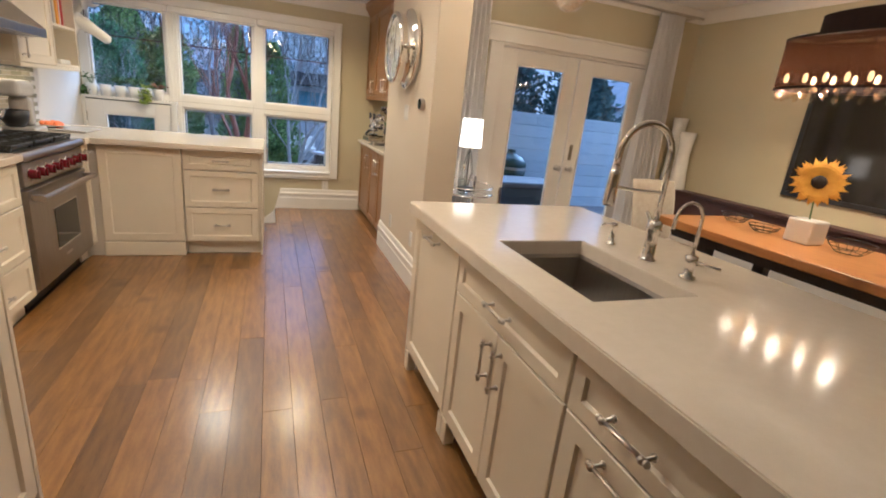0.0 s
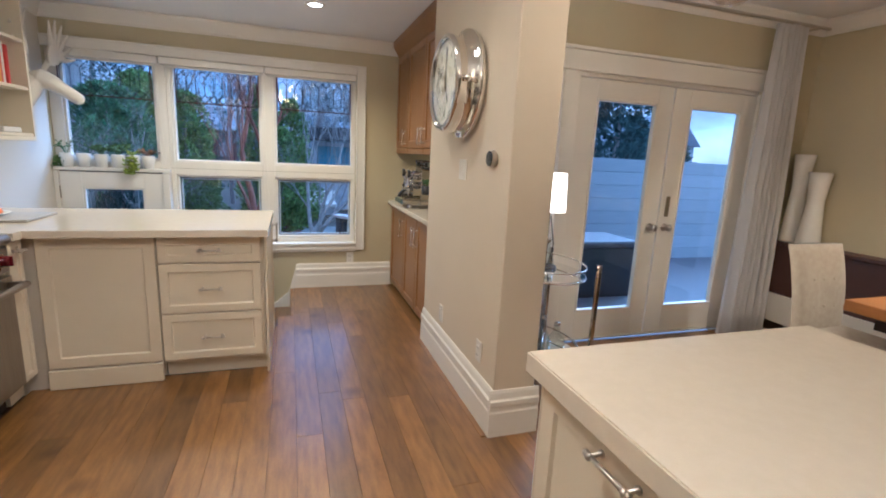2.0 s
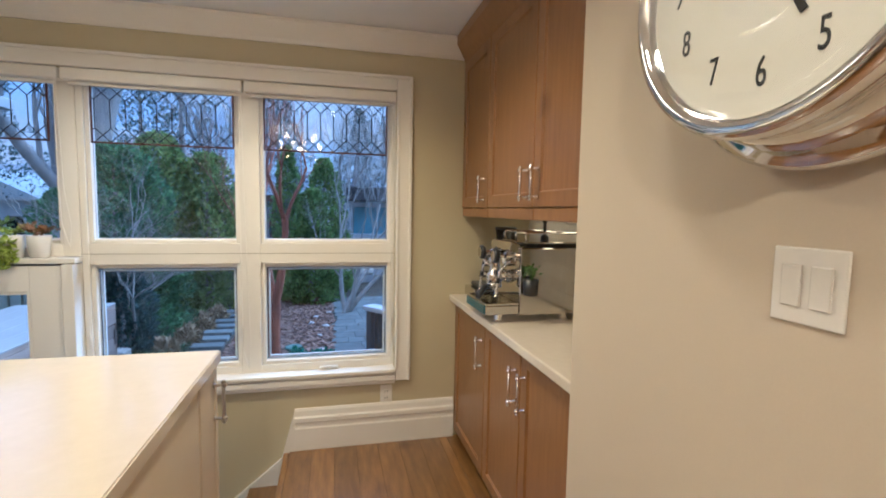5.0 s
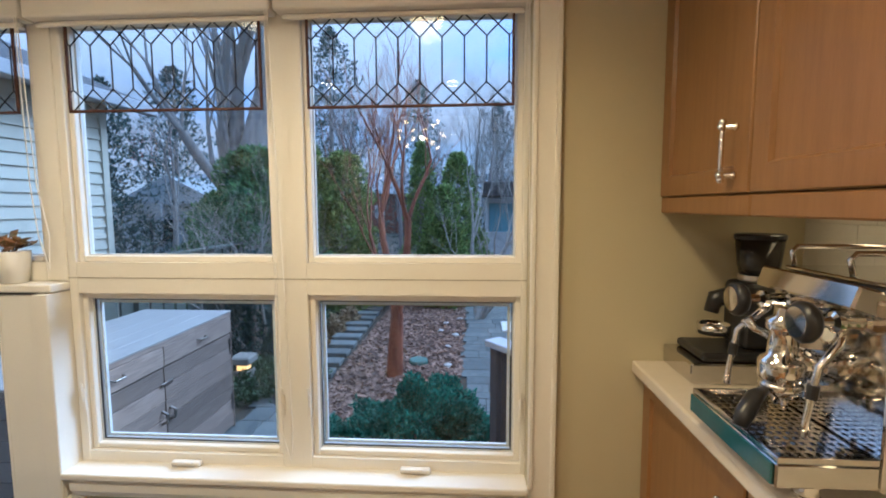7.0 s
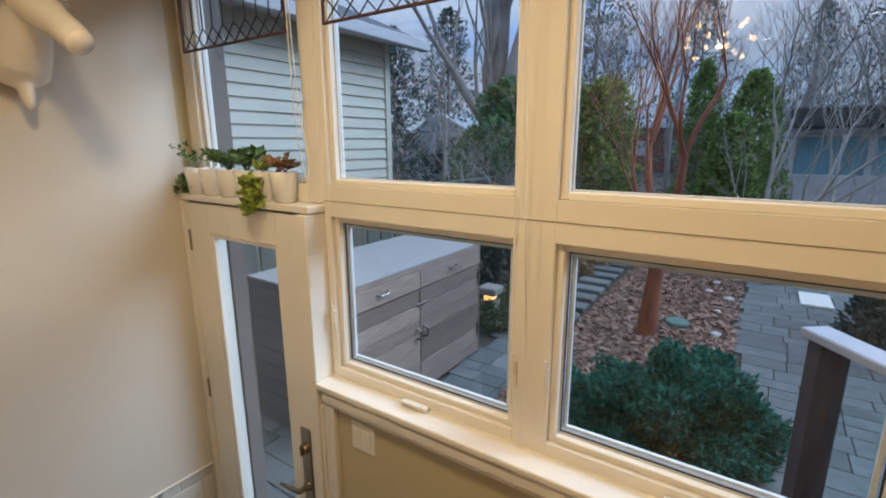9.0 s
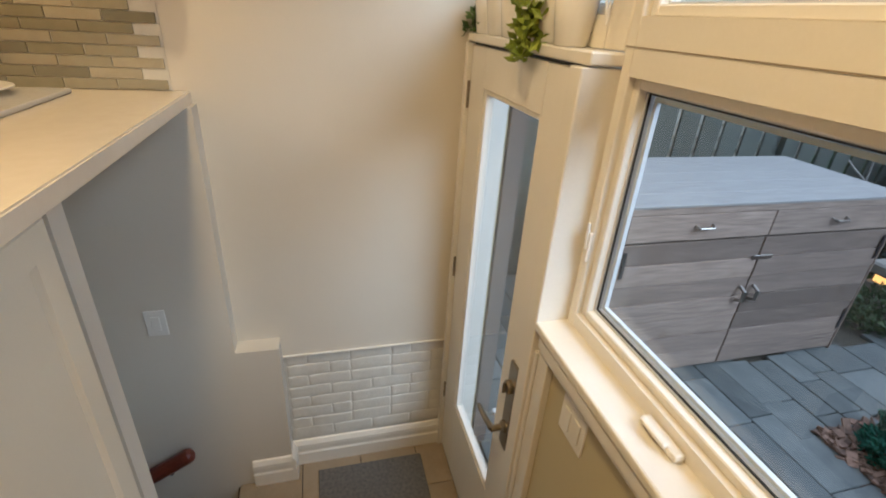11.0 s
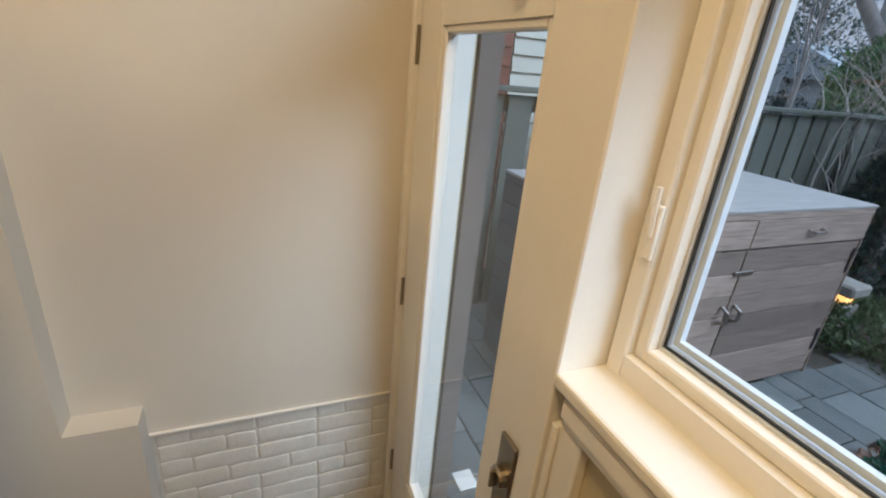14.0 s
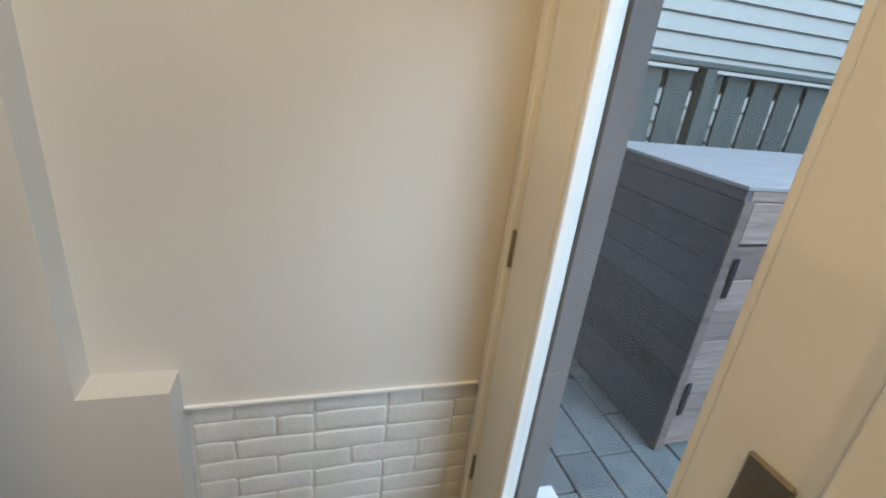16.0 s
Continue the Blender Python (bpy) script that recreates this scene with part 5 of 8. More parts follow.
for ya, yb in ((EY0 + 0.001, EY0 + 0.008), (EY1 - 0.008, EY1 - 0.001)):
    box(bm, 1.678, 1.839, ya, yb, 0.9925, 1.004, 0.001)
box(bm, 1.678, 1.684, EY0 + 0.008, EY1 - 0.008, 0.9925, 1.004, 0.001)
part("tray_rim", bm, M_MIRROR, em)
for x in (1.755, 2.085):
    for y in (EY0 + 0.04, EY1 - 0.04):
        part("foot", lathe(bmesh.new(), [(0.02, 0), (0.021, 0.008), (0.019, 0.01), (0.019, 0.04), (0, 0.04)], 16, pose(x, y, 0.9105)), M_CHROME, em, smooth=False)
part("top_panel", bx(1.86, 2.165, EY0 + 0.004, EY1 - 0.004, 1.28, 1.288, 0.002), M_MIRROR, em, "steel cup tray")
m = pose(1.80, 0, 1.268, 0, 18, 0)
part("front_hood", box(bmesh.new(), -0.004, 0.07, EY0 + 0.02, EY1 - 0.02, -0.022, 0.022, 0.004, m=m), M_MIRROR, em, "slanted steel fascia")
for y0_, y1_ in ((EY0 + 0.012, EM_ - 0.02), (EM_ - 0.02, EY1 - 0.012)):
    bm = bmesh.new()
    pts = [(1.875, y0_, 1.289), (1.868, y0_, 1.318), (1.878, y0_, 1.33), (2.13, y0_, 1.33), (2.13, y1_, 1.33), (1.878, y1_, 1.33), (1.868, y1_, 1.318), (1.875, y1_, 1.289)]
    tube(bm, pts, 0.0055, 8)
    part("cup_rail", bm, M_CHROME, em, "polished cup rail", smooth=True)
G = Vector((1.765, EM_ - 0.01, 1.14))
GM = Matrix.Translation(G)
part("group_head", lathe(bmesh.new(), [(0.034, -0.055), (0.04, -0.05), (0.04, -0.02), (0.036, -0.012), (0.026, -0.005), (0.024, 0.04), (0.03, 0.045), (0.03, 0.062), (0.016, 0.07), (0.014, 0.085), (0, 0.087)], 22, GM), M_CHROME, em, smooth=True)
part("group_neck", tube(bmesh.new(), [G + Vector((0.078, 0, -0.03)), G + Vector((0.04, 0, -0.02)), G + Vector((0.0, 0, -0.01))], [0.034, 0.028, 0.026], 14), M_CHROME, em, smooth=True)
part("upper_pipe", tube(bmesh.new(), [G + Vector((0.078, 0, 0.075)), G + Vector((0.03, 0, 0.08)), G + Vector((0.0, 0, 0.055))], 0.011, 10), M_CHROME, em, smooth=True)
part("group_lever", tube(bmesh.new(), [G + Vector((0.0, 0.03, 0.02)), G + Vector((-0.02, 0.055, 0.03)), G + Vector((-0.035, 0.06, 0.05))], [0.008, 0.007, 0.012], 10), M_CHROME, em, smooth=True)
pf_ = part("portafilter", lathe(bmesh.new(), [(0.036, 0.0), (0.037, 0.02), (0.033, 0.024), (0, 0.024)], 20, Matrix.Translation(G + Vector((0, 0, -0.08)))), M_CHROME, em, smooth=True)
part("portafilter_handle", tube(bmesh.new(), [G + Vector((-0.034, -0.01, -0.07)), G + Vector((-0.06, -0.025, -0.078)), G + Vector((-0.09, -0.045, -0.105)), G + Vector((-0.10, -0.052, -0.125))], [0.008, 0.015, 0.017, 0.012], 12), M_PLASTIC, pf_, "black handle", smooth=True)
for s in (-1, 1):
    part("spout", tube(bmesh.new(), [G + Vector((0, 0, -0.08)), G + Vector((0, 0.014 * s, -0.092)), G + Vector((0, 0.016 * s, -0.108))], 0.006, 8), M_CHROME, pf_, smooth=True)
for s, y in ((-1, EY0 + 0.045), (1, EY1 - 0.055)):
    part("valve_body", lathe(bmesh.new(), [(0.02, 0), (0.02, 0.012), (0.014, 0.016), (0.012, 0.045), (0.018, 0.05), (0.018, 0.06), (0.01, 0.065), (0.009, 0.09), (0, 0.09)], 16, pose(1.842, y, 1.222, 0, -90, 0)), M_CHROME, em, smooth=False)
    kn = part("valve_knob", lathe(bmesh.new(), [(0.012, -0.012), (0.030, -0.012), (0.036, -0.004), (0.036, 0.006), (0.030, 0.013), (0.026, 0.014)], 20, pose(1.735, y, 1.222, 0, -90, 0)), M_PLASTIC, em, "black round valve knob", smooth=True)
    part("knob_face", lathe(bmesh.new(), [(0.027, 0.011), (0.026, 0.015), (0, 0.016)], 20, pose(1.735, y, 1.222, 0, -90, 0)), M_MIRROR, kn, "chrome disc")
    part("steam_wand", tube(bmesh.new(), [(1.80, y, 1.21), (1.785, y + s * 0.012, 1.185), (1.75, y + s * 0.02, 1.15), (1.735, y + s * 0.02, 1.06), (1.733, y + s * 0.02, 1.03)], [0.009, 0.008, 0.006, 0.006, 0.008], 10), M_CHROME, em, smooth=True)
    part("wand_grip", tube(bmesh.new(), [(1.744, y + s * 0.02, 1.12), (1.741, y + s * 0.02, 1.095)], 0.0095, 10), M_PLASTIC, em, "black rubber grip")
    pd = part("gauge", lathe(bmesh.new(), [(0.024, 0), (0.026, 0.004), (0.026, 0.018), (0.022, 0.02), (0.021, 0.016), (0, 0.016)], 20, pose(1.842, y - s * 0.07, 1.19, 0, -90, 0)), M_CHROME, em, "round pressure gauge")
    part("dial", lathe(bmesh.new(), [(0, 0.0165), (0.0205, 0.0165), (0.02, 0.018), (0, 0.0181)], 20, pose(1.842, y - s * 0.07, 1.19, 0, -90, 0)), M_CERAMIC, pd, "white dial")
part("tamper", lathe(bmesh.new(), [(0.02, 0), (0.02, 0.02), (0.008, 0.03), (0.007, 0.085), (0.012, 0.09), (0.013, 0.10), (0, 0.102)], 14, pose(2.02, EM_ - 0.02, 1.2885)), M_PLASTIC, em, "black tamper on the cup tray")

solo("knock_box", bx(1.795, 2.12, 7.035, 7.235, 0.9115, 0.972, 0.006, 2), M_MIRROR, "low mirror steel drawer under the grinder", "box")
gr = thing("coffee_grinder", (2.0, 7.13, 0.973), "black coffee grinder with a clear hopper", "coffee grinder")
part("base", bx(1.83, 2.09, 7.045, 7.225, 0.9725, 0.998, 0.01, 2), M_PLASTIC, gr)
part("body", bx(1.955, 2.085, 7.07, 7.20, 0.9985, 1.195, 0.02, 3), M_PLASTIC, gr)
part("collar", lathe(bmesh.new(), [(0.05, 0), (0.052, 0.004), (0.052, 0.018), (0, 0.018)], 20, pose(2.02, 7.135, 1.1955)), M_NICKEL, gr, "pale collar")
part("hopper", lathe(bmesh.new(), [(0.048, 0), (0.056, 0.03), (0.064, 0.105), (0, 0.105)], 22, pose(2.02, 7.135, 1.214)), mat("smoked_hopper", (0.03, 0.028, 0.025), None, 10, 0.1), gr, "dark smoked hopper", smooth=True)
part("hopper_lid", lathe(bmesh.new(), [(0.066, 0), (0.067, 0.012), (0.06, 0.016), (0, 0.016)], 22, pose(2.02, 7.135, 1.3195)), M_PLASTIC, gr)
part("spout", tube(bmesh.new(), [(1.955, 7.135, 1.15), (1.90, 7.135, 1.14), (1.89, 7.135, 1.10)], [0.03, 0.026, 0.02], 12), M_PLASTIC, gr, smooth=True)
part("fork", lathe(bmesh.new(), [(0.045, 0), (0.047, 0.03), (0.043, 0.03), (0.04, 0.003)], 20, pose(1.90, 7.135, 1.035), True), M_CHROME, gr, "chrome dosing ring", smooth=True)
ph = thing("small_plant", (1.88, EY0 - 0.035, 1.045), "small green herb in a dark pot clipped to the coffee machine", "potted plant")
part("pot", lathe(bmesh.new(), [(0.03, 0), (0.034, 0.004), (0.036, 0.075), (0.033, 0.075), (0.03, 0.06), (0, 0.06)], 18, pose(1.88, EY0 - 0.0355, 1.045)), M_PLASTIC, ph, smooth=True)
bm = bmesh.new()
sprig(bm, Vector((1.88, EY0 - 0.045, 1.11)), 12, 0.075, 0.2, 0.012, 0.6)
part("foliage", bm, M_LEAF, ph, "leaves")

# backsplash behind the coffee counter
M_SPLASH = mat("cream_glazed_tile", (0.68, 0.64, 0.54), (0.63, 0.59, 0.49), 12, 0.2, rnd=0.05, bump=0.001)

# clock on the pillar wall
ck = thing("wall_clock", (1.64, 5.0, 1.49), "large chrome wall clock with a cream dial, about five o'clock", "clock")
CM = pose(1.695, 5.0, 1.785, 0, -90, 0)
part("case", lathe(bmesh.new(), [(0.2, 0.0), (0.28, 0.012), (0.291, 0.03), (0.291, 0.042), (0.284, 0.052), (0.266, 0.058), (0.25, 0.072), (0.243, 0.1), (0.245, 0.117), (0.253, 0.132), (0.254, 0.146), (0.248, 0.158), (0.236, 0.163), (0.226, 0.158), (0.2235, 0.136), (0, 0.136)], 72, CM), M_CHROME, ck, "deep polished chrome case with a wide flange", smooth=True)
part("crown", lathe(bmesh.new(), [(0.012, 0), (0.02, 0.006), (0.02, 0.026), (0.014, 0.032), (0, 0.032)], 16, pose(1.59, 4.757, 1.785, 90)), M_CHROME, ck, smooth=True)
dial = part("dial", lathe(bmesh.new(), [(0.223, 0.1362), (0.223, 0.1385), (0, 0.1385)], 48, CM), mat("cream_dial", (0.78, 0.72, 0.6), (0.75, 0.69, 0.57), 5, 0.5), ck, "cream dial")
g = part("glass", lathe(bmesh.new(), [(0.2235, 0.154), (0.2, 0.156), (0.12, 0.159), (0, 0.160), (0, 0.158), (0.12, 0.157), (0.2, 0.154), (0.2225, 0.152)], 48, CM, True), M_GLASS, ck, "domed clear glass", smooth=True)
g.visible_shadow = False
M_INK = mat("black_ink", (0.015, 0.013, 0.012), None, 20, 0.5)
for h in range(1, 13):
    cu = bpy.data.curves.new("numeral", "FONT")
    cu.body, cu.size, cu.align_x, cu.align_y, cu.extrude = str(h), 0.05, "CENTER", "CENTER", 0.0006
    tmp = bpy.data.objects.new("numeral_text", cu)
    me = bpy.data.meshes.new_from_object(tmp)
    bpy.data.objects.remove(tmp)
    a = radians(90 - 30 * h)
    me.transform(pose(1.5560, 5.0 - 0.165 * math.cos(a), 1.785 + 0.165 * math.sin(a), 90, 0, -90) @ Matrix.Diagonal((0.72, 1.15, 1, 1)))
    me.transform(Matrix.Translation(-ORIGIN[dial.name]))
    me.materials.append(M_INK)
    ob = new("numeral", me)
    ob.parent = dial
for name, ang, ln, w in (("hour_hand", 152, 0.12, 0.005), ("minute_hand", 5, 0.18, 0.004)):
    bm = bmesh.new()
    box(bm, -w, w, -0.03, ln, -0.001, 0.001)
    a = radians(90 - ang)
    bm.transform(Matrix.Translation((1.5535, 5.0, 1.785)) @ Matrix(((0, 0, 1), (-math.sin(a), -math.cos(a), 0), (-math.cos(a), math.sin(a), 0))).to_4x4())
    part(name, bm, M_INK, dial, "black hand")
tm = thing("thermostat", (1.69, 4.577, 1.355), "round thermostat with a black display and steel ring", "thermostat")
TM = pose(1.695, 4.577, 1.394, 0, -90, 0)
part("ring", lathe(bmesh.new(), [(0.036, 0), (0.036, 0.005), (0.042, 0.008), (0.042, 0.028), (0.039, 0.031), (0, 0.031)], 32, TM), M_NICKEL, tm, smooth=True)
part("display", lathe(bmesh.new(), [(0.037, 0.0312), (0.036, 0.034), (0, 0.034)], 32, TM), M_OVEN, tm, "black glass display")

# cluster ceiling lamp
ch = thing("cluster_chandelier", (CHANDELIER[0], CHANDELIER[1], 2.1), "semi-flush ceiling lamp with a cluster of lit globe bulbs", "ceiling light")
C = Vector(CHANDELIER)
bm = lathe(bmesh.new(), [(0.06, 0), (0.06, 0.02), (0.012, 0.03), (0.012, 0.001)], 20, Matrix.Translation((C.x, C.y, 2.418)))
tube(bm, [(C.x, C.y, 2.42), (C.x, C.y, C.z)], 0.01, 8)
part("stem", bm, M_NICKEL, ch)
for k in range(14):
    a, e = k * 2.399, math.asin(1 - 2 * (k + 0.5) / 14) * 0.7
    d = Vector((math.cos(a) * math.cos(e), math.sin(a) * math.cos(e), math.sin(e)))
    d = Vector((d.x * 1.65, d.y * 1.65, d.z * 1.15))
    arm = part("arm", tube(bmesh.new(), [C, C + d * 0.15], 0.005, 6), M_NICKEL, ch)
    bm = bmesh.new()
    g = bmesh.ops.create_uvsphere(bm, u_segments=10, v_segments=8, radius=0.025)["verts"]
    bmesh.ops.translate(bm, vec=C + d * 0.168, verts=g)
    part("bulb", bm, M_BULB, arm, "glowing globe bulb", smooth=True)

# ---- outdoors ----
GZ = -1.02
M_SLAB = mat("blue_grey_paving", (0.145, 0.155, 0.148), (0.09, 0.10, 0.097), 7, 0.7, bump=0.002, rnd=0.22)
M_PEBBLE = mat("pale_limestone", (0.50, 0.48, 0.45), (0.38, 0.36, 0.33), 25, 0.8, bump=0.003)
M_EARTH = mat("dark_garden_earth", (0.06, 0.05, 0.035), (0.035, 0.03, 0.022), 3, 0.95, bump=0.01, fine=40)
M_CHIP = mat("bark_chips", (0.27, 0.175, 0.13), (0.14, 0.085, 0.062), 30, 0.9, rnd=0.5, island=True)
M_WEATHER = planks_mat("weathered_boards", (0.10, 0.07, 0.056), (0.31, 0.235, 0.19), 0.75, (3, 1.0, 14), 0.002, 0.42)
# chest end boards, coloured darker than its front boards
M_SLATE = planks_mat("dark_slate_boards", (0.05, 0.05, 0.052), (0.12, 0.118, 0.12), 0.75, (3, 14, 14), 0.002, 0.3)
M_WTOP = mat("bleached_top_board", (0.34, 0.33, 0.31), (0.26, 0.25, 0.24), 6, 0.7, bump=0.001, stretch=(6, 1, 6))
M_FENCE = mat("olive_grey_fence_boards", (0.125, 0.135, 0.115), (0.085, 0.095, 0.08), 6, 0.8, bump=0.002, stretch=(8, 8, 1), rnd=0.15)
M_SIDING = mat("cream_vinyl_siding", (0.49, 0.47, 0.39), (0.45, 0.43, 0.36), 5, 0.5, rnd=0.03)
M_ROOF = mat("grey_roof_shingles", (0.10, 0.10, 0.105), (0.06, 0.06, 0.065), 20, 0.9, bump=0.01)
# far roofs: distance haze is mixed into this paler grey
M_HROOF = mat("hazy_pale_roof", (0.24, 0.26, 0.29), (0.18, 0.20, 0.23), 3, 0.8, bump=0.01)
M_REDBR = mat("red_brown_brick", (0.21, 0.085, 0.06), (0.15, 0.06, 0.045), 18, 0.85, bump=0.006)
M_PALEF = mat("pale_fence_boards", (0.44, 0.48, 0.50), (0.37, 0.41, 0.43), 4, 0.6, stretch=(1, 8, 12), bump=0.001, rnd=0.08)
M_BARK = mat("paperbark_trunk", (0.30, 0.10, 0.045), (0.14, 0.045, 0.025), 9, 0.6, bump=0.008, stretch=(1, 1, 0.35), fine=50)
M_GBARK = mat("grey_bark", (0.30, 0.285, 0.27), (0.19, 0.18, 0.17), 8, 0.85, bump=0.012, stretch=(1, 1, 0.25))
M_TWIG = mat("pale_grey_twigs", (0.37, 0.35, 0.315), (0.25, 0.235, 0.215), 9, 0.8)
# twigs of the far trees, greyed in colour to suggest haze
M_HAZE = mat("hazed_grey_twigs", (0.22, 0.20, 0.19), (0.15, 0.135, 0.13), 9, 0.85)
M_CEDAR = mat("cedar_foliage", (0.25, 0.33, 0.095), (0.10, 0.165, 0.055), 4, 0.7, rnd=0.5, island=True)
M_YEW = mat("yew_foliage", (0.15, 0.25, 0.095), (0.05, 0.125, 0.065), 4, 0.7, rnd=0.5, island=True)
M_PINE = mat("dwarf_pine_needles", (0.05, 0.20, 0.135), (0.022, 0.11, 0.078), 6, 0.75, rnd=0.5, island=True)
M_SPRUCE = mat("spruce_foliage", (0.085, 0.125, 0.115), (0.05, 0.085, 0.08), 4, 0.8, rnd=0.4, island=True)
M_COVER = mat("ground_cover_leaf", (0.09, 0.13, 0.06), (0.045, 0.08, 0.035), 20, 0.6, rnd=0.5, island=True)
M_POST = mat("slate_grey_post", (0.075, 0.07, 0.075), (0.055, 0.052, 0.056), 8, 0.5)
M_CAP = mat("pale_grey_cap_rail", (0.42, 0.42, 0.45), (0.37, 0.37, 0.4), 8, 0.5)
M_BLUE = mat("teal_painted_boards", (0.17, 0.32, 0.38), (0.13, 0.26, 0.31), 5, 0.7, rnd=0.1)
M_STONE = mat("pale_stone_wall", (0.50, 0.51, 0.52), (0.36, 0.37, 0.38), 5, 0.8, bump=0.01)
M_FARH = mat("pale_blue_house_wall", (0.42, 0.47, 0.50), (0.38, 0.43, 0.46), 2, 0.7)
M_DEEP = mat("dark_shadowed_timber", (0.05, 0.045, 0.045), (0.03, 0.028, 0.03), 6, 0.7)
M_DRAB = mat("grey_brown_stucco", (0.16, 0.135, 0.12), (0.13, 0.11, 0.10), 6, 0.85, bump=0.003)



def leafy(m, share=0.45):
    """Let light through thin leaves."""
    n, l = m.node_tree.nodes, m.node_tree.links
    b = n["Principled BSDF"]
    tl, mx = n.new("ShaderNodeBsdfTranslucent"), n.new("ShaderNodeMixShader")
    mx.inputs["Fac"].default_value = share
    l.new(b.inputs["Base Color"].links[0].from_socket, tl.inputs["Color"])
    l.new(b.outputs[0], mx.inputs[1])
    l.new(tl.outputs[0], mx.inputs[2])
    l.new(mx.outputs[0], n["Material Output"].inputs["Surface"])


for m in (M_CEDAR, M_YEW, M_PINE, M_SPRUCE, M_COVER):
    leafy(m)
bm = bmesh.new()
bmesh.ops.create_grid(bm, x_segments=2, y_segments=2, size=1500)
bm.transform(Matrix.Translation((0, 1507.45, GZ - 0.03)))
setting("ground", bm, M_EARTH, "dark garden ground")


def mesh_of(name, verts, faces, material, parent=None, label="", kind="", smooth=False):
    me = bpy.data.meshes.new(name)
    me.from_pydata([tuple(v) for v in verts], [], faces)
    me.materials.append(material)
    if smooth:
        me.polygons.foreach_set("use_smooth", [True] * len(me.polygons))
    ob = new(name, me)
    if parent:
        ob.parent = parent
    return tagged(ob, label, kind=kind)


def leaves(n, shape, size, seed, flat=0.5):
    """n small folded leaves at points that shape(rng) gives with an outward way."""
    r = random.Random(seed)
    vs, fs = [], []
    for _ in range(n):
        p, d = shape(r)
        d = (d + Vector((r.gauss(0, flat), r.gauss(0, flat), r.gauss(0, flat)))).normalized()
        s = d.orthogonal().normalized()
        s.rotate(Matrix.Rotation(r.uniform(0, 6.28), 3, d))
        k = size * r.uniform(0.5, 1.3)
        b = len(vs)
        vs += [p - s * k * 0.35, p + d * k * 0.5 + s * k * 0.1 - d.cross(s) * k * 0.18, p + s * k * 0.35, p + d * k + d.cross(s) * k * 0.2]
        fs += [(b, b + 1, b + 3), (b + 1, b + 2, b + 3)]
    return vs, fs


def cone_shape(rad, height, lump=0.18, base=0.0, power=0.8, seed=0):
    off = Vector((seed * 3.1, seed * 1.7, seed))

    def f(r):
        z = height * r.random() ** 1.25
        a = r.uniform(0, 2 * math.pi)
        w = rad * (1 - z / height) ** power * (1 if z > base else 0.6)
        w *= 1 + lump * 2 * noise.noise(Vector((math.cos(a) * 1.6, math.sin(a) * 1.6, z * 1.7)) + off)
        w *= r.random() ** 0.25
        return Vector((w * math.cos(a), w * math.sin(a), z)), Vector((math.cos(a), math.sin(a), 0.9)).normalized()
    return f


def dome_shape(rx, ry, h, lump=0.2, seed=0):
    off = Vector((seed * 2.3, seed, seed * 1.3))

    def f(r):
        a = r.uniform(0, 2 * math.pi)
        e = math.asin(r.random())
        d = Vector((math.cos(a) * math.cos(e), math.sin(a) * math.cos(e), math.sin(e)))
        k = (1 + lump * 2 * noise.noise(d * 2.6 + off)) * r.random() ** 0.18
        return Vector((d.x * rx * k, d.y * ry * k, d.z * h * k)), (d + Vector((0, 0, 0.5))).normalized()
    return f


def conifer(x, y, rad, height, n, size, material, label, seed, trunk=True, lump=0.18, power=0.8, z0=GZ, name="cedar_tree"):
    th = thing(name, (x, y, z0), label, "tree")
    vs, fs = leaves(n, cone_shape(rad, height, lump, seed=seed, power=power), size, seed)
    mesh_of("crown", vs, fs, material, th, "many small leaf sprays")
    part("trunk", tube(bmesh.new(), [(x, y, z0 - 0.03), (x, y, z0 + height * 0.9)], [0.05 + height * 0.018, 0.02], 8), M_GBARK, th)
    return th


def limb(vs, fs, a, b, ra, rb, n=5):
    d = (b - a).normalized()
    s = d.orthogonal().normalized()
    u = d.cross(s)
    base = len(vs)
    for p, r in ((a, ra), (b, rb)):
        for k in range(n):
            t = 2 * math.pi * k / n
            vs.append(p + r * (math.cos(t) * s + math.sin(t) * u))
    for k in range(n):
        fs.append((base + k, base + (k + 1) % n, base + n + (k + 1) % n, base + n + k))


def grow(vs, fs, r, p, d, length, rad, depth, up=0.25, wander=0.25, fork=2, thin=0.62, spread=0.55):
    steps = 4 if depth > 1 else 3
    for k in range(steps):
        d = (d + Vector((r.gauss(0, wander), r.gauss(0, wander), r.gauss(0, wander * 0.6) + up * 0.3)) * 0.5).normalized()
        q = p + d * length / steps
        r2 = rad * (1 - 0.35 / steps)
        limb(vs, fs, p, q, rad, r2, 8 if rad > 0.06 else (5 if rad > 0.02 else 3))
        p, rad = q, r2
        if depth > 0 and k >= 1 and r.random() < 0.75:
            side = (d + Vector((r.uniform(-1, 1), r.uniform(-1, 1), r.uniform(-0.1, 0.8))) * spread * 1.3).normalized()
            grow(vs, fs, r, p, side, length * r.uniform(0.5, 0.75), rad * r.uniform(0.35, 0.55), depth - 1, up, wander, fork, thin, spread)
    if depth > 0:
        for _ in range(fork):
            nd = (d + Vector((r.uniform(-1, 1), r.uniform(-1, 1), r.uniform(-0.2, 0.5))) * spread).normalized()
            grow(vs, fs, r, p, nd, length * r.uniform(0.6, 0.85), rad * thin, depth - 1, up, wander, fork, thin, spread)


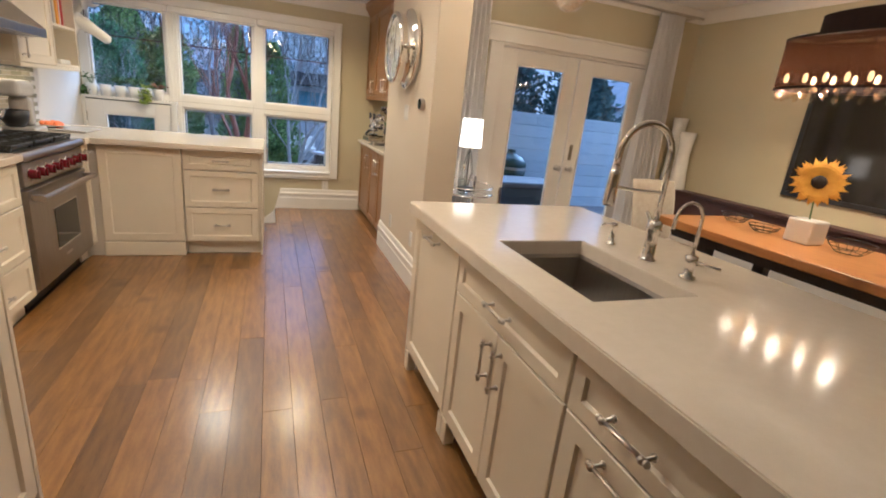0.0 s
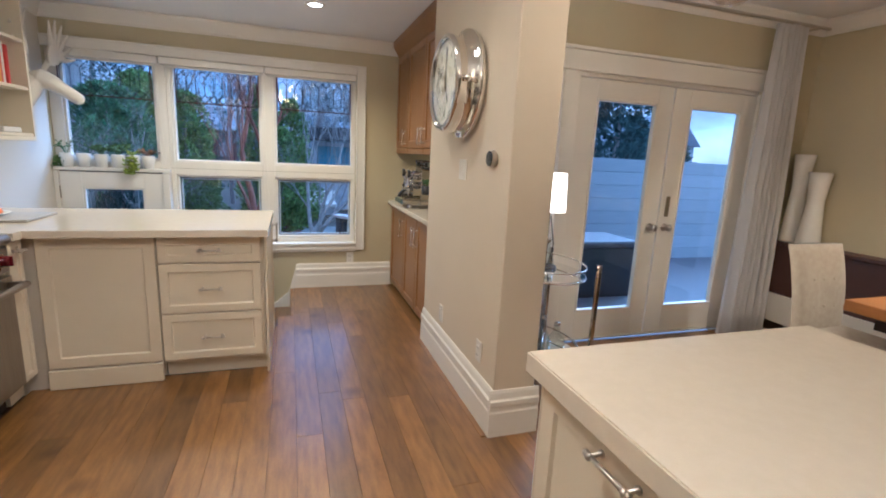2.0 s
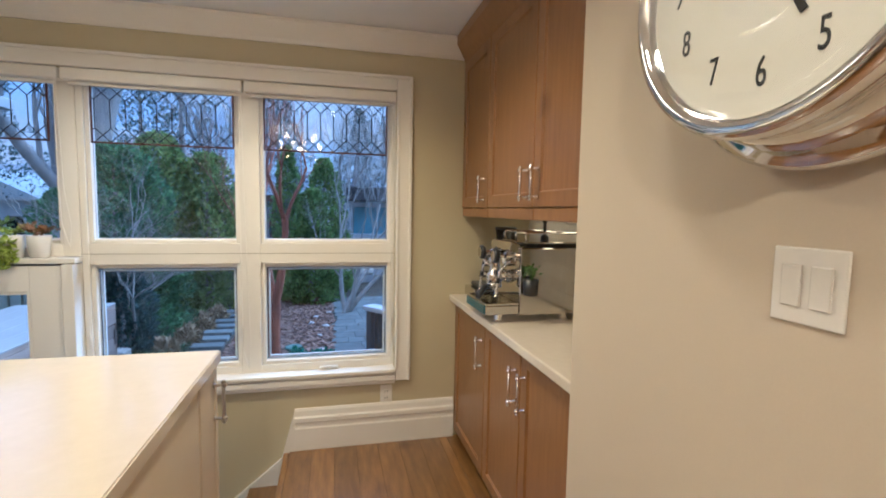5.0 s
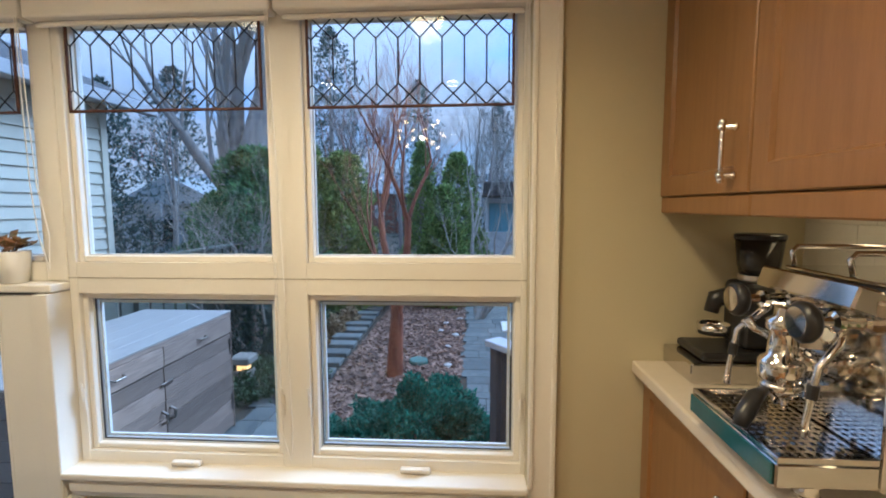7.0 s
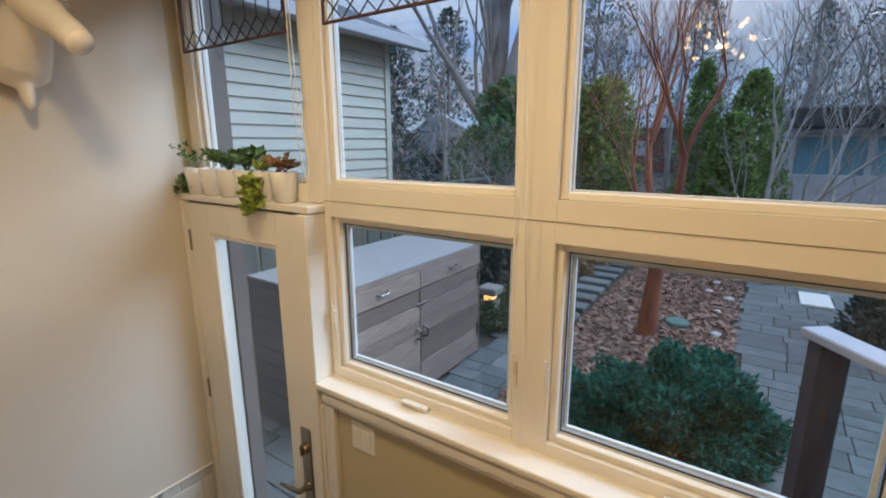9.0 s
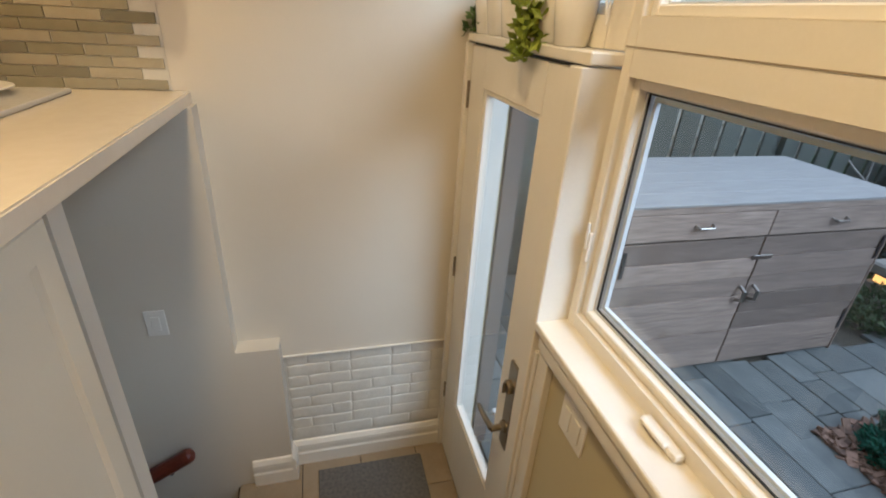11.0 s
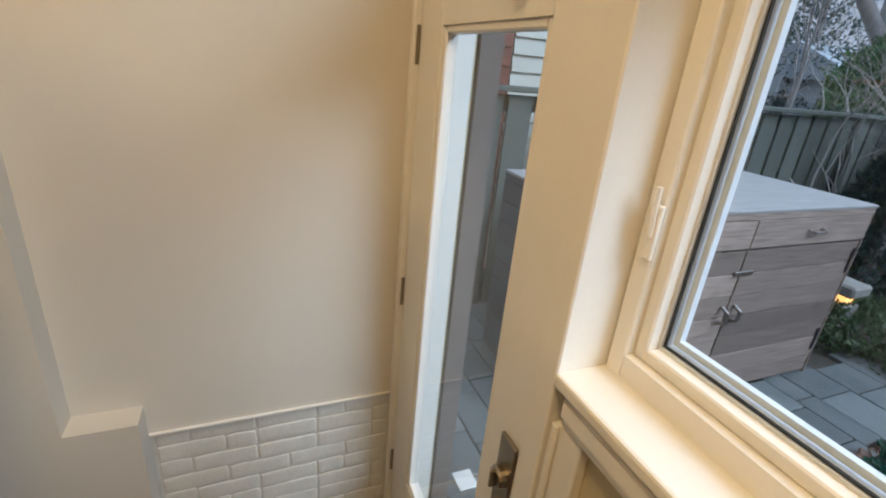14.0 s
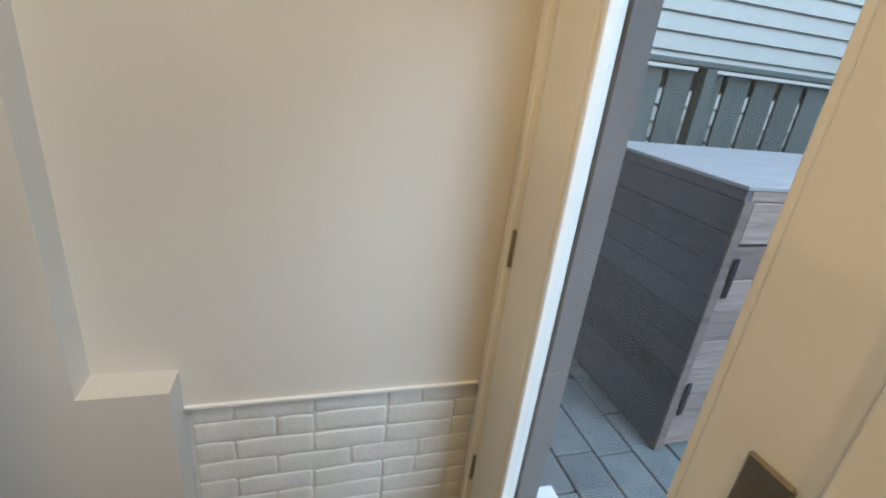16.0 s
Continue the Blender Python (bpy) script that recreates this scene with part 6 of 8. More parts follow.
def bare_tree(x, y, z, stems, material, label, seed, depth=4, name="bare_tree", **kw):
    """stems: (way, length, radius) of each limb from the foot."""
    th = thing(name, (x, y, z), label, "tree")
    r = random.Random(seed)
    for start, way, ln, rad in stems:
        vs, fs = [], []
        grow(vs, fs, r, Vector(start), Vector(way).normalized(), ln, rad, depth, **kw)
        mesh_of("limb", vs, fs, material, th, smooth=True)
    return th


# weathered storage chest
cx0, cx1, cy0, cy1, cz1 = CHEST
chest = thing("storage_chest", ((cx0 + cx1) / 2, (cy0 + cy1) / 2, GZ), "large weathered grey wood storage chest with two doors", "storage chest")
# core coloured near black, painting the shade seen between the boards
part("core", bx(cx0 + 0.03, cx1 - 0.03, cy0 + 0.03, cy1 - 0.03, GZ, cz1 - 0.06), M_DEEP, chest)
ZD = cz1 - 0.24
nb = 7
for k in range(nb):
    za = GZ + 0.02 + (ZD - GZ - 0.03) * k / nb
    zb = GZ + 0.02 + (ZD - GZ - 0.03) * (k + 1) / nb - 0.004
    ym = (cy0 + cy1) / 2
    for ya, yb in ((cy0 + 0.03, ym - 0.006), (ym + 0.006, cy1 - 0.012)):
        part("board", bx(cx1 - 0.03, cx1 - 0.004 + 0.003 * (k % 2), ya, yb, za, zb, 0.003), M_WEATHER, chest)
n2 = 9
for k in range(n2):
    za = GZ + 0.01 + (cz1 - 0.07 - GZ) * k / n2
    zb = GZ + 0.01 + (cz1 - 0.07 - GZ) * (k + 1) / n2 - 0.004
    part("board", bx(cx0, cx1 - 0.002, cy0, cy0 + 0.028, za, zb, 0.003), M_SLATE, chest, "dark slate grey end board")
part("lid_rim", bx(cx1 - 0.03, cx1 + 0.003, cy0 + 0.03, cy1, cz1 - 0.06, cz1 - 0.019, 0.002), M_WEATHER, chest)
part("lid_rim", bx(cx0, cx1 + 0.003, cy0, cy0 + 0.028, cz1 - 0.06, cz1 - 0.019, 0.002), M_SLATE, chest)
part("corner_board", bx(cx1 - 0.006, cx1 + 0.006, cy0 + 0.002, cy0 + 0.05, GZ, cz1 - 0.06, 0.003), M_WEATHER, chest)
part("corner_board", bx(cx1 - 0.03, cx1 + 0.004, cy1 - 0.011, cy1, GZ, cz1 - 0.06, 0.002), M_WEATHER, chest)
for ya, yb in ((cy0 + 0.052, (cy0 + cy1) / 2 - 0.004), ((cy0 + cy1) / 2 + 0.004, cy1 - 0.013)):
    d = part("drawer_front", bx(cx1 - 0.03, cx1 + 0.004, ya, yb, ZD + 0.002, cz1 - 0.064, 0.004), M_WEATHER, chest)
    yc = (ya + yb) / 2
    part("cup_handle", tube(bmesh.new(), [(cx1 + 0.004, yc - 0.06, ZD + 0.1), (cx1 + 0.035, yc - 0.05, ZD + 0.09), (cx1 + 0.035, yc + 0.05, ZD + 0.09), (cx1 + 0.004, yc + 0.06, ZD + 0.1)], 0.01, 8), M_STEEL, d, "steel pull handle")
for k in range(5):
    w = (cx1 - cx0 + 0.014) / 5
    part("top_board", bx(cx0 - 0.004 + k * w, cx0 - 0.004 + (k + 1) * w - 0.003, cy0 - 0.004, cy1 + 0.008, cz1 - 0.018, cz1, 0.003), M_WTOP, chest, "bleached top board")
for s in (-1, 1):
    yk = (cy0 + cy1) / 2 + s * 0.055
    part("door_handle", tube(bmesh.new(), [(cx1 - 0.002, yk, ZD - 0.38), (cx1 + 0.045, yk, ZD - 0.40), (cx1 + 0.045, yk, ZD - 0.47), (cx1 - 0.002, yk, ZD - 0.49)], 0.013, 8), M_STEEL, chest, "steel D handle")
part("latch", bx(cx1, cx1 + 0.012, (cy0 + cy1) / 2 - 0.06, (cy0 + cy1) / 2 + 0.1, ZD - 0.17, ZD - 0.14, 0.003), M_STEEL, chest, "steel latch")
for z in (GZ + 0.3, ZD - 0.15):
    for y in (cy0 + 0.075, cy1 - 0.04):
        part("strap_hinge", bx(cx1 + 0.002, cx1 + 0.008, y - 0.012, y + 0.012, z - 0.09, z + 0.09), M_PLASTIC, chest, "black hinge")

# side fence and the neighbour's house
fence = thing("garden_fence", (-3.0, 10.5, GZ), "olive grey board fence with slotted gaps and a cap rail", "fence")
part("cap_rail", bx(-3.06, -2.92, 7.0, 15.5, 0.745, 0.785, 0.006), M_FENCE, fence)
part("rail", bx(-3.055, -3.035, 7.0, 15.5, 0.60, 0.72), M_FENCE, fence)
part("rail", bx(-3.055, -3.035, 7.0, 15.5, -0.85, -0.72), M_FENCE, fence)
fb = bx(-0.012, 0.012, -0.105, 0.105, 0, 1.74, 0.003)
me = bpy.data.meshes.new("board")
fb.to_mesh(me)
fb.free()
me.materials.append(M_FENCE)
for k in range(33):
    ob = new("board", me)
    ob.parent = fence
    ob.location = (-0.0, 7.15 + k * 0.256 - 10.5, 0.0)
for k in range(5):
    part("post", bx(-3.02, -2.93, 7.6 + k * 1.75, 7.69 + k * 1.75, GZ, 0.744, 0.004), M_FENCE, fence)

hs = thing("neighbour_house", (-6.0, 10.0, GZ), "neighbouring house with cream lap siding and a red brick end", "house")
HX = -3.62
part("wall_core", bx(-9.5, HX - 0.03, 4.0, 11.55, GZ, 2.75), M_SIDING, hs)
for k in range(24):
    z = GZ + 0.5 + k * 0.14
    bm = bmesh.new()
    pr = [(HX - 0.03, z), (HX + 0.012, z), (HX - 0.012, z + 0.139), (HX - 0.03, z + 0.139)]
    vs = [[bm.verts.new((x, y, zz)) for x, zz in pr] for y in (8.92, 11.5)]
    for j in range(4):
        bm.faces.new((vs[0][j], vs[0][(j + 1) % 4], vs[1][(j + 1) % 4], vs[1][j]))
    bm.faces.new(vs[0][::-1])
    bm.faces.new(vs[1])
    bmesh.ops.recalc_face_normals(bm, faces=bm.faces)
    if z + 0.139 < 2.76:
        part("siding_board", bm, M_SIDING, hs)
part("corner_trim", bx(HX - 0.05, HX + 0.025, 11.5, 11.6, GZ, 2.75), M_SIDING, hs)
bk_ = part("brick_wall", bx(HX - 0.035, HX + 0.01, 4.0, 8.90, GZ, 2.75), M_REDBR, hs)
rb = bx(-0.012, 0.012, -0.108, 0.108, -0.031, 0.031, 0.003)
me = bpy.data.meshes.new("brick")
rb.to_mesh(me)
rb.free()
me.materials.append(mat("red_facing_brick", (0.26, 0.10, 0.07), (0.19, 0.075, 0.055), 15, 0.85, bump=0.003, rnd=0.3))
for i in range(28):
    for j in range(7):
        ob = new("brick", me)
        ob.parent = bk_
        ob.location = Vector((HX + 0.014, 8.78 - j * 0.232 - (i % 2) * 0.116, GZ + 0.6 + i * 0.076)) - ORIGIN[hs.name]
rf = bmesh.new()
for v in ((HX + 0.35, 3.5, 2.70), (HX + 0.35, 12.0, 2.70), (-8.5, 12.0, 5.0), (-8.5, 3.5, 5.0)):
    rf.verts.new(v)
rf.verts.ensure_lookup_table()
rf.faces.new(rf.verts)
ext = bmesh.ops.extrude_face_region(rf, geom=rf.faces[:])["geom"]
bmesh.ops.translate(rf, vec=(0, 0, 0.12), verts=[g for g in ext if isinstance(g, bmesh.types.BMVert)])
bmesh.ops.recalc_face_normals(rf, faces=rf.faces)
roof = part("roof", rf, M_ROOF, hs, "grey shingle roof")
part("gutter", bx(HX + 0.33, HX + 0.46, 3.5, 12.0, 2.66, 2.80, 0.01), M_CAP, hs, "white gutter")
part("soffit", bx(HX - 0.02, HX + 0.33, 3.5, 11.6, 2.74, 2.77), M_CAP, hs)
multi("house_return_wall", [(-1.62, -1.155, 7.425, 7.50, GZ, 2.6)], M_DRAB, "grey brown stucco return beside the back door")
multi("house_plinth", [(-0.32, 2.42, 7.425, 7.46, GZ, 0.33)], M_DRAB, "stucco under the window")

# garden planting
vs, fs = leaves(18000, dome_shape(0.78, 0.72, 0.62, 0.22, 2), 0.062, 5)
ps = thing("dwarf_pine_shrub", (0.62, 10.15, GZ), "low dense blue-green dwarf pine in the bed", "shrub")
mesh_of("foliage", vs, fs, M_PINE, ps, "needled sprays")
vs, fs = leaves(8000, dome_shape(0.55, 0.45, 0.42, 0.22, 4), 0.06, 6)
ps = thing("dwarf_pine_shrub", (-0.25, 9.95, GZ), "small blue-green dwarf pine beside the paving", "shrub")
mesh_of("foliage", vs, fs, M_PINE, ps, "needled sprays")
ps.scale = (0.8, 0.8, 0.8)
conifer(-2.95, 16.7, 1.0, 4.1, 9000, 0.12, M_CEDAR, "broad green cedar along the garden side", 19, power=0.35, lump=0.3)
conifer(-1.95, 16.8, 0.85, 3.7, 10000, 0.11, M_CEDAR, "rounded green cedar by the garden steps", 11, power=0.35, lump=0.35)
conifer(-3.05, 14.6, 1.3, 3.55, 17000, 0.11, M_YEW, "broad green yew behind the chest", 12, power=0.42, lump=0.45, name="yew_tree")
conifer(-4.6, 15.8, 0.95, 2.7, 7000, 0.12, M_YEW, "lower green yew along the fence", 13, power=0.6, lump=0.5, name="yew_tree")
conifer(-0.35, 19.6, 0.6, 4.3, 5000, 0.12, M_CEDAR, "slim green cedar behind the bare trees", 18, power=0.5, lump=0.3)
conifer(0.75, 19.0, 0.95, 3.9, 6000, 0.13, M_CEDAR, "green cedar behind the bare trees", 14, power=0.5, lump=0.35)
conifer(0.45, 17.2, 0.75, 2.9, 6000, 0.13, M_CEDAR, "small green cedar by the path", 15, power=0.5, lump=0.3)
conifer(-2.35, 12.9, 0.55, 1.7, 5000, 0.08, M_SPRUCE, "dark clipped yew beside the chest", 16, power=0.4)
conifer(2.6, 13.2, 0.6, 1.25, 5000, 0.08, M_SPRUCE, "dark evergreen shrub beside the path", 17, power=0.4)
for k, (x, y, h) in enumerate(((-13.8, 24, 8.2), (-6.2, 30, 12.5), (-13.5, 28.2, 10), (-11.5, 40, 15), (6.5, 27, 11.5), (9.5, 34, 13), (-3.0, 42, 13), (3.2, 46, 12))):
    conifer(x, y, h * 0.24, h * 0.92, 5200, 0.2, M_SPRUCE, "tall dark spruce far behind the gardens", 30 + k, lump=0.75, power=0.65, name="spruce_tree")
for k, (x, y, h) in enumerate(((8.5, 12.5, 5.2), (7.0, 13.5, 4.6), (10.3, 14.0, 3.7), (5.0, 15.0, 3.6), (13.2, 15.5, 3.6))):
    conifer(x, y, h * 0.28, h, 4500, 0.2, M_SPRUCE, "dark conifer beyond the pale fence", 50 + k, lump=0.4, power=0.7)
conifer(6.2, 23.5, 3.4, 8.0, 9000, 0.11, M_SPRUCE, "large dark pine overhanging the far garden", 91, lump=0.6, power=0.5, z0=2.6, name="pine_tree")
part("lower_trunk", tube(bmesh.new(), [(5.8, 23.5, GZ - 0.03), (5.8, 23.5, 3.0)], [0.26, 0.22], 10), M_GBARK, bpy.data.objects["pine_tree"])
r9 = random.Random(77)
for k in range(20):
    x, y = r9.uniform(-14, 9), r9.uniform(22, 40)
    bare_tree(x, y, GZ, [((0, 0, -0.05), (r9.gauss(0, 0.06), 0, 1), r9.uniform(2.4, 3.6), r9.uniform(0.09, 0.15))], M_HAZE, "grey bare tree in the neighbouring gardens", 120 + k, depth=4, wander=0.2, spread=0.75)
bare_tree(0.05, 12.2, GZ, [((0, 0, -0.03), (0.03, 0, 1), 0.95, 0.125)], M_BARK, "paperbark maple with a peeling cinnamon trunk", 3, depth=0, name="paperbark_tree", wander=0.03, up=0)
t2 = bpy.data.objects["paperbark_tree"]
r = random.Random(21)
for way, ln, rad in (((-0.19, 0.05, 1), 1.5, 0.066), ((0.24, -0.02, 1), 1.4, 0.072), ((-0.35, 0.3, 1), 1.3, 0.04)):
    vs, fs = [], []
    grow(vs, fs, r, Vector((0.03, 0, 0.86)), Vector(way).normalized(), ln, rad, 4, up=0.3, wander=0.16, fork=2, thin=0.66, spread=0.4)
    mesh_of("limb", vs, fs, M_BARK, t2, smooth=True)
bare_tree(1.25, 15.6, GZ, [((0.04 * k, 0.03 * k, -0.03), w, 1.7, 0.062) for k, w in enumerate(((0.5, 0, 1), (-0.1, 0.1, 1), (0.9, 0.1, 1), (0.2, -0.2, 1)))], M_TWIG, "pale multi-stemmed bare shrub tree", 8, depth=4, wander=0.2, spread=0.5)
bare_tree(-2.3, 13.4, GZ, [((0, 0, -0.03), (-0.2, -0.1, 1), 0.9, 0.035), ((0.05, 0, -0.03), (0.3, -0.2, 1), 0.8, 0.03)], M_TWIG, "bare twiggy shrub before the cedar", 9, depth=4, wander=0.35, spread=0.9)
for k in range(2):
    bare_tree(-3.0 + 0.6 * k, 12.7 + 0.1 * k, GZ, [((0.05 * j, 0, -0.03), (-0.5 + 0.5 * j, -0.25, 1), 1.2, 0.03) for j in range(3)], M_TWIG, "pale bare twiggy shrub before the yew", 90 + k, depth=4, wander=0.4, spread=0.95, up=0.1, thin=0.7)
bare_tree(-6.4, 21.0, GZ, [((0, 0, -0.05), (0.02, 0, 1), 4.5, 0.62), ((-0.5, 0.2, -0.05), (-0.1, 0, 1), 5.0, 0.32), ((0.1, 0, 3.6), (0.15, 0.1, 1), 4.0, 0.5)], M_GBARK, "huge old tree with thick grey trunks", 17, depth=3, wander=0.1, spread=0.45, name="old_tree")
for k, (x, y, s) in enumerate(((-11, 24, 1.0), (-3.5, 27, 1.2), (1.2, 29, 1.1), (4.2, 24, 1.0), (5.8, 31, 1.3), (-8, 36, 1.4), (-16, 30, 1.2), (9.5, 20, 1.1), (5.6, 16.5, 0.9))):
    bare_tree(x, y, GZ, [((0, 0, -0.05), (0.05 * (k % 3 - 1), 0, 1), 2.6 * s, 0.13 * s)], M_GBARK, "bare winter tree beyond the garden", 60 + k, depth=4, wander=0.18, spread=0.6)
pole = solo("utility_pole", tube(bmesh.new(), [(4.05, 20.5, GZ - 0.03), (4.05, 20.5, 8)], [0.17, 0.13], 12), M_TWIG, "grey wooden utility pole", "pole")

# bed: chips, stones, light, valve cover
rr_ = random.Random(2)
vs, fs = [], []
for _ in range(5200):
    x, y = rr_.uniform(-0.8, 1.0), 9.6 + 8.0 * rr_.random() ** 1.4
    c = Vector((x, y, GZ - 0.012 + rr_.random() * 0.03))
    m3 = Euler((rr_.gauss(0, 0.35), rr_.gauss(0, 0.35), rr_.uniform(0, 6.28))).to_matrix()
    w, l_, h = rr_.uniform(0.012, 0.03), rr_.uniform(0.025, 0.07), 0.006
    b = len(vs)
    vs += [c + m3 @ Vector(q) for q in ((-w, -l_, -h), (w, -l_ * 0.8, -h), (w, l_, -h), (-w, l_ * 0.9, -h), (-w * 0.8, -l_, h), (w, -l_, h), (w * 0.9, l_, h), (-w, l_, h))]
    fs += [tuple(b + i for i in f) for f in ((4, 5, 6, 7), (0, 1, 5, 4), (1, 2, 6, 5), (2, 3, 7, 6), (3, 0, 4, 7))]
mesh_of("bark_mulch", vs, fs, M_CHIP, None, "reddish bark mulch covering the garden bed", "stuff")
setting("bed_soil", bx(-0.82, 1.0, 9.5, 17.8, GZ - 0.028, GZ - 0.008), mat("mulch_under_layer", (0.12, 0.07, 0.05), (0.06, 0.035, 0.025), 30, 0.95, bump=0.01), "dark mulch layer of the bed")
for k, (x, y) in enumerate(((0.75, 13.6), (0.85, 14.3), (0.62, 15.2), (0.8, 12.6), (0.55, 14.6), (0.9, 15.6))):
    bm = bmesh.new()
    g = bmesh.ops.create_icosphere(bm, subdivisions=2, radius=0.05 + 0.03 * rr_.random())["verts"]
    for v in g:
        v.co *= 1 + 0.45 * noise.noise(v.co * 22 + Vector((k, 0, 0)))
        v.co.z *= 0.5
    bm.transform(Matrix.Translation((x, y, GZ + 0.01)))
    solo("white_stone", bm, M_PEBBLE, "white stone lying on the bark mulch", "stone", "white stones in the bed", smooth=True)
solo("valve_cover", lathe(bmesh.new(), [(0.15, 0), (0.15, 0.05), (0.135, 0.07), (0, 0.075)], 24, pose(0.33, 12.75, GZ - 0.01)), mat("green_plastic_lid", (0.09, 0.16, 0.13), None, 12, 0.5), "round green plastic valve cover in the bed", "valve cover")
M_GSTONE = mat("warm_grey_cast_stone", (0.30, 0.28, 0.25), (0.22, 0.205, 0.18), 12, 0.85, bump=0.003)
gl = thing("garden_light", (-1.98, 11.78, GZ), "square stone garden light with a warm glow", "garden light")
part("post", bx(-2.09, -1.87, 11.67, 11.89, GZ - 0.02, GZ + 0.20, 0.01), M_GSTONE, gl)
part("cap", bx(-2.12, -1.84, 11.64, 11.92, GZ + 0.29, GZ + 0.40, 0.02), M_GSTONE, gl)
part("lamp", bx(-2.05, -1.91, 11.71, 11.85, GZ + 0.201, GZ + 0.289), mat("soft_garden_lamp", (0.9, 0.7, 0.4), None, 5, 0.4, emit=((1.0, 0.5, 0.14), 0.9)), gl, "glowing lamp")
vs, fs = leaves(3500, dome_shape(0.75, 0.9, 0.18, 0.3, 9), 0.07, 14)
gc = thing("ground_cover", (-1.7, 11.9, GZ), "low leafy ground cover round the garden light", "plants", kind="stuff")
mesh_of("foliage", vs, fs, M_COVER, gc, "small leaves", "stuff")
for k in range(12):
    y = 11.6 + k * 0.47
    solo("stepping_slab", bx(-1.36 - 0.012 * k, -0.84 - 0.012 * k, y, y + 0.27, GZ - 0.03, GZ + 0.05, 0.012), M_SLAB, "grey stone stepping slab beside the bed", "stepping stone", "garden stepping slabs")
for k in range(4):
    vs, fs = leaves(500, dome_shape(0.16, 0.16, 0.26, 0.2, k), 0.12, 70 + k)
    g = thing("grass_tuft", (-1.6 + 0.05 * k, 12.6 + k * 0.9, GZ), "dry straw coloured grass tuft", "grass", "dry grass tufts")
    mesh_of("blades", vs, fs, mat("dry_grass", (0.30, 0.22, 0.12), (0.2, 0.14, 0.08), 10, 0.8, rnd=0.3, island=True), g, "thin blades")

# deck rail
dk = thing("deck_railing", (1.4, 8.4, GZ), "slate grey deck railing with glass infill and a pale cap", "railing")
m = Matrix.Translation((1.333, 8.612, 0)) @ pose(0, 0, 0, 0, 0, -52)
part("post", box(bmesh.new(), -0.035, 0.035, -0.035, 0.035, GZ - 0.02, 0.53, 0.004, m=m), M_POST, dk)
part("cap_rail", box(bmesh.new(), -0.055, 1.9, -0.065, 0.065, 0.531, 0.572, 0.006, m=m), M_CAP, dk, "pale grey cap")
part("bottom_rail", box(bmesh.new(), 0.06, 1.9, -0.025, 0.025, -0.72, -0.66, m=m), M_POST, dk)
part("inner_post", box(bmesh.new(), 0.07, 0.11, -0.03, 0.03, -0.658, 0.53, m=m), M_DEEP, dk)
g = part("glass_panel", box(bmesh.new(), 0.115, 1.9, -0.004, 0.004, -0.655, 0.50, m=m), M_CLEAR, dk, "clear glass panel")
solo("patio_table", bx(1.75, 2.15, 14.6, 15.3, GZ + 0.45, GZ + 0.49, 0.01), M_CERAMIC, "white round-edged low patio table", "table")
bpy.data.objects["patio_table"].location.z -= 0.45

# far garden: stone wall, teal screen, dark pergola roof, pale house
sh = thing("garden_pavilion", (3.4, 22.3, GZ), "dark roofed pavilion with teal boards over a stone wall", "pavilion")
part("stone_wall", bx(1.6, 6.5, 22.0, 22.4, GZ - 0.02, 0.52, 0.02), M_STONE, sh)
for k in range(20):
    part("screen_board", bx(1.75 + k * 0.205, 1.945 + k * 0.205, 22.1, 22.14, 0.52, 1.5), M_BLUE, sh)
for x in (1.6, 3.2, 4.8, 6.0):
    part("post", bx(x, x + 0.12, 22.02, 22.14, 0.52, 1.72), M_STONE, sh)
part("beam", bx(1.4, 6.4, 21.95, 22.2, 1.52, 1.66), M_CAP, sh)
part("roof", bx(1.5, 3.6, 21.5, 23.5, 1.72, 2.25, 0.05), M_DEEP, sh, "dark flat roof")
sofa = thing("outdoor_sofa", (1.75, 20.6, GZ), "white cushioned outdoor sofa before the stone wall", "sofa")
part("base", bx(1.25, 2.35, 20.2, 21.0, GZ - 0.02, GZ + 0.28, 0.02), M_STONE, sofa)
for x in (1.27, 1.815):
    part("seat_cushion", bx(x, x + 0.525, 20.18, 20.8, GZ + 0.282, GZ + 0.46, 0.05, 3), M_CERAMIC, sofa)
    part("back_cushion", bx(x, x + 0.525, 20.8, 21.0, GZ + 0.30, GZ + 0.85, 0.05, 3), M_CERAMIC, sofa)
far = thing("far_house", (-12.5, 28, GZ), "pale blue house with a low gable far off", "house")
part("wall", bx(-15.5, -10.8, 27, 31, GZ - 0.02, 1.6), M_FARH, far)
bm = bmesh.new()
vsx = [bm.verts.new(c) for c in ((-15.9, 26.7, 1.55), (-10.4, 26.7, 1.55), (-13.1, 26.7, 2.9), (-15.9, 31.2, 1.55), (-10.4, 31.2, 1.55), (-13.1, 31.2, 2.9))]
for f in ((0, 1, 2), (5, 4, 3), (0, 2, 5, 3), (1, 4, 5, 2), (0, 3, 4, 1)):
    bm.faces.new([vsx[i] for i in f])
part("roof", bm, M_FARH, far)
w = part("window", bx(-13.6, -12.9, 26.95, 26.99, -0.3, 0.9), M_CAP, far)
part("pane", bx(-13.52, -12.98, 26.93, 26.949, -0.22, 0.82), M_OVEN, w)
part("window", bx(-11.9, -11.3, 26.95, 26.99, 0.0, 0.9), M_OVEN, far)
hp = thing("basketball_hoop", (-12.9, 25.2, GZ), "basketball hoop with a grey backboard", "basketball hoop")
part("pole", bx(-12.95, -12.85, 25.2, 25.3, GZ - 0.02, 1.2), M_PLASTIC, hp)
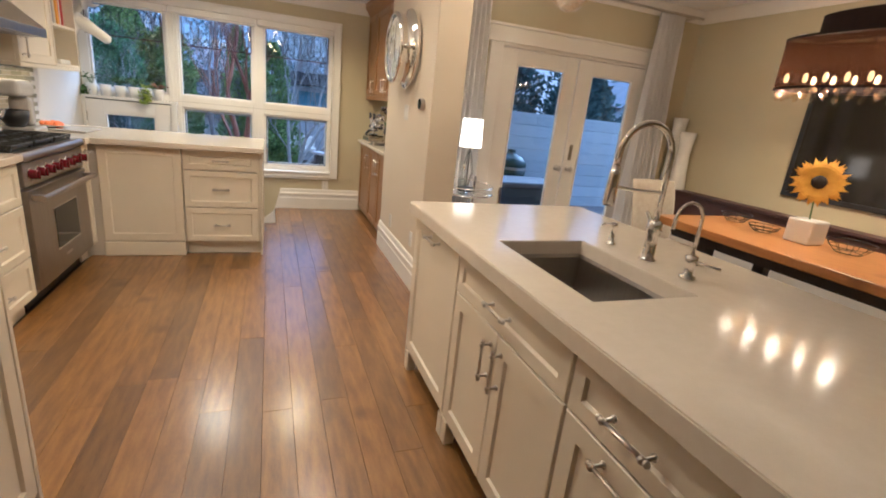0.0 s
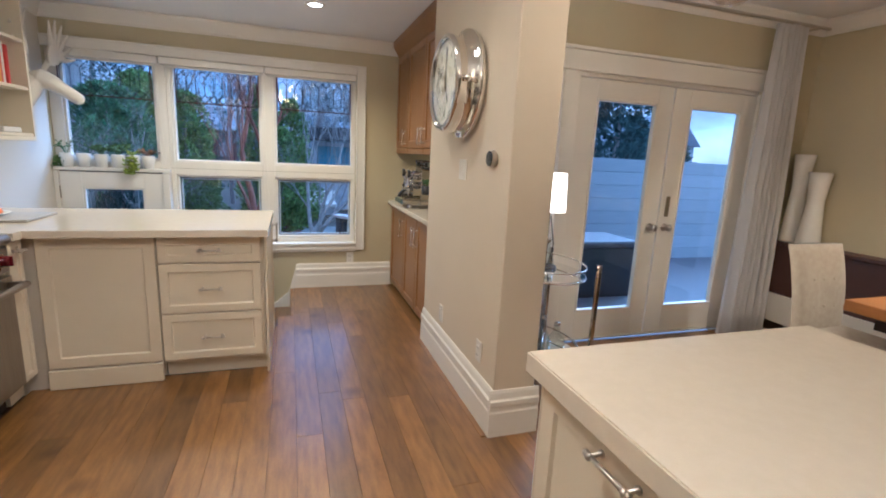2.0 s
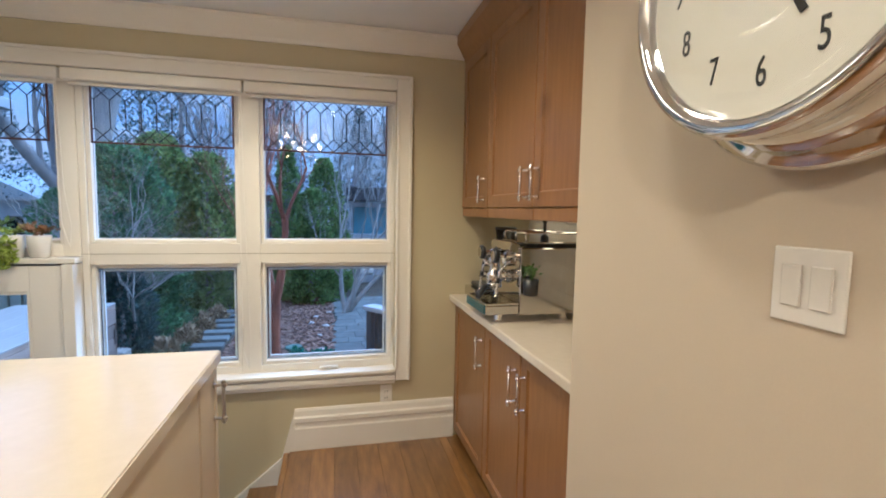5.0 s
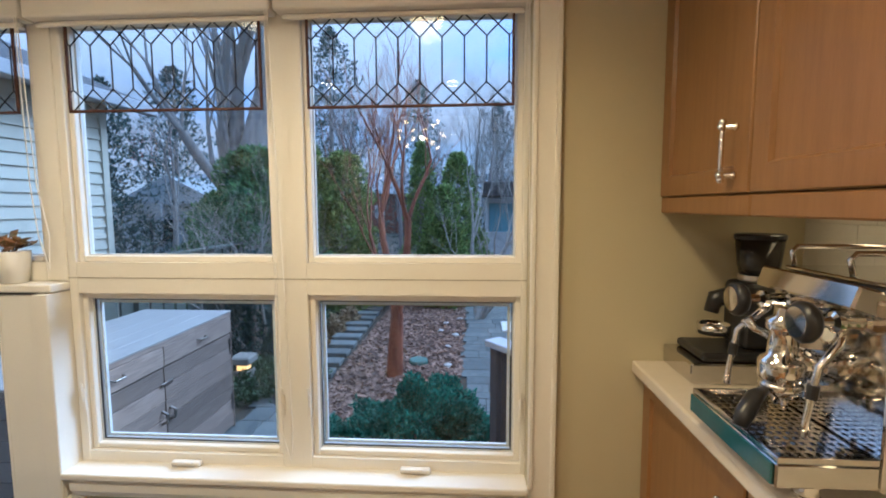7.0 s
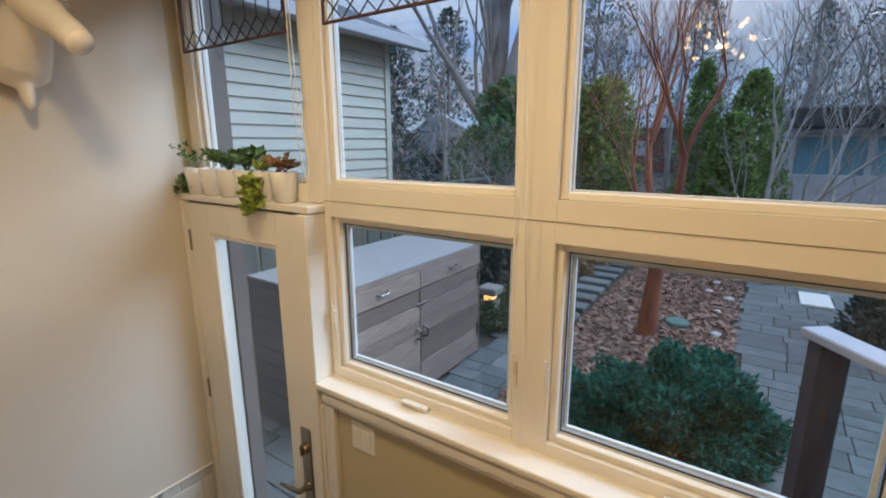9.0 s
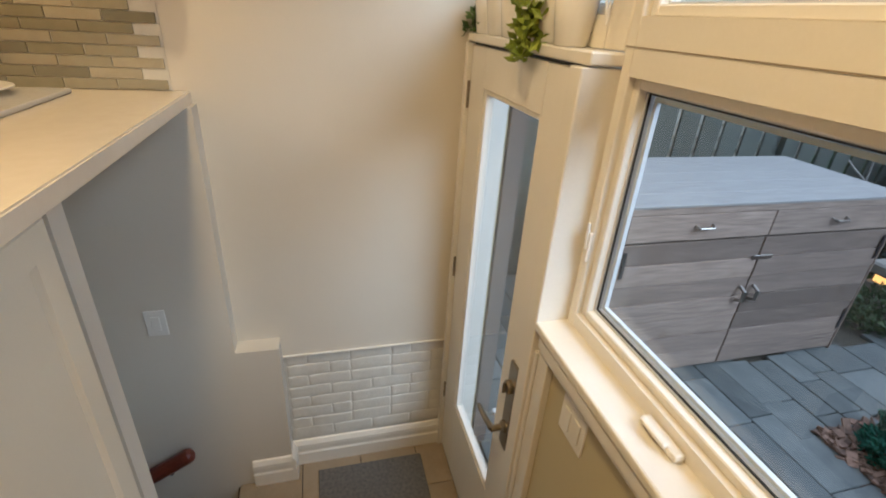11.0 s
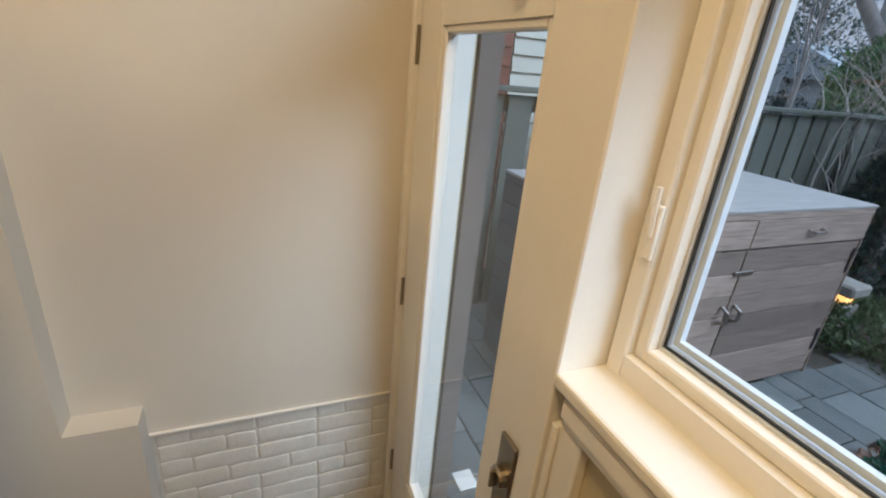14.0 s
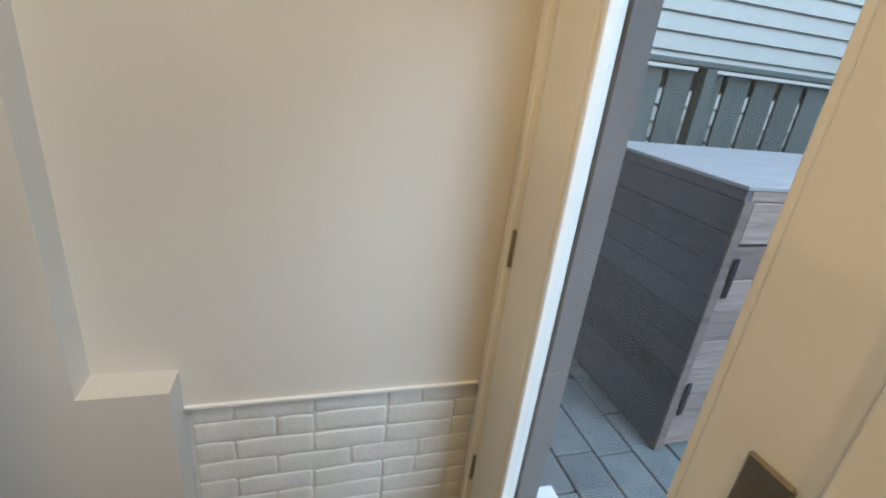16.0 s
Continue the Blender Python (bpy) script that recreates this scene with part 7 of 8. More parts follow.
part("backboard", bx(-13.5, -12.3, 25.1, 25.14, 0.85, 1.6), M_FARH, hp)
part("border", bx(-13.55, -12.25, 25.141, 25.15, 0.80, 1.65), M_CAP, hp)
part("rim", tube(bmesh.new(), [(-12.9 + 0.22 * math.cos(a), 24.88 + 0.22 * math.sin(a), 0.98) for a in [k * math.pi / 6 for k in range(13)]], 0.015, 6), M_PLASTIC, hp)
for k, (x, y, w_, h, c) in enumerate(((-4.8, 48, 9, 3.6, M_REDBR), (7, 52, 10, 3.8, M_FARH), (-20, 44, 9, 3.4, M_REDBR))):
    th = thing("distant_house", (x, y, GZ), "distant house with a grey gabled roof", "house", "houses beyond the gardens")
    part("wall", bx(x - w_ / 2, x + w_ / 2, y, y + 6, GZ - 0.02, h - 1), c, th)
    bm = bmesh.new()
    vsx = [bm.verts.new(q) for q in ((x - w_ / 2 - 0.4, y - 0.4, h - 1.05), (x + w_ / 2 + 0.4, y - 0.4, h - 1.05), (x + w_ / 2 + 0.4, y + 6.4, h - 1.05), (x - w_ / 2 - 0.4, y + 6.4, h - 1.05), (x - w_ / 2 - 0.4, y + 3, h + 1.0), (x + w_ / 2 + 0.4, y + 3, h + 1.0))]
    for f in ((0, 1, 5, 4), (2, 3, 4, 5), (1, 2, 5), (3, 0, 4), (0, 3, 2, 1)):
        bm.faces.new([vsx[i] for i in f])
    part("roof", bm, M_HROOF, th)
    for j in range(3):
        part("window", bx(x - w_ / 3 + j * w_ / 3.4, x - w_ / 3 + j * w_ / 3.4 + 0.9, y - 0.03, y - 0.002, 0.3, 1.5), M_CAP, th)

# beyond the french doors
multi("deck", [(2.42, 9.0, 5.57, 8.5, -0.25, -0.08)], mat("grey_deck_boards", (0.14, 0.14, 0.145), (0.10, 0.10, 0.105), 5, 0.7, stretch=(1, 12, 1)), "grey timber deck outside the french doors")
pf = thing("pale_fence", (5.5, 8.4, -0.3), "pale horizontal board fence round the deck", "fence")
for k in range(9):
    part("board", bx(2.5, 9.0, 8.38, 8.41, -0.3 + k * 0.197, -0.3 + k * 0.197 + 0.192, 0.003), M_PALEF, pf)
for x in (2.6, 4.4, 6.2, 8.0):
    part("post", bx(x, x + 0.09, 8.412, 8.5, -0.3, 1.46), M_PALEF, pf)
bxs = thing("deck_box", (3.95, 6.95, -0.08), "dark slate deck storage box with a lid", "storage box")
part("body", bx(3.45, 4.42, 6.65, 7.25, -0.079, 0.39, 0.01), M_PLASTIC, bxs)
part("lid", bx(3.42, 4.45, 6.62, 7.28, 0.391, 0.45, 0.015), M_POST, bxs)
eg = thing("egg_barbecue", (3.95, 7.85, -0.08), "dark green ceramic egg barbecue on a stand", "barbecue")
M_EGG = mat("dark_green_glaze", (0.012, 0.035, 0.025), (0.008, 0.025, 0.018), 60, 0.3, bump=0.001)
part("bowl", lathe(bmesh.new(), [(0.12, 0), (0.2, 0.06), (0.25, 0.18), (0.255, 0.3), (0, 0.3)], 24, pose(3.95, 7.85, 0.45)), M_EGG, eg, smooth=True)
part("lid", lathe(bmesh.new(), [(0.255, 0), (0.25, 0.1), (0.19, 0.2), (0.07, 0.26), (0.06, 0.32), (0.075, 0.33), (0, 0.34)], 24, pose(3.95, 7.85, 0.755)), M_EGG, eg, smooth=True)
part("band", lathe(bmesh.new(), [(0.262, 0), (0.262, 0.05), (0.25, 0.05), (0.25, 0)], 24, pose(3.95, 7.85, 0.73), True), M_STEEL, eg)
part("stand", bx(3.68, 4.22, 7.58, 8.12, -0.079, 0.449, 0.01), M_DEEP, eg)
eg.location.x += 0.27
eg.scale.z = 0.83
bxs.scale.z = 1.2
gh = thing("gable_house", (17.4, 22.5, GZ), "pale grey house with a steep gable beyond the fence", "house")
part("wall", bx(16.2, 18.6, 20.0, 25.0, GZ - 0.02, 2.35), M_FARH, gh)
bm = bmesh.new()
vsx = [bm.verts.new(c) for c in ((16.0, 19.8, 2.3), (18.8, 19.8, 2.3), (17.4, 19.8, 3.7), (16.0, 25.2, 2.3), (18.8, 25.2, 2.3), (17.4, 25.2, 3.7))]
for f in ((0, 1, 2), (5, 4, 3), (0, 2, 5, 3), (1, 4, 5, 2), (0, 3, 4, 1)):
    bm.faces.new([vsx[i] for i in f])
part("roof", bm, M_HROOF, gh, "grey gabled roof")
w = part("window", bx(16.9, 17.6, 19.96, 19.999, 1.0, 1.9), M_CAP, gh)
part("pane", bx(16.97, 17.53, 19.94, 19.959, 1.07, 1.83), M_OVEN, w)
solo("paper_scrap", bx(-1.38, -1.27, 7.63, 7.73, GZ + 0.001, GZ + 0.006, 0.002), M_CERAMIC, "small white paper scrap on the paving", "paper")

# ---- dining room ----
wn_ = thing("wall_bench", (4.85, 3.5, 0), "plum brown panelled built-in bench back with a ledge", "bench")
part("back_panel", bx(4.80, 4.925, 1.0, 5.40, 0.34, 0.775, 0.003), M_WAIN, wn_)
part("ledge", bx(4.765, 4.928, 1.0, 5.405, 0.776, 0.805, 0.005, 2), M_WAIN, wn_)
part("base", bx(4.79, 4.925, 1.0, 5.40, 0.09, 0.339, 0.003), M_TRIM, wn_, "cream base panel")
part("kick", bx(4.82, 4.925, 1.0, 5.40, 0.0, 0.089), M_ESPRESSO, wn_)
for x, y, h, r in ((4.83, 5.14, 0.60, 0.075), (4.86, 5.31, 0.74, 0.07)):
    th = solo("tall_vase", lathe(bmesh.new(), [(r * 1.15, 0), (r * 1.2, 0.02), (r * 0.95, h * 0.35), (r * 0.8, h * 0.62), (r * 1.0, h * 0.9), (r * 1.12, h), (r, h), (r * 0.7, h * 0.7), (0, h * 0.3)], 28, pose(x, y, 0.806)), M_CERAMIC, "tall white waisted ceramic vase on the ledge", "vase", "white vases", smooth=True)

# table with its flower pot and wire bowls
tb = thing("dining_table", (4.0, 3.0, 0), "honey coloured wooden dining table", "table")
part("tabletop", bx(3.50, 4.46, 1.6, 4.02, 0.70, 0.76, 0.006, 2), M_TABLE, tb)
part("apron", bx(3.60, 4.37, 1.72, 3.92, 0.62, 0.699), M_ESPRESSO, tb)
for x in (3.62, 4.28):
    for y in (1.75, 3.60):
        part("leg", bx(x, x + 0.09, y, y + 0.09, 0.0, 0.62, 0.006), M_ESPRESSO, tb)
bench = thing("dining_bench", (3.55, 3.0, 0), "dark wooden bench tucked under the table", "bench")
part("seat", bx(3.30, 3.60, 1.9, 3.6, 0.41, 0.46, 0.008), M_ESPRESSO, bench)
for y in (2.0, 3.45):
    part("leg", bx(3.33, 3.57, y, y + 0.06, 0.0, 0.409, 0.004), M_ESPRESSO, bench)
TP = Vector((4.05, 3.25, 0.761))
fp = thing("flower_pot", tuple(TP), "square white pot with one large yellow gerbera", "flower pot")
part("pot", bx(TP.x - 0.085, TP.x + 0.085, TP.y - 0.085, TP.y + 0.085, 0.761, 0.92, 0.012, 3), M_CERAMIC, fp)
part("stem", tube(bmesh.new(), [(TP.x, TP.y, 0.90), (TP.x + 0.01, TP.y + 0.02, 1.05), (TP.x - 0.02, TP.y, 1.16)], 0.005, 8), M_LEAF, fp)
bm = bmesh.new()
FH = Vector((TP.x - 0.03, TP.y, 1.17))
aim = look(FH, (0.65, 1.15, 1.37)) @ pose(0, 0, 0, 0, 180, 0)
for k in range(46):
    a = k * 2.399
    rr2 = 0.165 if k % 2 else 0.14
    d = Vector((math.cos(a), math.sin(a), 0))
    s = Vector((-d.y, d.x, 0)) * 0.016
    z = 0.004 * (k % 3)
    q = [bm.verts.new(p) for p in (d * 0.03 - s * 0.6 + Vector((0, 0, z)), d * rr2 * 0.7 - s + Vector((0, 0, z + 0.012)), d * rr2 + Vector((0, 0, z + 0.004)), d * rr2 * 0.7 + s + Vector((0, 0, z + 0.012)), d * 0.03 + s * 0.6 + Vector((0, 0, z)))]
    bm.faces.new(q)
bm.transform(aim)
fl_ = part("petals", bm, mat("yellow_petals", (0.75, 0.42, 0.02), (0.6, 0.3, 0.015), 20, 0.5), fp, "yellow petals")
part("flower_eye", lathe(bmesh.new(), [(0.0, 0.004), (0.045, 0.004), (0.042, 0.016), (0.02, 0.024), (0, 0.024)], 20, aim), M_SOIL, fp, "dark eye", smooth=True)


def wire_bowl(x, y, r, h):
    th = thing("wire_bowl", (x, y, 0.761), "open black wire bowl on the dining table", "bowl", "wire bowls")
    for z, rad in ((0.767, r * 0.55), (0.765 + h * 0.55, r * 0.85), (0.765 + h, r)):
        part("ring", tube(bmesh.new(), [(x + rad * math.cos(a), y + rad * math.sin(a), z) for a in [k * math.pi / 12 for k in range(25)]], 0.003, 6), M_PLASTIC, th)
    for k in range(10):
        a = k * math.pi / 5
        part("wire", tube(bmesh.new(), [(x + r * 0.55 * math.cos(a), y + r * 0.55 * math.sin(a), 0.767), (x + r * 0.85 * math.cos(a), y + r * 0.85 * math.sin(a), 0.765 + h * 0.55), (x + r * math.cos(a), y + r * math.sin(a), 0.765 + h)], 0.002, 5), M_PLASTIC, th)
    return th


wire_bowl(4.12, 3.82, 0.11, 0.06)
wire_bowl(4.0, 3.5, 0.10, 0.045)
wire_bowl(4.1, 3.0, 0.13, 0.07)

# picture on the wall
pc = thing("framed_picture", (4.91, 3.3, 0.97), "large dark glazed picture in a black frame", "picture")
bm = bmesh.new()
for b in ((2.5, 4.06, 0.96, 1.0), (2.5, 4.06, 1.98, 2.02), (2.5, 2.54, 1.0, 1.98), (4.02, 4.06, 1.0, 1.98)):
    box(bm, 4.895, 4.928, b[0], b[1], b[2], b[3], 0.004)
part("frame", bm, M_PLASTIC, pc)
part("print", bx(4.90, 4.926, 2.541, 4.019, 1.001, 1.979), mat("dark_print_under_glass", (0.02, 0.017, 0.014), (0.006, 0.005, 0.005), 1.6, 0.06, coat=0.2), pc, "dark print behind glass")

# chair
chair = thing("dining_chair", (3.74, 4.12, 0), "beige tufted linen dining chair with dark tapered legs", "chair")
part("seat", bx(3.52, 3.97, 3.90, 4.37, 0.36, 0.49, 0.035, 4), M_LINEN, chair)
bm = bmesh.new()
rows = []
for i in range(13):
    t = i / 12
    z = 0.40 + 0.58 * t
    yb = 4.36 + 0.10 * t ** 2
    wd = 0.215 + 0.012 * math.sin(t * 3.0) + 0.018 * t * t
    th_ = 0.075 - 0.02 * t
    row = []
    for j in range(11):
        u = j / 10 * 2 - 1
        dent = 0.010 * max(0, math.cos(t * 9.0 * math.pi / 2.2)) * max(0, math.cos(u * 3.6 * math.pi / 1.3)) if 0.2 < t < 0.9 and abs(u) < 0.8 else 0
        row.append(bm.verts.new((3.745 + u * wd, yb - th_ / 2 * (1 - abs(u) ** 6) + dent, z)))
    for j in range(10, -1, -1):
        u = j / 10 * 2 - 1
        row.append(bm.verts.new((3.745 + u * wd, yb + th_ / 2 * (1 - abs(u) ** 6), z)))
    rows.append(row)
for a, b in zip(rows, rows[1:]):
    for k in range(22):
        bm.faces.new((a[k], a[(k + 1) % 22], b[(k + 1) % 22], b[k]))
bm.faces.new(rows[0][::-1])
bm.faces.new(rows[-1])
bmesh.ops.recalc_face_normals(bm, faces=bm.faces)
part("backrest", bm, M_LINEN, chair, smooth=True)
for x in (3.545, 3.945):
    part("leg", tube(bmesh.new(), [(x, 4.34, 0.37), (x, 4.36, 0.2), (x, 4.42, 0.0)], [0.028, 0.024, 0.016], 6), M_ESPRESSO, chair)
    part("leg", tube(bmesh.new(), [(x, 3.94, 0.37), (x, 3.93, 0.0)], [0.028, 0.016], 6), M_ESPRESSO, chair)
for x in (3.66, 3.745, 3.83):
    for z in (0.62, 0.78):
        bm = bmesh.new()
        g = bmesh.ops.create_uvsphere(bm, u_segments=8, v_segments=6, radius=0.011)["verts"]
        bmesh.ops.translate(bm, vec=(x, 4.335 + 0.10 * ((z - 0.4) / 0.58) ** 2, z), verts=g)
        part("button", bm, M_LINEN, chair)
chair.location += Vector((0.03, -0.07, 0))
# chandelier over the table
cd = thing("drum_chandelier", (4.02, 3.2, 1.72), "oval brown organza chandelier with lit bulbs and crystals", "chandelier")


def oval(rx, ry, z, n=48):
    return [(4.02 + rx * math.cos(2 * math.pi * k / n), 3.2 + ry * math.sin(2 * math.pi * k / n), z) for k in range(n)]


def band(rx, ry, z0, z1, t=0.004):
    bm = bmesh.new()
    rs = [[bm.verts.new(p) for p in oval(rx + d, ry + d, z)] for d, z in ((0, z0), (0, z1), (-t, z1), (-t, z0))]
    n = len(rs[0])
    for a, b in zip(rs, rs[1:] + rs[:1]):
        for k in range(n):
            bm.faces.new((a[k], a[(k + 1) % n], b[(k + 1) % n], b[k]))
    bmesh.ops.recalc_face_normals(bm, faces=bm.faces)
    return bm


M_SHEER = mat("sheer_brown_organza", (0.014, 0.006, 0.004), (0.009, 0.004, 0.003), 40, 0.7, fine=400, spec=0.2)
shn = M_SHEER.node_tree
mxs, trs = shn.nodes.new("ShaderNodeMixShader"), shn.nodes.new("ShaderNodeBsdfTransparent")
mxs.inputs["Fac"].default_value = 0.62
glw, mx2 = shn.nodes.new("ShaderNodeBsdfTranslucent"), shn.nodes.new("ShaderNodeMixShader")
glw.inputs["Color"].default_value = (0.02, 0.006, 0.001, 1)
mx2.inputs["Fac"].default_value = 0.45
shn.links.new(shn.nodes["Principled BSDF"].outputs[0], mx2.inputs[1])
shn.links.new(glw.outputs[0], mx2.inputs[2])
shn.links.new(trs.outputs[0], mxs.inputs[1])
shn.links.new(mx2.outputs[0], mxs.inputs[2])
shn.links.new(mxs.outputs[0], shn.nodes["Material Output"].inputs["Surface"])
part("shade", band(0.22, 0.52, 1.735, 2.06), M_SHEER, cd, "sheer brown organza shade")
part("shade_top", band(0.13, 0.33, 2.08, 2.19), M_SHADE, cd)
part("trim_band", band(0.224, 0.524, 1.735, 1.75), M_SHADE, cd)
part("trim_band", band(0.224, 0.524, 2.045, 2.06), M_SHADE, cd)
part("stem", tube(bmesh.new(), [(4.02, 3.2, 1.9), (4.02, 3.2, 2.618)], 0.012, 8), M_CHROME, cd)
part("spreader", bx(3.92, 4.12, 2.8, 3.6, 2.06, 2.08), M_CHROME, cd)
M_CANDLE = mat("amber_candle_bulb", (1, 0.7, 0.35), None, 5, 0.3, emit=((1.0, 0.45, 0.12), 6.0))
for k in range(14):
    y = 2.80 + k * 0.062
    bm = bmesh.new()
    g = bmesh.ops.create_uvsphere(bm, u_segments=10, v_segments=8, radius=0.014)["verts"]
    bmesh.ops.transform(bm, matrix=Matrix.Translation((3.93 if k % 2 else 4.11, y, 1.81)) @ Matrix.Diagonal((1, 1, 2.2, 1)), verts=g)
    part("bulb", bm, M_CANDLE, cd, "glowing candle bulb", smooth=True)
cb = bmesh.new()
bmesh.ops.create_icosphere(cb, subdivisions=1, radius=0.022)
cb.transform(Matrix.Diagonal((1, 1, 1.5, 1)))
me = bpy.data.meshes.new("crystal")
cb.to_mesh(me)
cb.free()
me.materials.append(M_CRYSTAL)
for k, p in enumerate(oval(0.19, 0.49, 1.715 - 0.0, 40)):
    ob = new("crystal", me)
    ob.parent = cd
    ob.location = Vector((p[0], p[1], 1.722 - (k % 2) * 0.02)) - ORIGIN[cd.name]
fx = thing("crystal_pendant", (2.4, 4.0, 2.03), "small crystal pendant hung from the ceiling", "ceiling light")
part("canopy", lathe(bmesh.new(), [(0.07, 0), (0.09, 0.02), (0.09, 0.04), (0, 0.04)], 24, pose(2.4, 4.0, 2.578)), M_NICKEL, fx)
part("rod", tube(bmesh.new(), [(2.4, 4.0, 2.58), (2.4, 4.0, 2.13)], 0.008, 8), M_NICKEL, fx)
part("bowl", lathe(bmesh.new(), [(0.012, 0), (0.05, 0.012), (0.10, 0.05), (0.115, 0.09), (0.11, 0.09), (0.05, 0.02), (0.01, 0.008)], 24, pose(2.4, 4.0, 2.03)), M_CRYSTAL, fx, "glass bowl", smooth=True)

# curtains


def curtain(x0, x1, y, z0, z1, waves, label, seed):
    r = random.Random(seed)
    bm = bmesh.new()
    n = waves * 10
    cols = []
    for i in range(n + 1):
        t = i / n
        col = []
        for j in range(13):
            f = j / 12
            z = z1 + (z0 - z1) * f
            amp = 0.028 + 0.022 * f
            w = (x1 - x0) * (0.62 + 0.38 * f ** 1.3)
            col.append(bm.verts.new((x0 + (x1 - x0 - w) * 0.45 + w * t, y + amp * math.sin(t * waves * 2 * math.pi + 0.4 * math.sin(f * 3 + t * 5)) + 0.01 * math.sin(t * 9 + f * 4), z)))
        cols.append(col)
    for a, b in zip(cols, cols[1:]):
        for j in range(12):
            bm.faces.new((a[j], a[j + 1], b[j + 1], b[j]))
    g = bmesh.ops.solidify(bm, geom=bm.faces[:], thickness=0.003)
    bmesh.ops.recalc_face_normals(bm, faces=bm.faces)
    th = thing("curtain", ((x0 + x1) / 2, y, z0), label, "curtain", "white curtains")
    part("fabric", bm, M_CURTAIN, th, smooth=True)
    return th


curtain(4.19, 4.66, 5.28, 0.012, 2.50, 6, "long white sheer curtain gathered beside the french doors", 1)
curtain(2.16, 2.52, 5.29, 0.012, 2.50, 5, "long cream curtain gathered beside the french doors", 2)
rd = thing("curtain_rod", (3.5, 5.29, 2.5), "slim nickel curtain rod over the french doors", "curtain rod")
part("rod", tube(bmesh.new(), [(2.1, 5.29, 2.52), (4.82, 5.29, 2.52)], 0.012, 10), M_NICKEL, rd)
for x in (2.3, 4.7):
    part("bracket", bx(x - 0.01, x + 0.01, 5.29, 5.409, 2.505, 2.515), M_NICKEL, rd)

# bar cart with lamp and bottles
ct = thing("bar_cart", (2.22, 4.95, 0), "oval chrome bar cart with mirrored glass shelves", "bar cart")
CX, CY, RX, RY = 2.22, 4.95, 0.25, 0.33


def ellipse(rx, ry, z, n=36):
    return [(CX + rx * math.cos(2 * math.pi * k / n), CY + ry * math.sin(2 * math.pi * k / n), z) for k in range(n)]


M_MIRROR = mat("mirrored_shelf", (0.86, 0.86, 0.86), (0.82, 0.82, 0.82), 10, 0.03, 1.0)
for z in (0.72, 0.20):
    bm = bmesh.new()
    a = [bm.verts.new(p) for p in ellipse(RX - 0.005, RY - 0.005, z)]
    b = [bm.verts.new(p) for p in ellipse(RX - 0.005, RY - 0.005, z + 0.008)]
    bm.faces.new(a[::-1])
    bm.faces.new(b)
    for k in range(36):
        bm.faces.new((a[k], a[(k + 1) % 36], b[(k + 1) % 36], b[k]))
    sf = part("shelf", bm, M_MIRROR, ct, "mirrored shelf")
    for dz in (0.0, 0.06):
        pts = ellipse(RX, RY, z + dz)
        part("rail", tube(bmesh.new(), pts + pts[:1], 0.006, 8), M_CHROME, ct, smooth=True)
for sx, sy in ((1, -0.82), (1, 0.82), (-1, -0.82), (-1, 0.82)):
    x, y = CX + sx * 0.235, CY + sy * 0.33
    leg = part("leg", bx(x - 0.012, x + 0.012, y - 0.012, y + 0.012, 0.06, 0.81, 0.003), M_CHROME, ct)
    part("caster", lathe(bmesh.new(), [(0.006, 0), (0.02, 0.012), (0.022, 0.028), (0.012, 0.045), (0.008, 0.06), (0, 0.06)], 14, pose(x, y, 0.0)), M_CHROME, leg, smooth=True)
lm = thing("table_lamp", (2.27, 4.98, 0.729), "lit white drum table lamp on a black wire base", "lamp")
part("base", lathe(bmesh.new(), [(0.07, 0), (0.07, 0.015), (0.02, 0.022), (0, 0.022)], 24, pose(2.27, 4.98, 0.729)), M_PLASTIC, lm)
for k in range(5):
    a = k * 1.257
    part("wire", tube(bmesh.new(), [(2.27 + 0.02 * math.cos(a), 4.98 + 0.02 * math.sin(a), 0.75), (2.27 + 0.05 * math.cos(a), 4.98 + 0.05 * math.sin(a), 0.88), (2.27 + 0.012 * math.cos(a), 4.98 + 0.012 * math.sin(a), 1.06)], 0.0025, 6), M_PLASTIC, lm)
part("stem", tube(bmesh.new(), [(2.27, 4.98, 0.75), (2.27, 4.98, 1.12)], 0.005, 8), M_PLASTIC, lm)
part("shade", lathe(bmesh.new(), [(0.095, 0), (0.085, 0.235), (0.082, 0.235), (0.092, 0)], 32, pose(2.27, 4.98, 1.09), True), M_LAMPSH, lm, "glowing white drum shade", smooth=True)
M_BOT = pane_glass("bottle_glass", (0.9, 0.93, 0.92), 2.0)
for k, (x, y, z, h, r) in enumerate(((2.18, 4.78, 0.209, 0.26, 0.045), (2.30, 4.82, 0.209, 0.2, 0.055), (2.12, 4.95, 0.209, 0.3, 0.04), (2.3, 5.05, 0.209, 0.24, 0.05), (2.14, 4.75, 0.729, 0.22, 0.04))):
    th = thing("decanter", (x, y, z), "clear glass decanter on the bar cart", "bottle", "bar cart bottles")
    part("body", lathe(bmesh.new(), [(r, 0), (r, h * 0.5), (r * 0.4, h * 0.72), (r * 0.32, h * 0.9), (r * 0.42, h * 0.92), (0, h * 0.92)], 20, pose(x, y, z)), M_BOT, th, smooth=True)
    part("stopper", lathe(bmesh.new(), [(r * 0.2, 0), (r * 0.42, h * 0.06), (r * 0.3, h * 0.14), (0, h * 0.15)], 14, pose(x, y, z + h * 0.921)), M_CHROME, th, smooth=True)

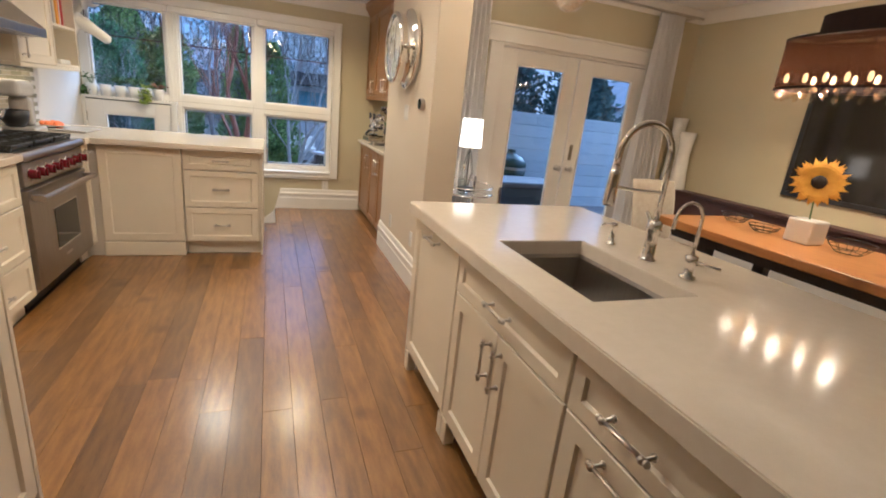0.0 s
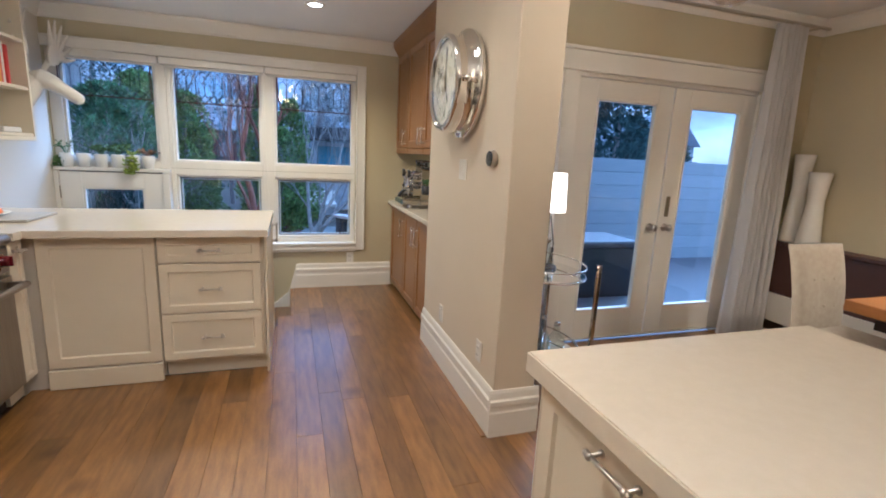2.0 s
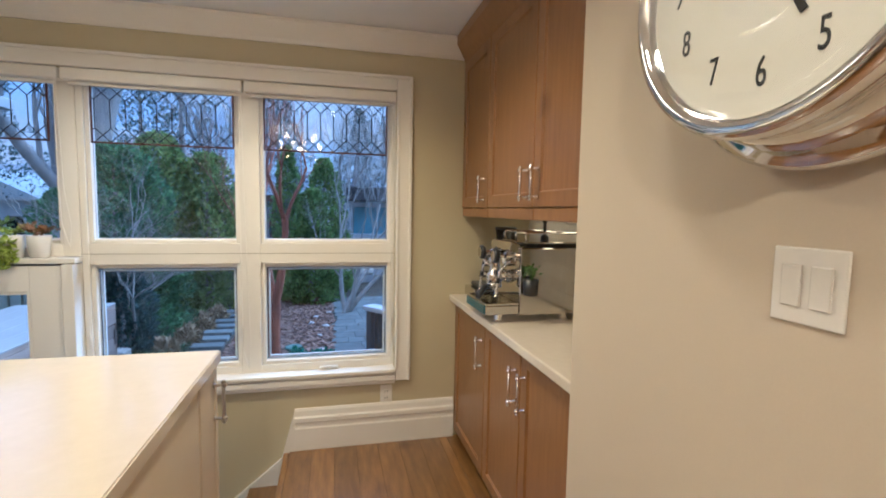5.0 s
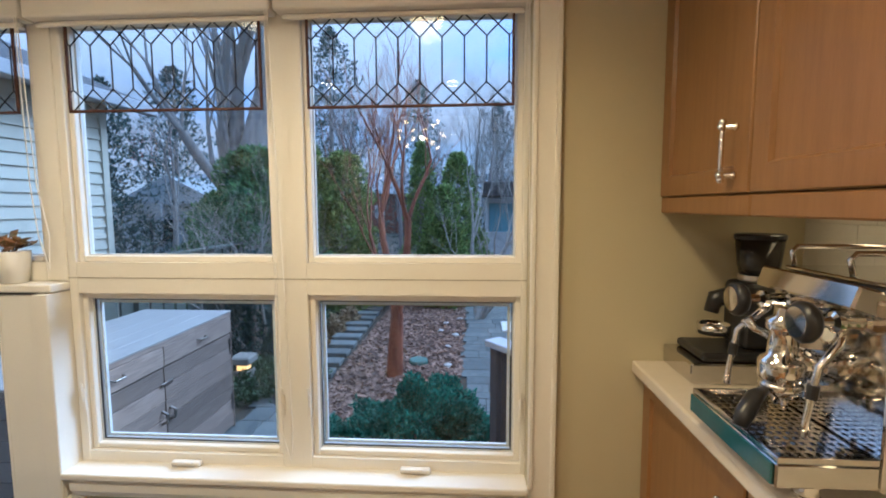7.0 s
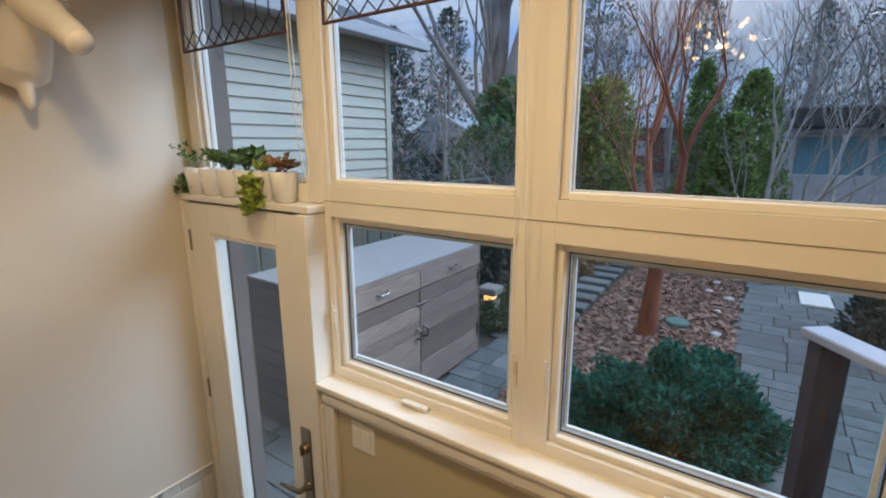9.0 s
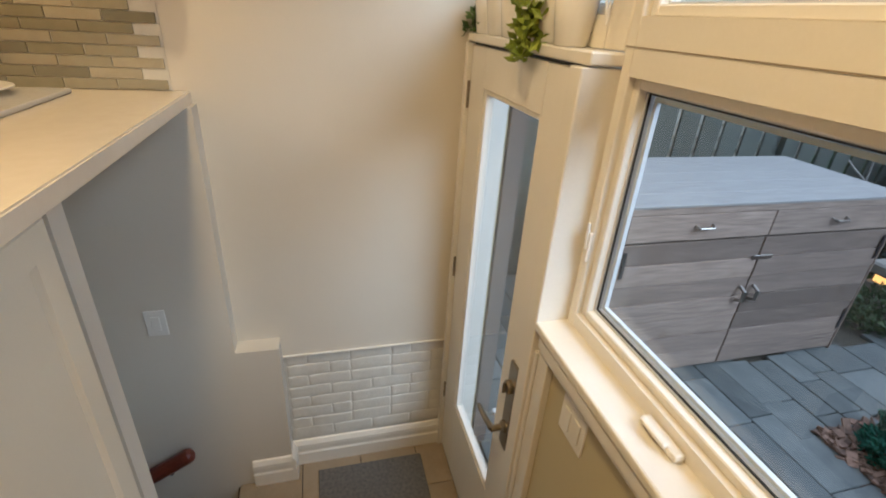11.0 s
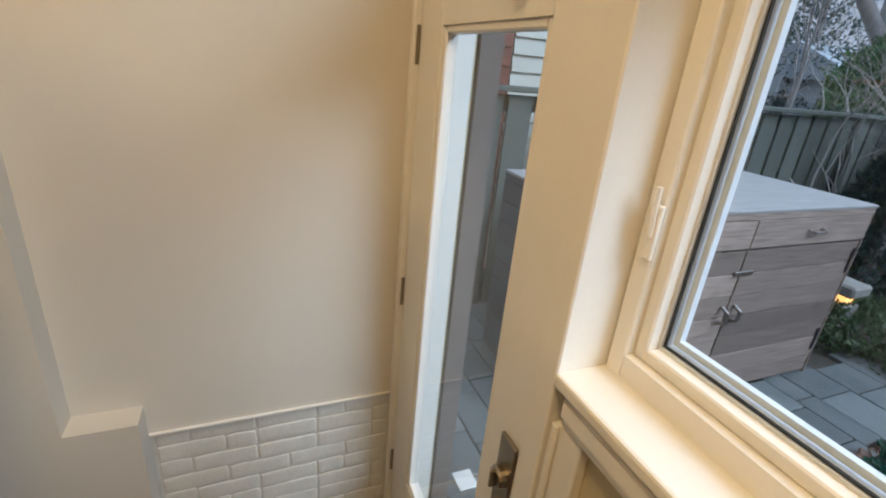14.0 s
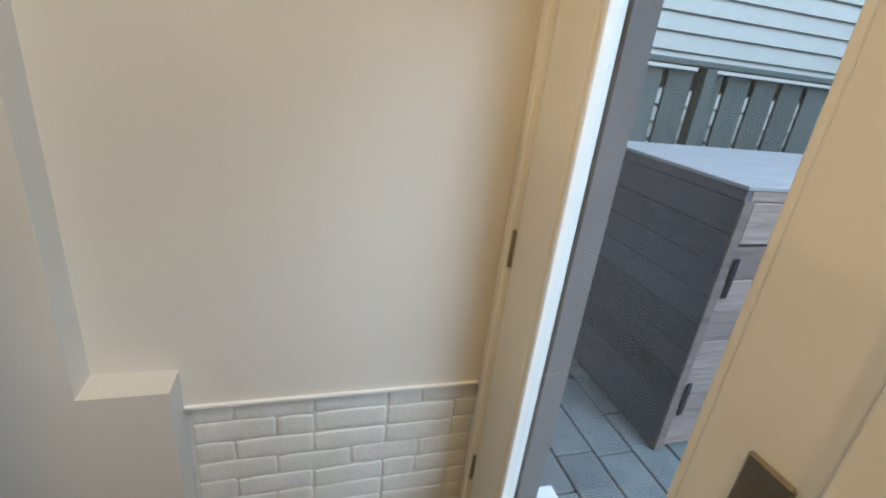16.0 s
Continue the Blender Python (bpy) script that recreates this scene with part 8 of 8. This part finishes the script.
vt = thing("floor_vent", (3.19, 5.22, 0.001), "dark slotted metal floor register", "floor vent")
part("frame", bx(3.03, 3.35, 5.15, 5.29, 0.001, 0.005, 0.001), M_PLASTIC, vt)
for k in range(10):
    part("slat", bx(3.05 + k * 0.029, 3.064 + k * 0.029, 5.165, 5.275, 0.0052, 0.007), M_DEEP, vt)

# ---- pieces of floors and walls ----
fl = thing("floor", (0, 0, -0.026), "warm brown maple plank floor, knotty and satin", "floor", kind="structure")


def share(name, bm, material):
    me = bpy.data.meshes.new(name)
    bm.to_mesh(me)
    bm.free()
    me.materials.append(material)
    return me


def piece(name, me, parent, place, rot=0.0):
    ob = new(name, me)
    ob.parent = parent
    ob.location = Vector(place) - ORIGIN[parent.name]
    if rot:
        ob.rotation_euler = (0, 0, rot)
    return ob


rng = random.Random(4)
PW = 0.128
cache = {}
xs = -0.663
col = 0
while xs < 4.92:
    xe = min(xs + PW, 4.925)
    xc = (xs + xe) / 2
    top = 5.40 if xc > 2.23 else (5.715 if xc > 1.75 else 7.245)
    if xc > 1.695 and xc < 1.93:
        top = 4.395
    if xe <= 0.76:
        top = 6.395 if xc > 0.62 else (6.17 if xc > 0.5 else 5.44)
    y = -1.39
    first = True
    while y < top - 0.02:
        ln = rng.choice((1.25, 1.55, 1.85, 2.2)) - (rng.random() * 0.9 if first else 0)
        first = False
        ye = min(y + ln, top)
        if top - ye < 0.3:
            ye = top
        key = (round(xe - xs, 3), round(ye - y, 3))
        if key not in cache:
            cache[key] = share("plank", box(bmesh.new(), -key[0] / 2 + 0.0004, key[0] / 2 - 0.0004, -key[1] / 2 + 0.0004, key[1] / 2 - 0.0004, -0.026, 0, 0.001), M_FLOOR)
        piece("plank", cache[key], fl, (xc, (y + ye) / 2, 0))
        y = ye
    if 1.6 < xc < 1.83:
        a = 5.725 if xc > 1.695 else top
        if xc > 1.695:
            me = share("plank", box(bmesh.new(), (1.696 - xs if xs < 1.694 else 0) - 0.0632, 0.0632, -0.759, 0.759, -0.026, 0, 0.0015), M_FLOOR)
            piece("plank", me, fl, (xc, 6.485, 0))
    if xs < 1.694 < xe:
        piece("plank", share("plank", box(bmesh.new(), (xs - 1.694) / 2 + 0.001, (1.694 - xs) / 2, -1.42, 1.42, -0.026, 0, 0.0015), M_FLOOR), fl, ((xs + 1.694) / 2, 5.822, -0.0004))
    xs = xe
    col += 1

# painted bricks by the landing
bw = thing("brick_plinth_wall", (-1.18, 6.84, LAND), "white painted brick plinth below the plaster", "wall", kind="structure")
part("mortar", bx(-1.32, -1.182, 6.44, 7.24, LAND - 0.05, -0.252), M_MORTAR, bw)
def worn_brick(half, seed):
    """A brick face with bowed, uneven edges under thick paint."""
    bm = bmesh.new()
    us = (-1, -0.975, -0.93, -0.6, -0.2, 0.2, 0.6, 0.93, 0.975, 1)
    vs_ = (-1, -0.93, -0.8, -0.3, 0.3, 0.8, 0.93, 1)
    nx, nz = len(us) - 1, len(vs_) - 1
    r = random.Random(seed)
    off = Vector((seed, seed * 2.0, 0))
    grid = []
    for j in range(nz + 1):
        row = []
        for i in range(nx + 1):
            u, v = us[i], vs_[j]
            edge = max(abs(u) ** 40, abs(v) ** 16)
            p = Vector((0, u * half, v * 0.0334))
            n1 = noise.noise(Vector((u * half * 22, v * 0.6, 0)) + off)
            n2 = noise.noise(Vector((u * half * 30, v * 1.1, 5)) + off)
            row.append(bm.verts.new((0.0018 - 0.0032 * edge + 0.0012 * n1, p.y * (1 - 0.035 * abs(v) ** 6) + 0.004 * n2 * abs(u), p.z * (1 - 0.12 * abs(u) ** 12) + 0.005 * n1 * abs(v))))
        grid.append(row)
    for j in range(nz):
        for i in range(nx):
            bm.faces.new((grid[j][i], grid[j][i + 1], grid[j + 1][i + 1], grid[j + 1][i]))
    bmesh.ops.recalc_face_normals(bm, faces=bm.faces)
    for f in bm.faces:
        f.smooth = True
    return bm


long_ = [share("brick", worn_brick(0.099, k), M_BRICKW) for k in range(4)]
short_ = [share("brick", worn_brick(0.047, 10 + k), M_BRICKW) for k in range(3)]
for i in range(8):
    z = LAND + 0.165 + 0.033 + i * 0.0685
    if z > -0.28:
        continue
    y = 6.452
    seq = ([0, 0, 0, 0], [1, 0, 0, 0, 1], [0, 1, 0, 0, 1], [1, 0, 0, 1, 0])[i % 4]
    for s in seq:
        ln = 0.198 if s == 0 else 0.094
        ob = piece("brick", rng.choice(short_ if s else long_), bw, (-1.1803 + rng.uniform(-0.0008, 0.001), y + ln / 2, z + rng.uniform(-0.003, 0.003)))
        ob.rotation_euler = (rng.gauss(0, 0.012), rng.gauss(0, 0.008), rng.gauss(0, 0.006))
        y += ln + 0.003
setting("trim_plaster_edge", bx(-1.172, -1.160, 6.442, 7.21, -0.256, -0.249), M_TRIM, "thin plaster bead above the bricks")

# landing tiles and door mat
lf = thing("landing_floor", (-0.7, 6.8, LAND - 0.012), "tan tiled landing floor", "floor", kind="structure")
tl = share("tile", bx(-0.148, 0.148, -0.148, 0.148, -0.011, 0, 0.002), M_TILEF)
for i in range(4):
    for j in range(4):
        piece("tile", tl, lf, (-1.02 + i * 0.3 - 0.03, 6.36 + j * 0.3 - 0.03, LAND))
solo("door_mat", bx(-1.09, -0.5, 6.56, 7.10, LAND + 0.0005, LAND + 0.012, 0.004), M_MAT, "dark grey patterned door mat on the landing", "mat")

# wall tiles of the range wall
sp_ = thing("backsplash", (-1.165, 5.2, 0.92), "mosaic backsplash of grey, sage and cream glass strips", "backsplash", kind="structure")
part("grout", bx(-1.169, -1.166, 3.6, 6.195, 0.921, 1.40), M_MORTAR, sp_)
tones = [share("tile", bx(-0.003, 0.004, -0.073, 0.073, -0.0155, 0.0155, 0.001), mat("glass_strip_tile", c, None, 20, 0.12)) for c in ((0.33, 0.30, 0.22), (0.22, 0.205, 0.15), (0.40, 0.36, 0.27), (0.26, 0.235, 0.16))]
for i in range(14):
    z = 0.938 + i * 0.0335
    for j in range(18):
        y = 6.115 - j * 0.1495 - (i % 2) * 0.07
        if y > 3.7:
            piece("tile", rng.choice(tones), sp_, (-1.164, y, z))
sq = thing("coffee_backsplash", (2.226, 6.5, 0.91), "cream glazed tile backsplash behind the coffee machine", "backsplash", kind="structure")
part("grout", bx(2.222, 2.229, 5.724, 7.249, 0.911, 1.44), M_SPLASH, sq)
tl = share("tile", bx(-0.004, 0.003, -0.1012, 0.1012, -0.0372, 0.0372, 0.001), M_SPLASH)
for i in range(7):
    for j in range(7):
        piece("tile", tl, sq, (2.2205, 5.86 + j * 0.2035 + (i % 2) * 0.06, 0.95 + i * 0.0755))

# paving
pv = thing("paving", (0, 10, GZ - 0.03), "blue grey rectangular stone paving", "paving", kind="structure")
rows_ = [(-3.0, 1.4, 7.47, 9.45), (-1.5, -0.8, 9.45, 11.2), (1.0, 2.45, 9.45, 17.5)]
slabs = {}
for x0, x1, y0, y1 in rows_:
    y = y0
    while y < y1 - 0.05:
        h = rng.choice((0.2, 0.28, 0.36))
        x = x0 + rng.random() * 0.2 - 0.1
        while x < x1 - 0.05:
            w = rng.choice((0.3, 0.42, 0.55))
            if (w, h) not in slabs:
                slabs[(w, h)] = share("slab", bx(-w / 2 + 0.004, w / 2 - 0.004, -h / 2 + 0.004, h / 2 - 0.004, -0.04, 0, 0.005), M_SLAB)
            piece("slab", slabs[(w, h)], pv, (x + w / 2, y + h / 2, GZ + rng.gauss(0, 0.0015)))
            x += w
        y += h
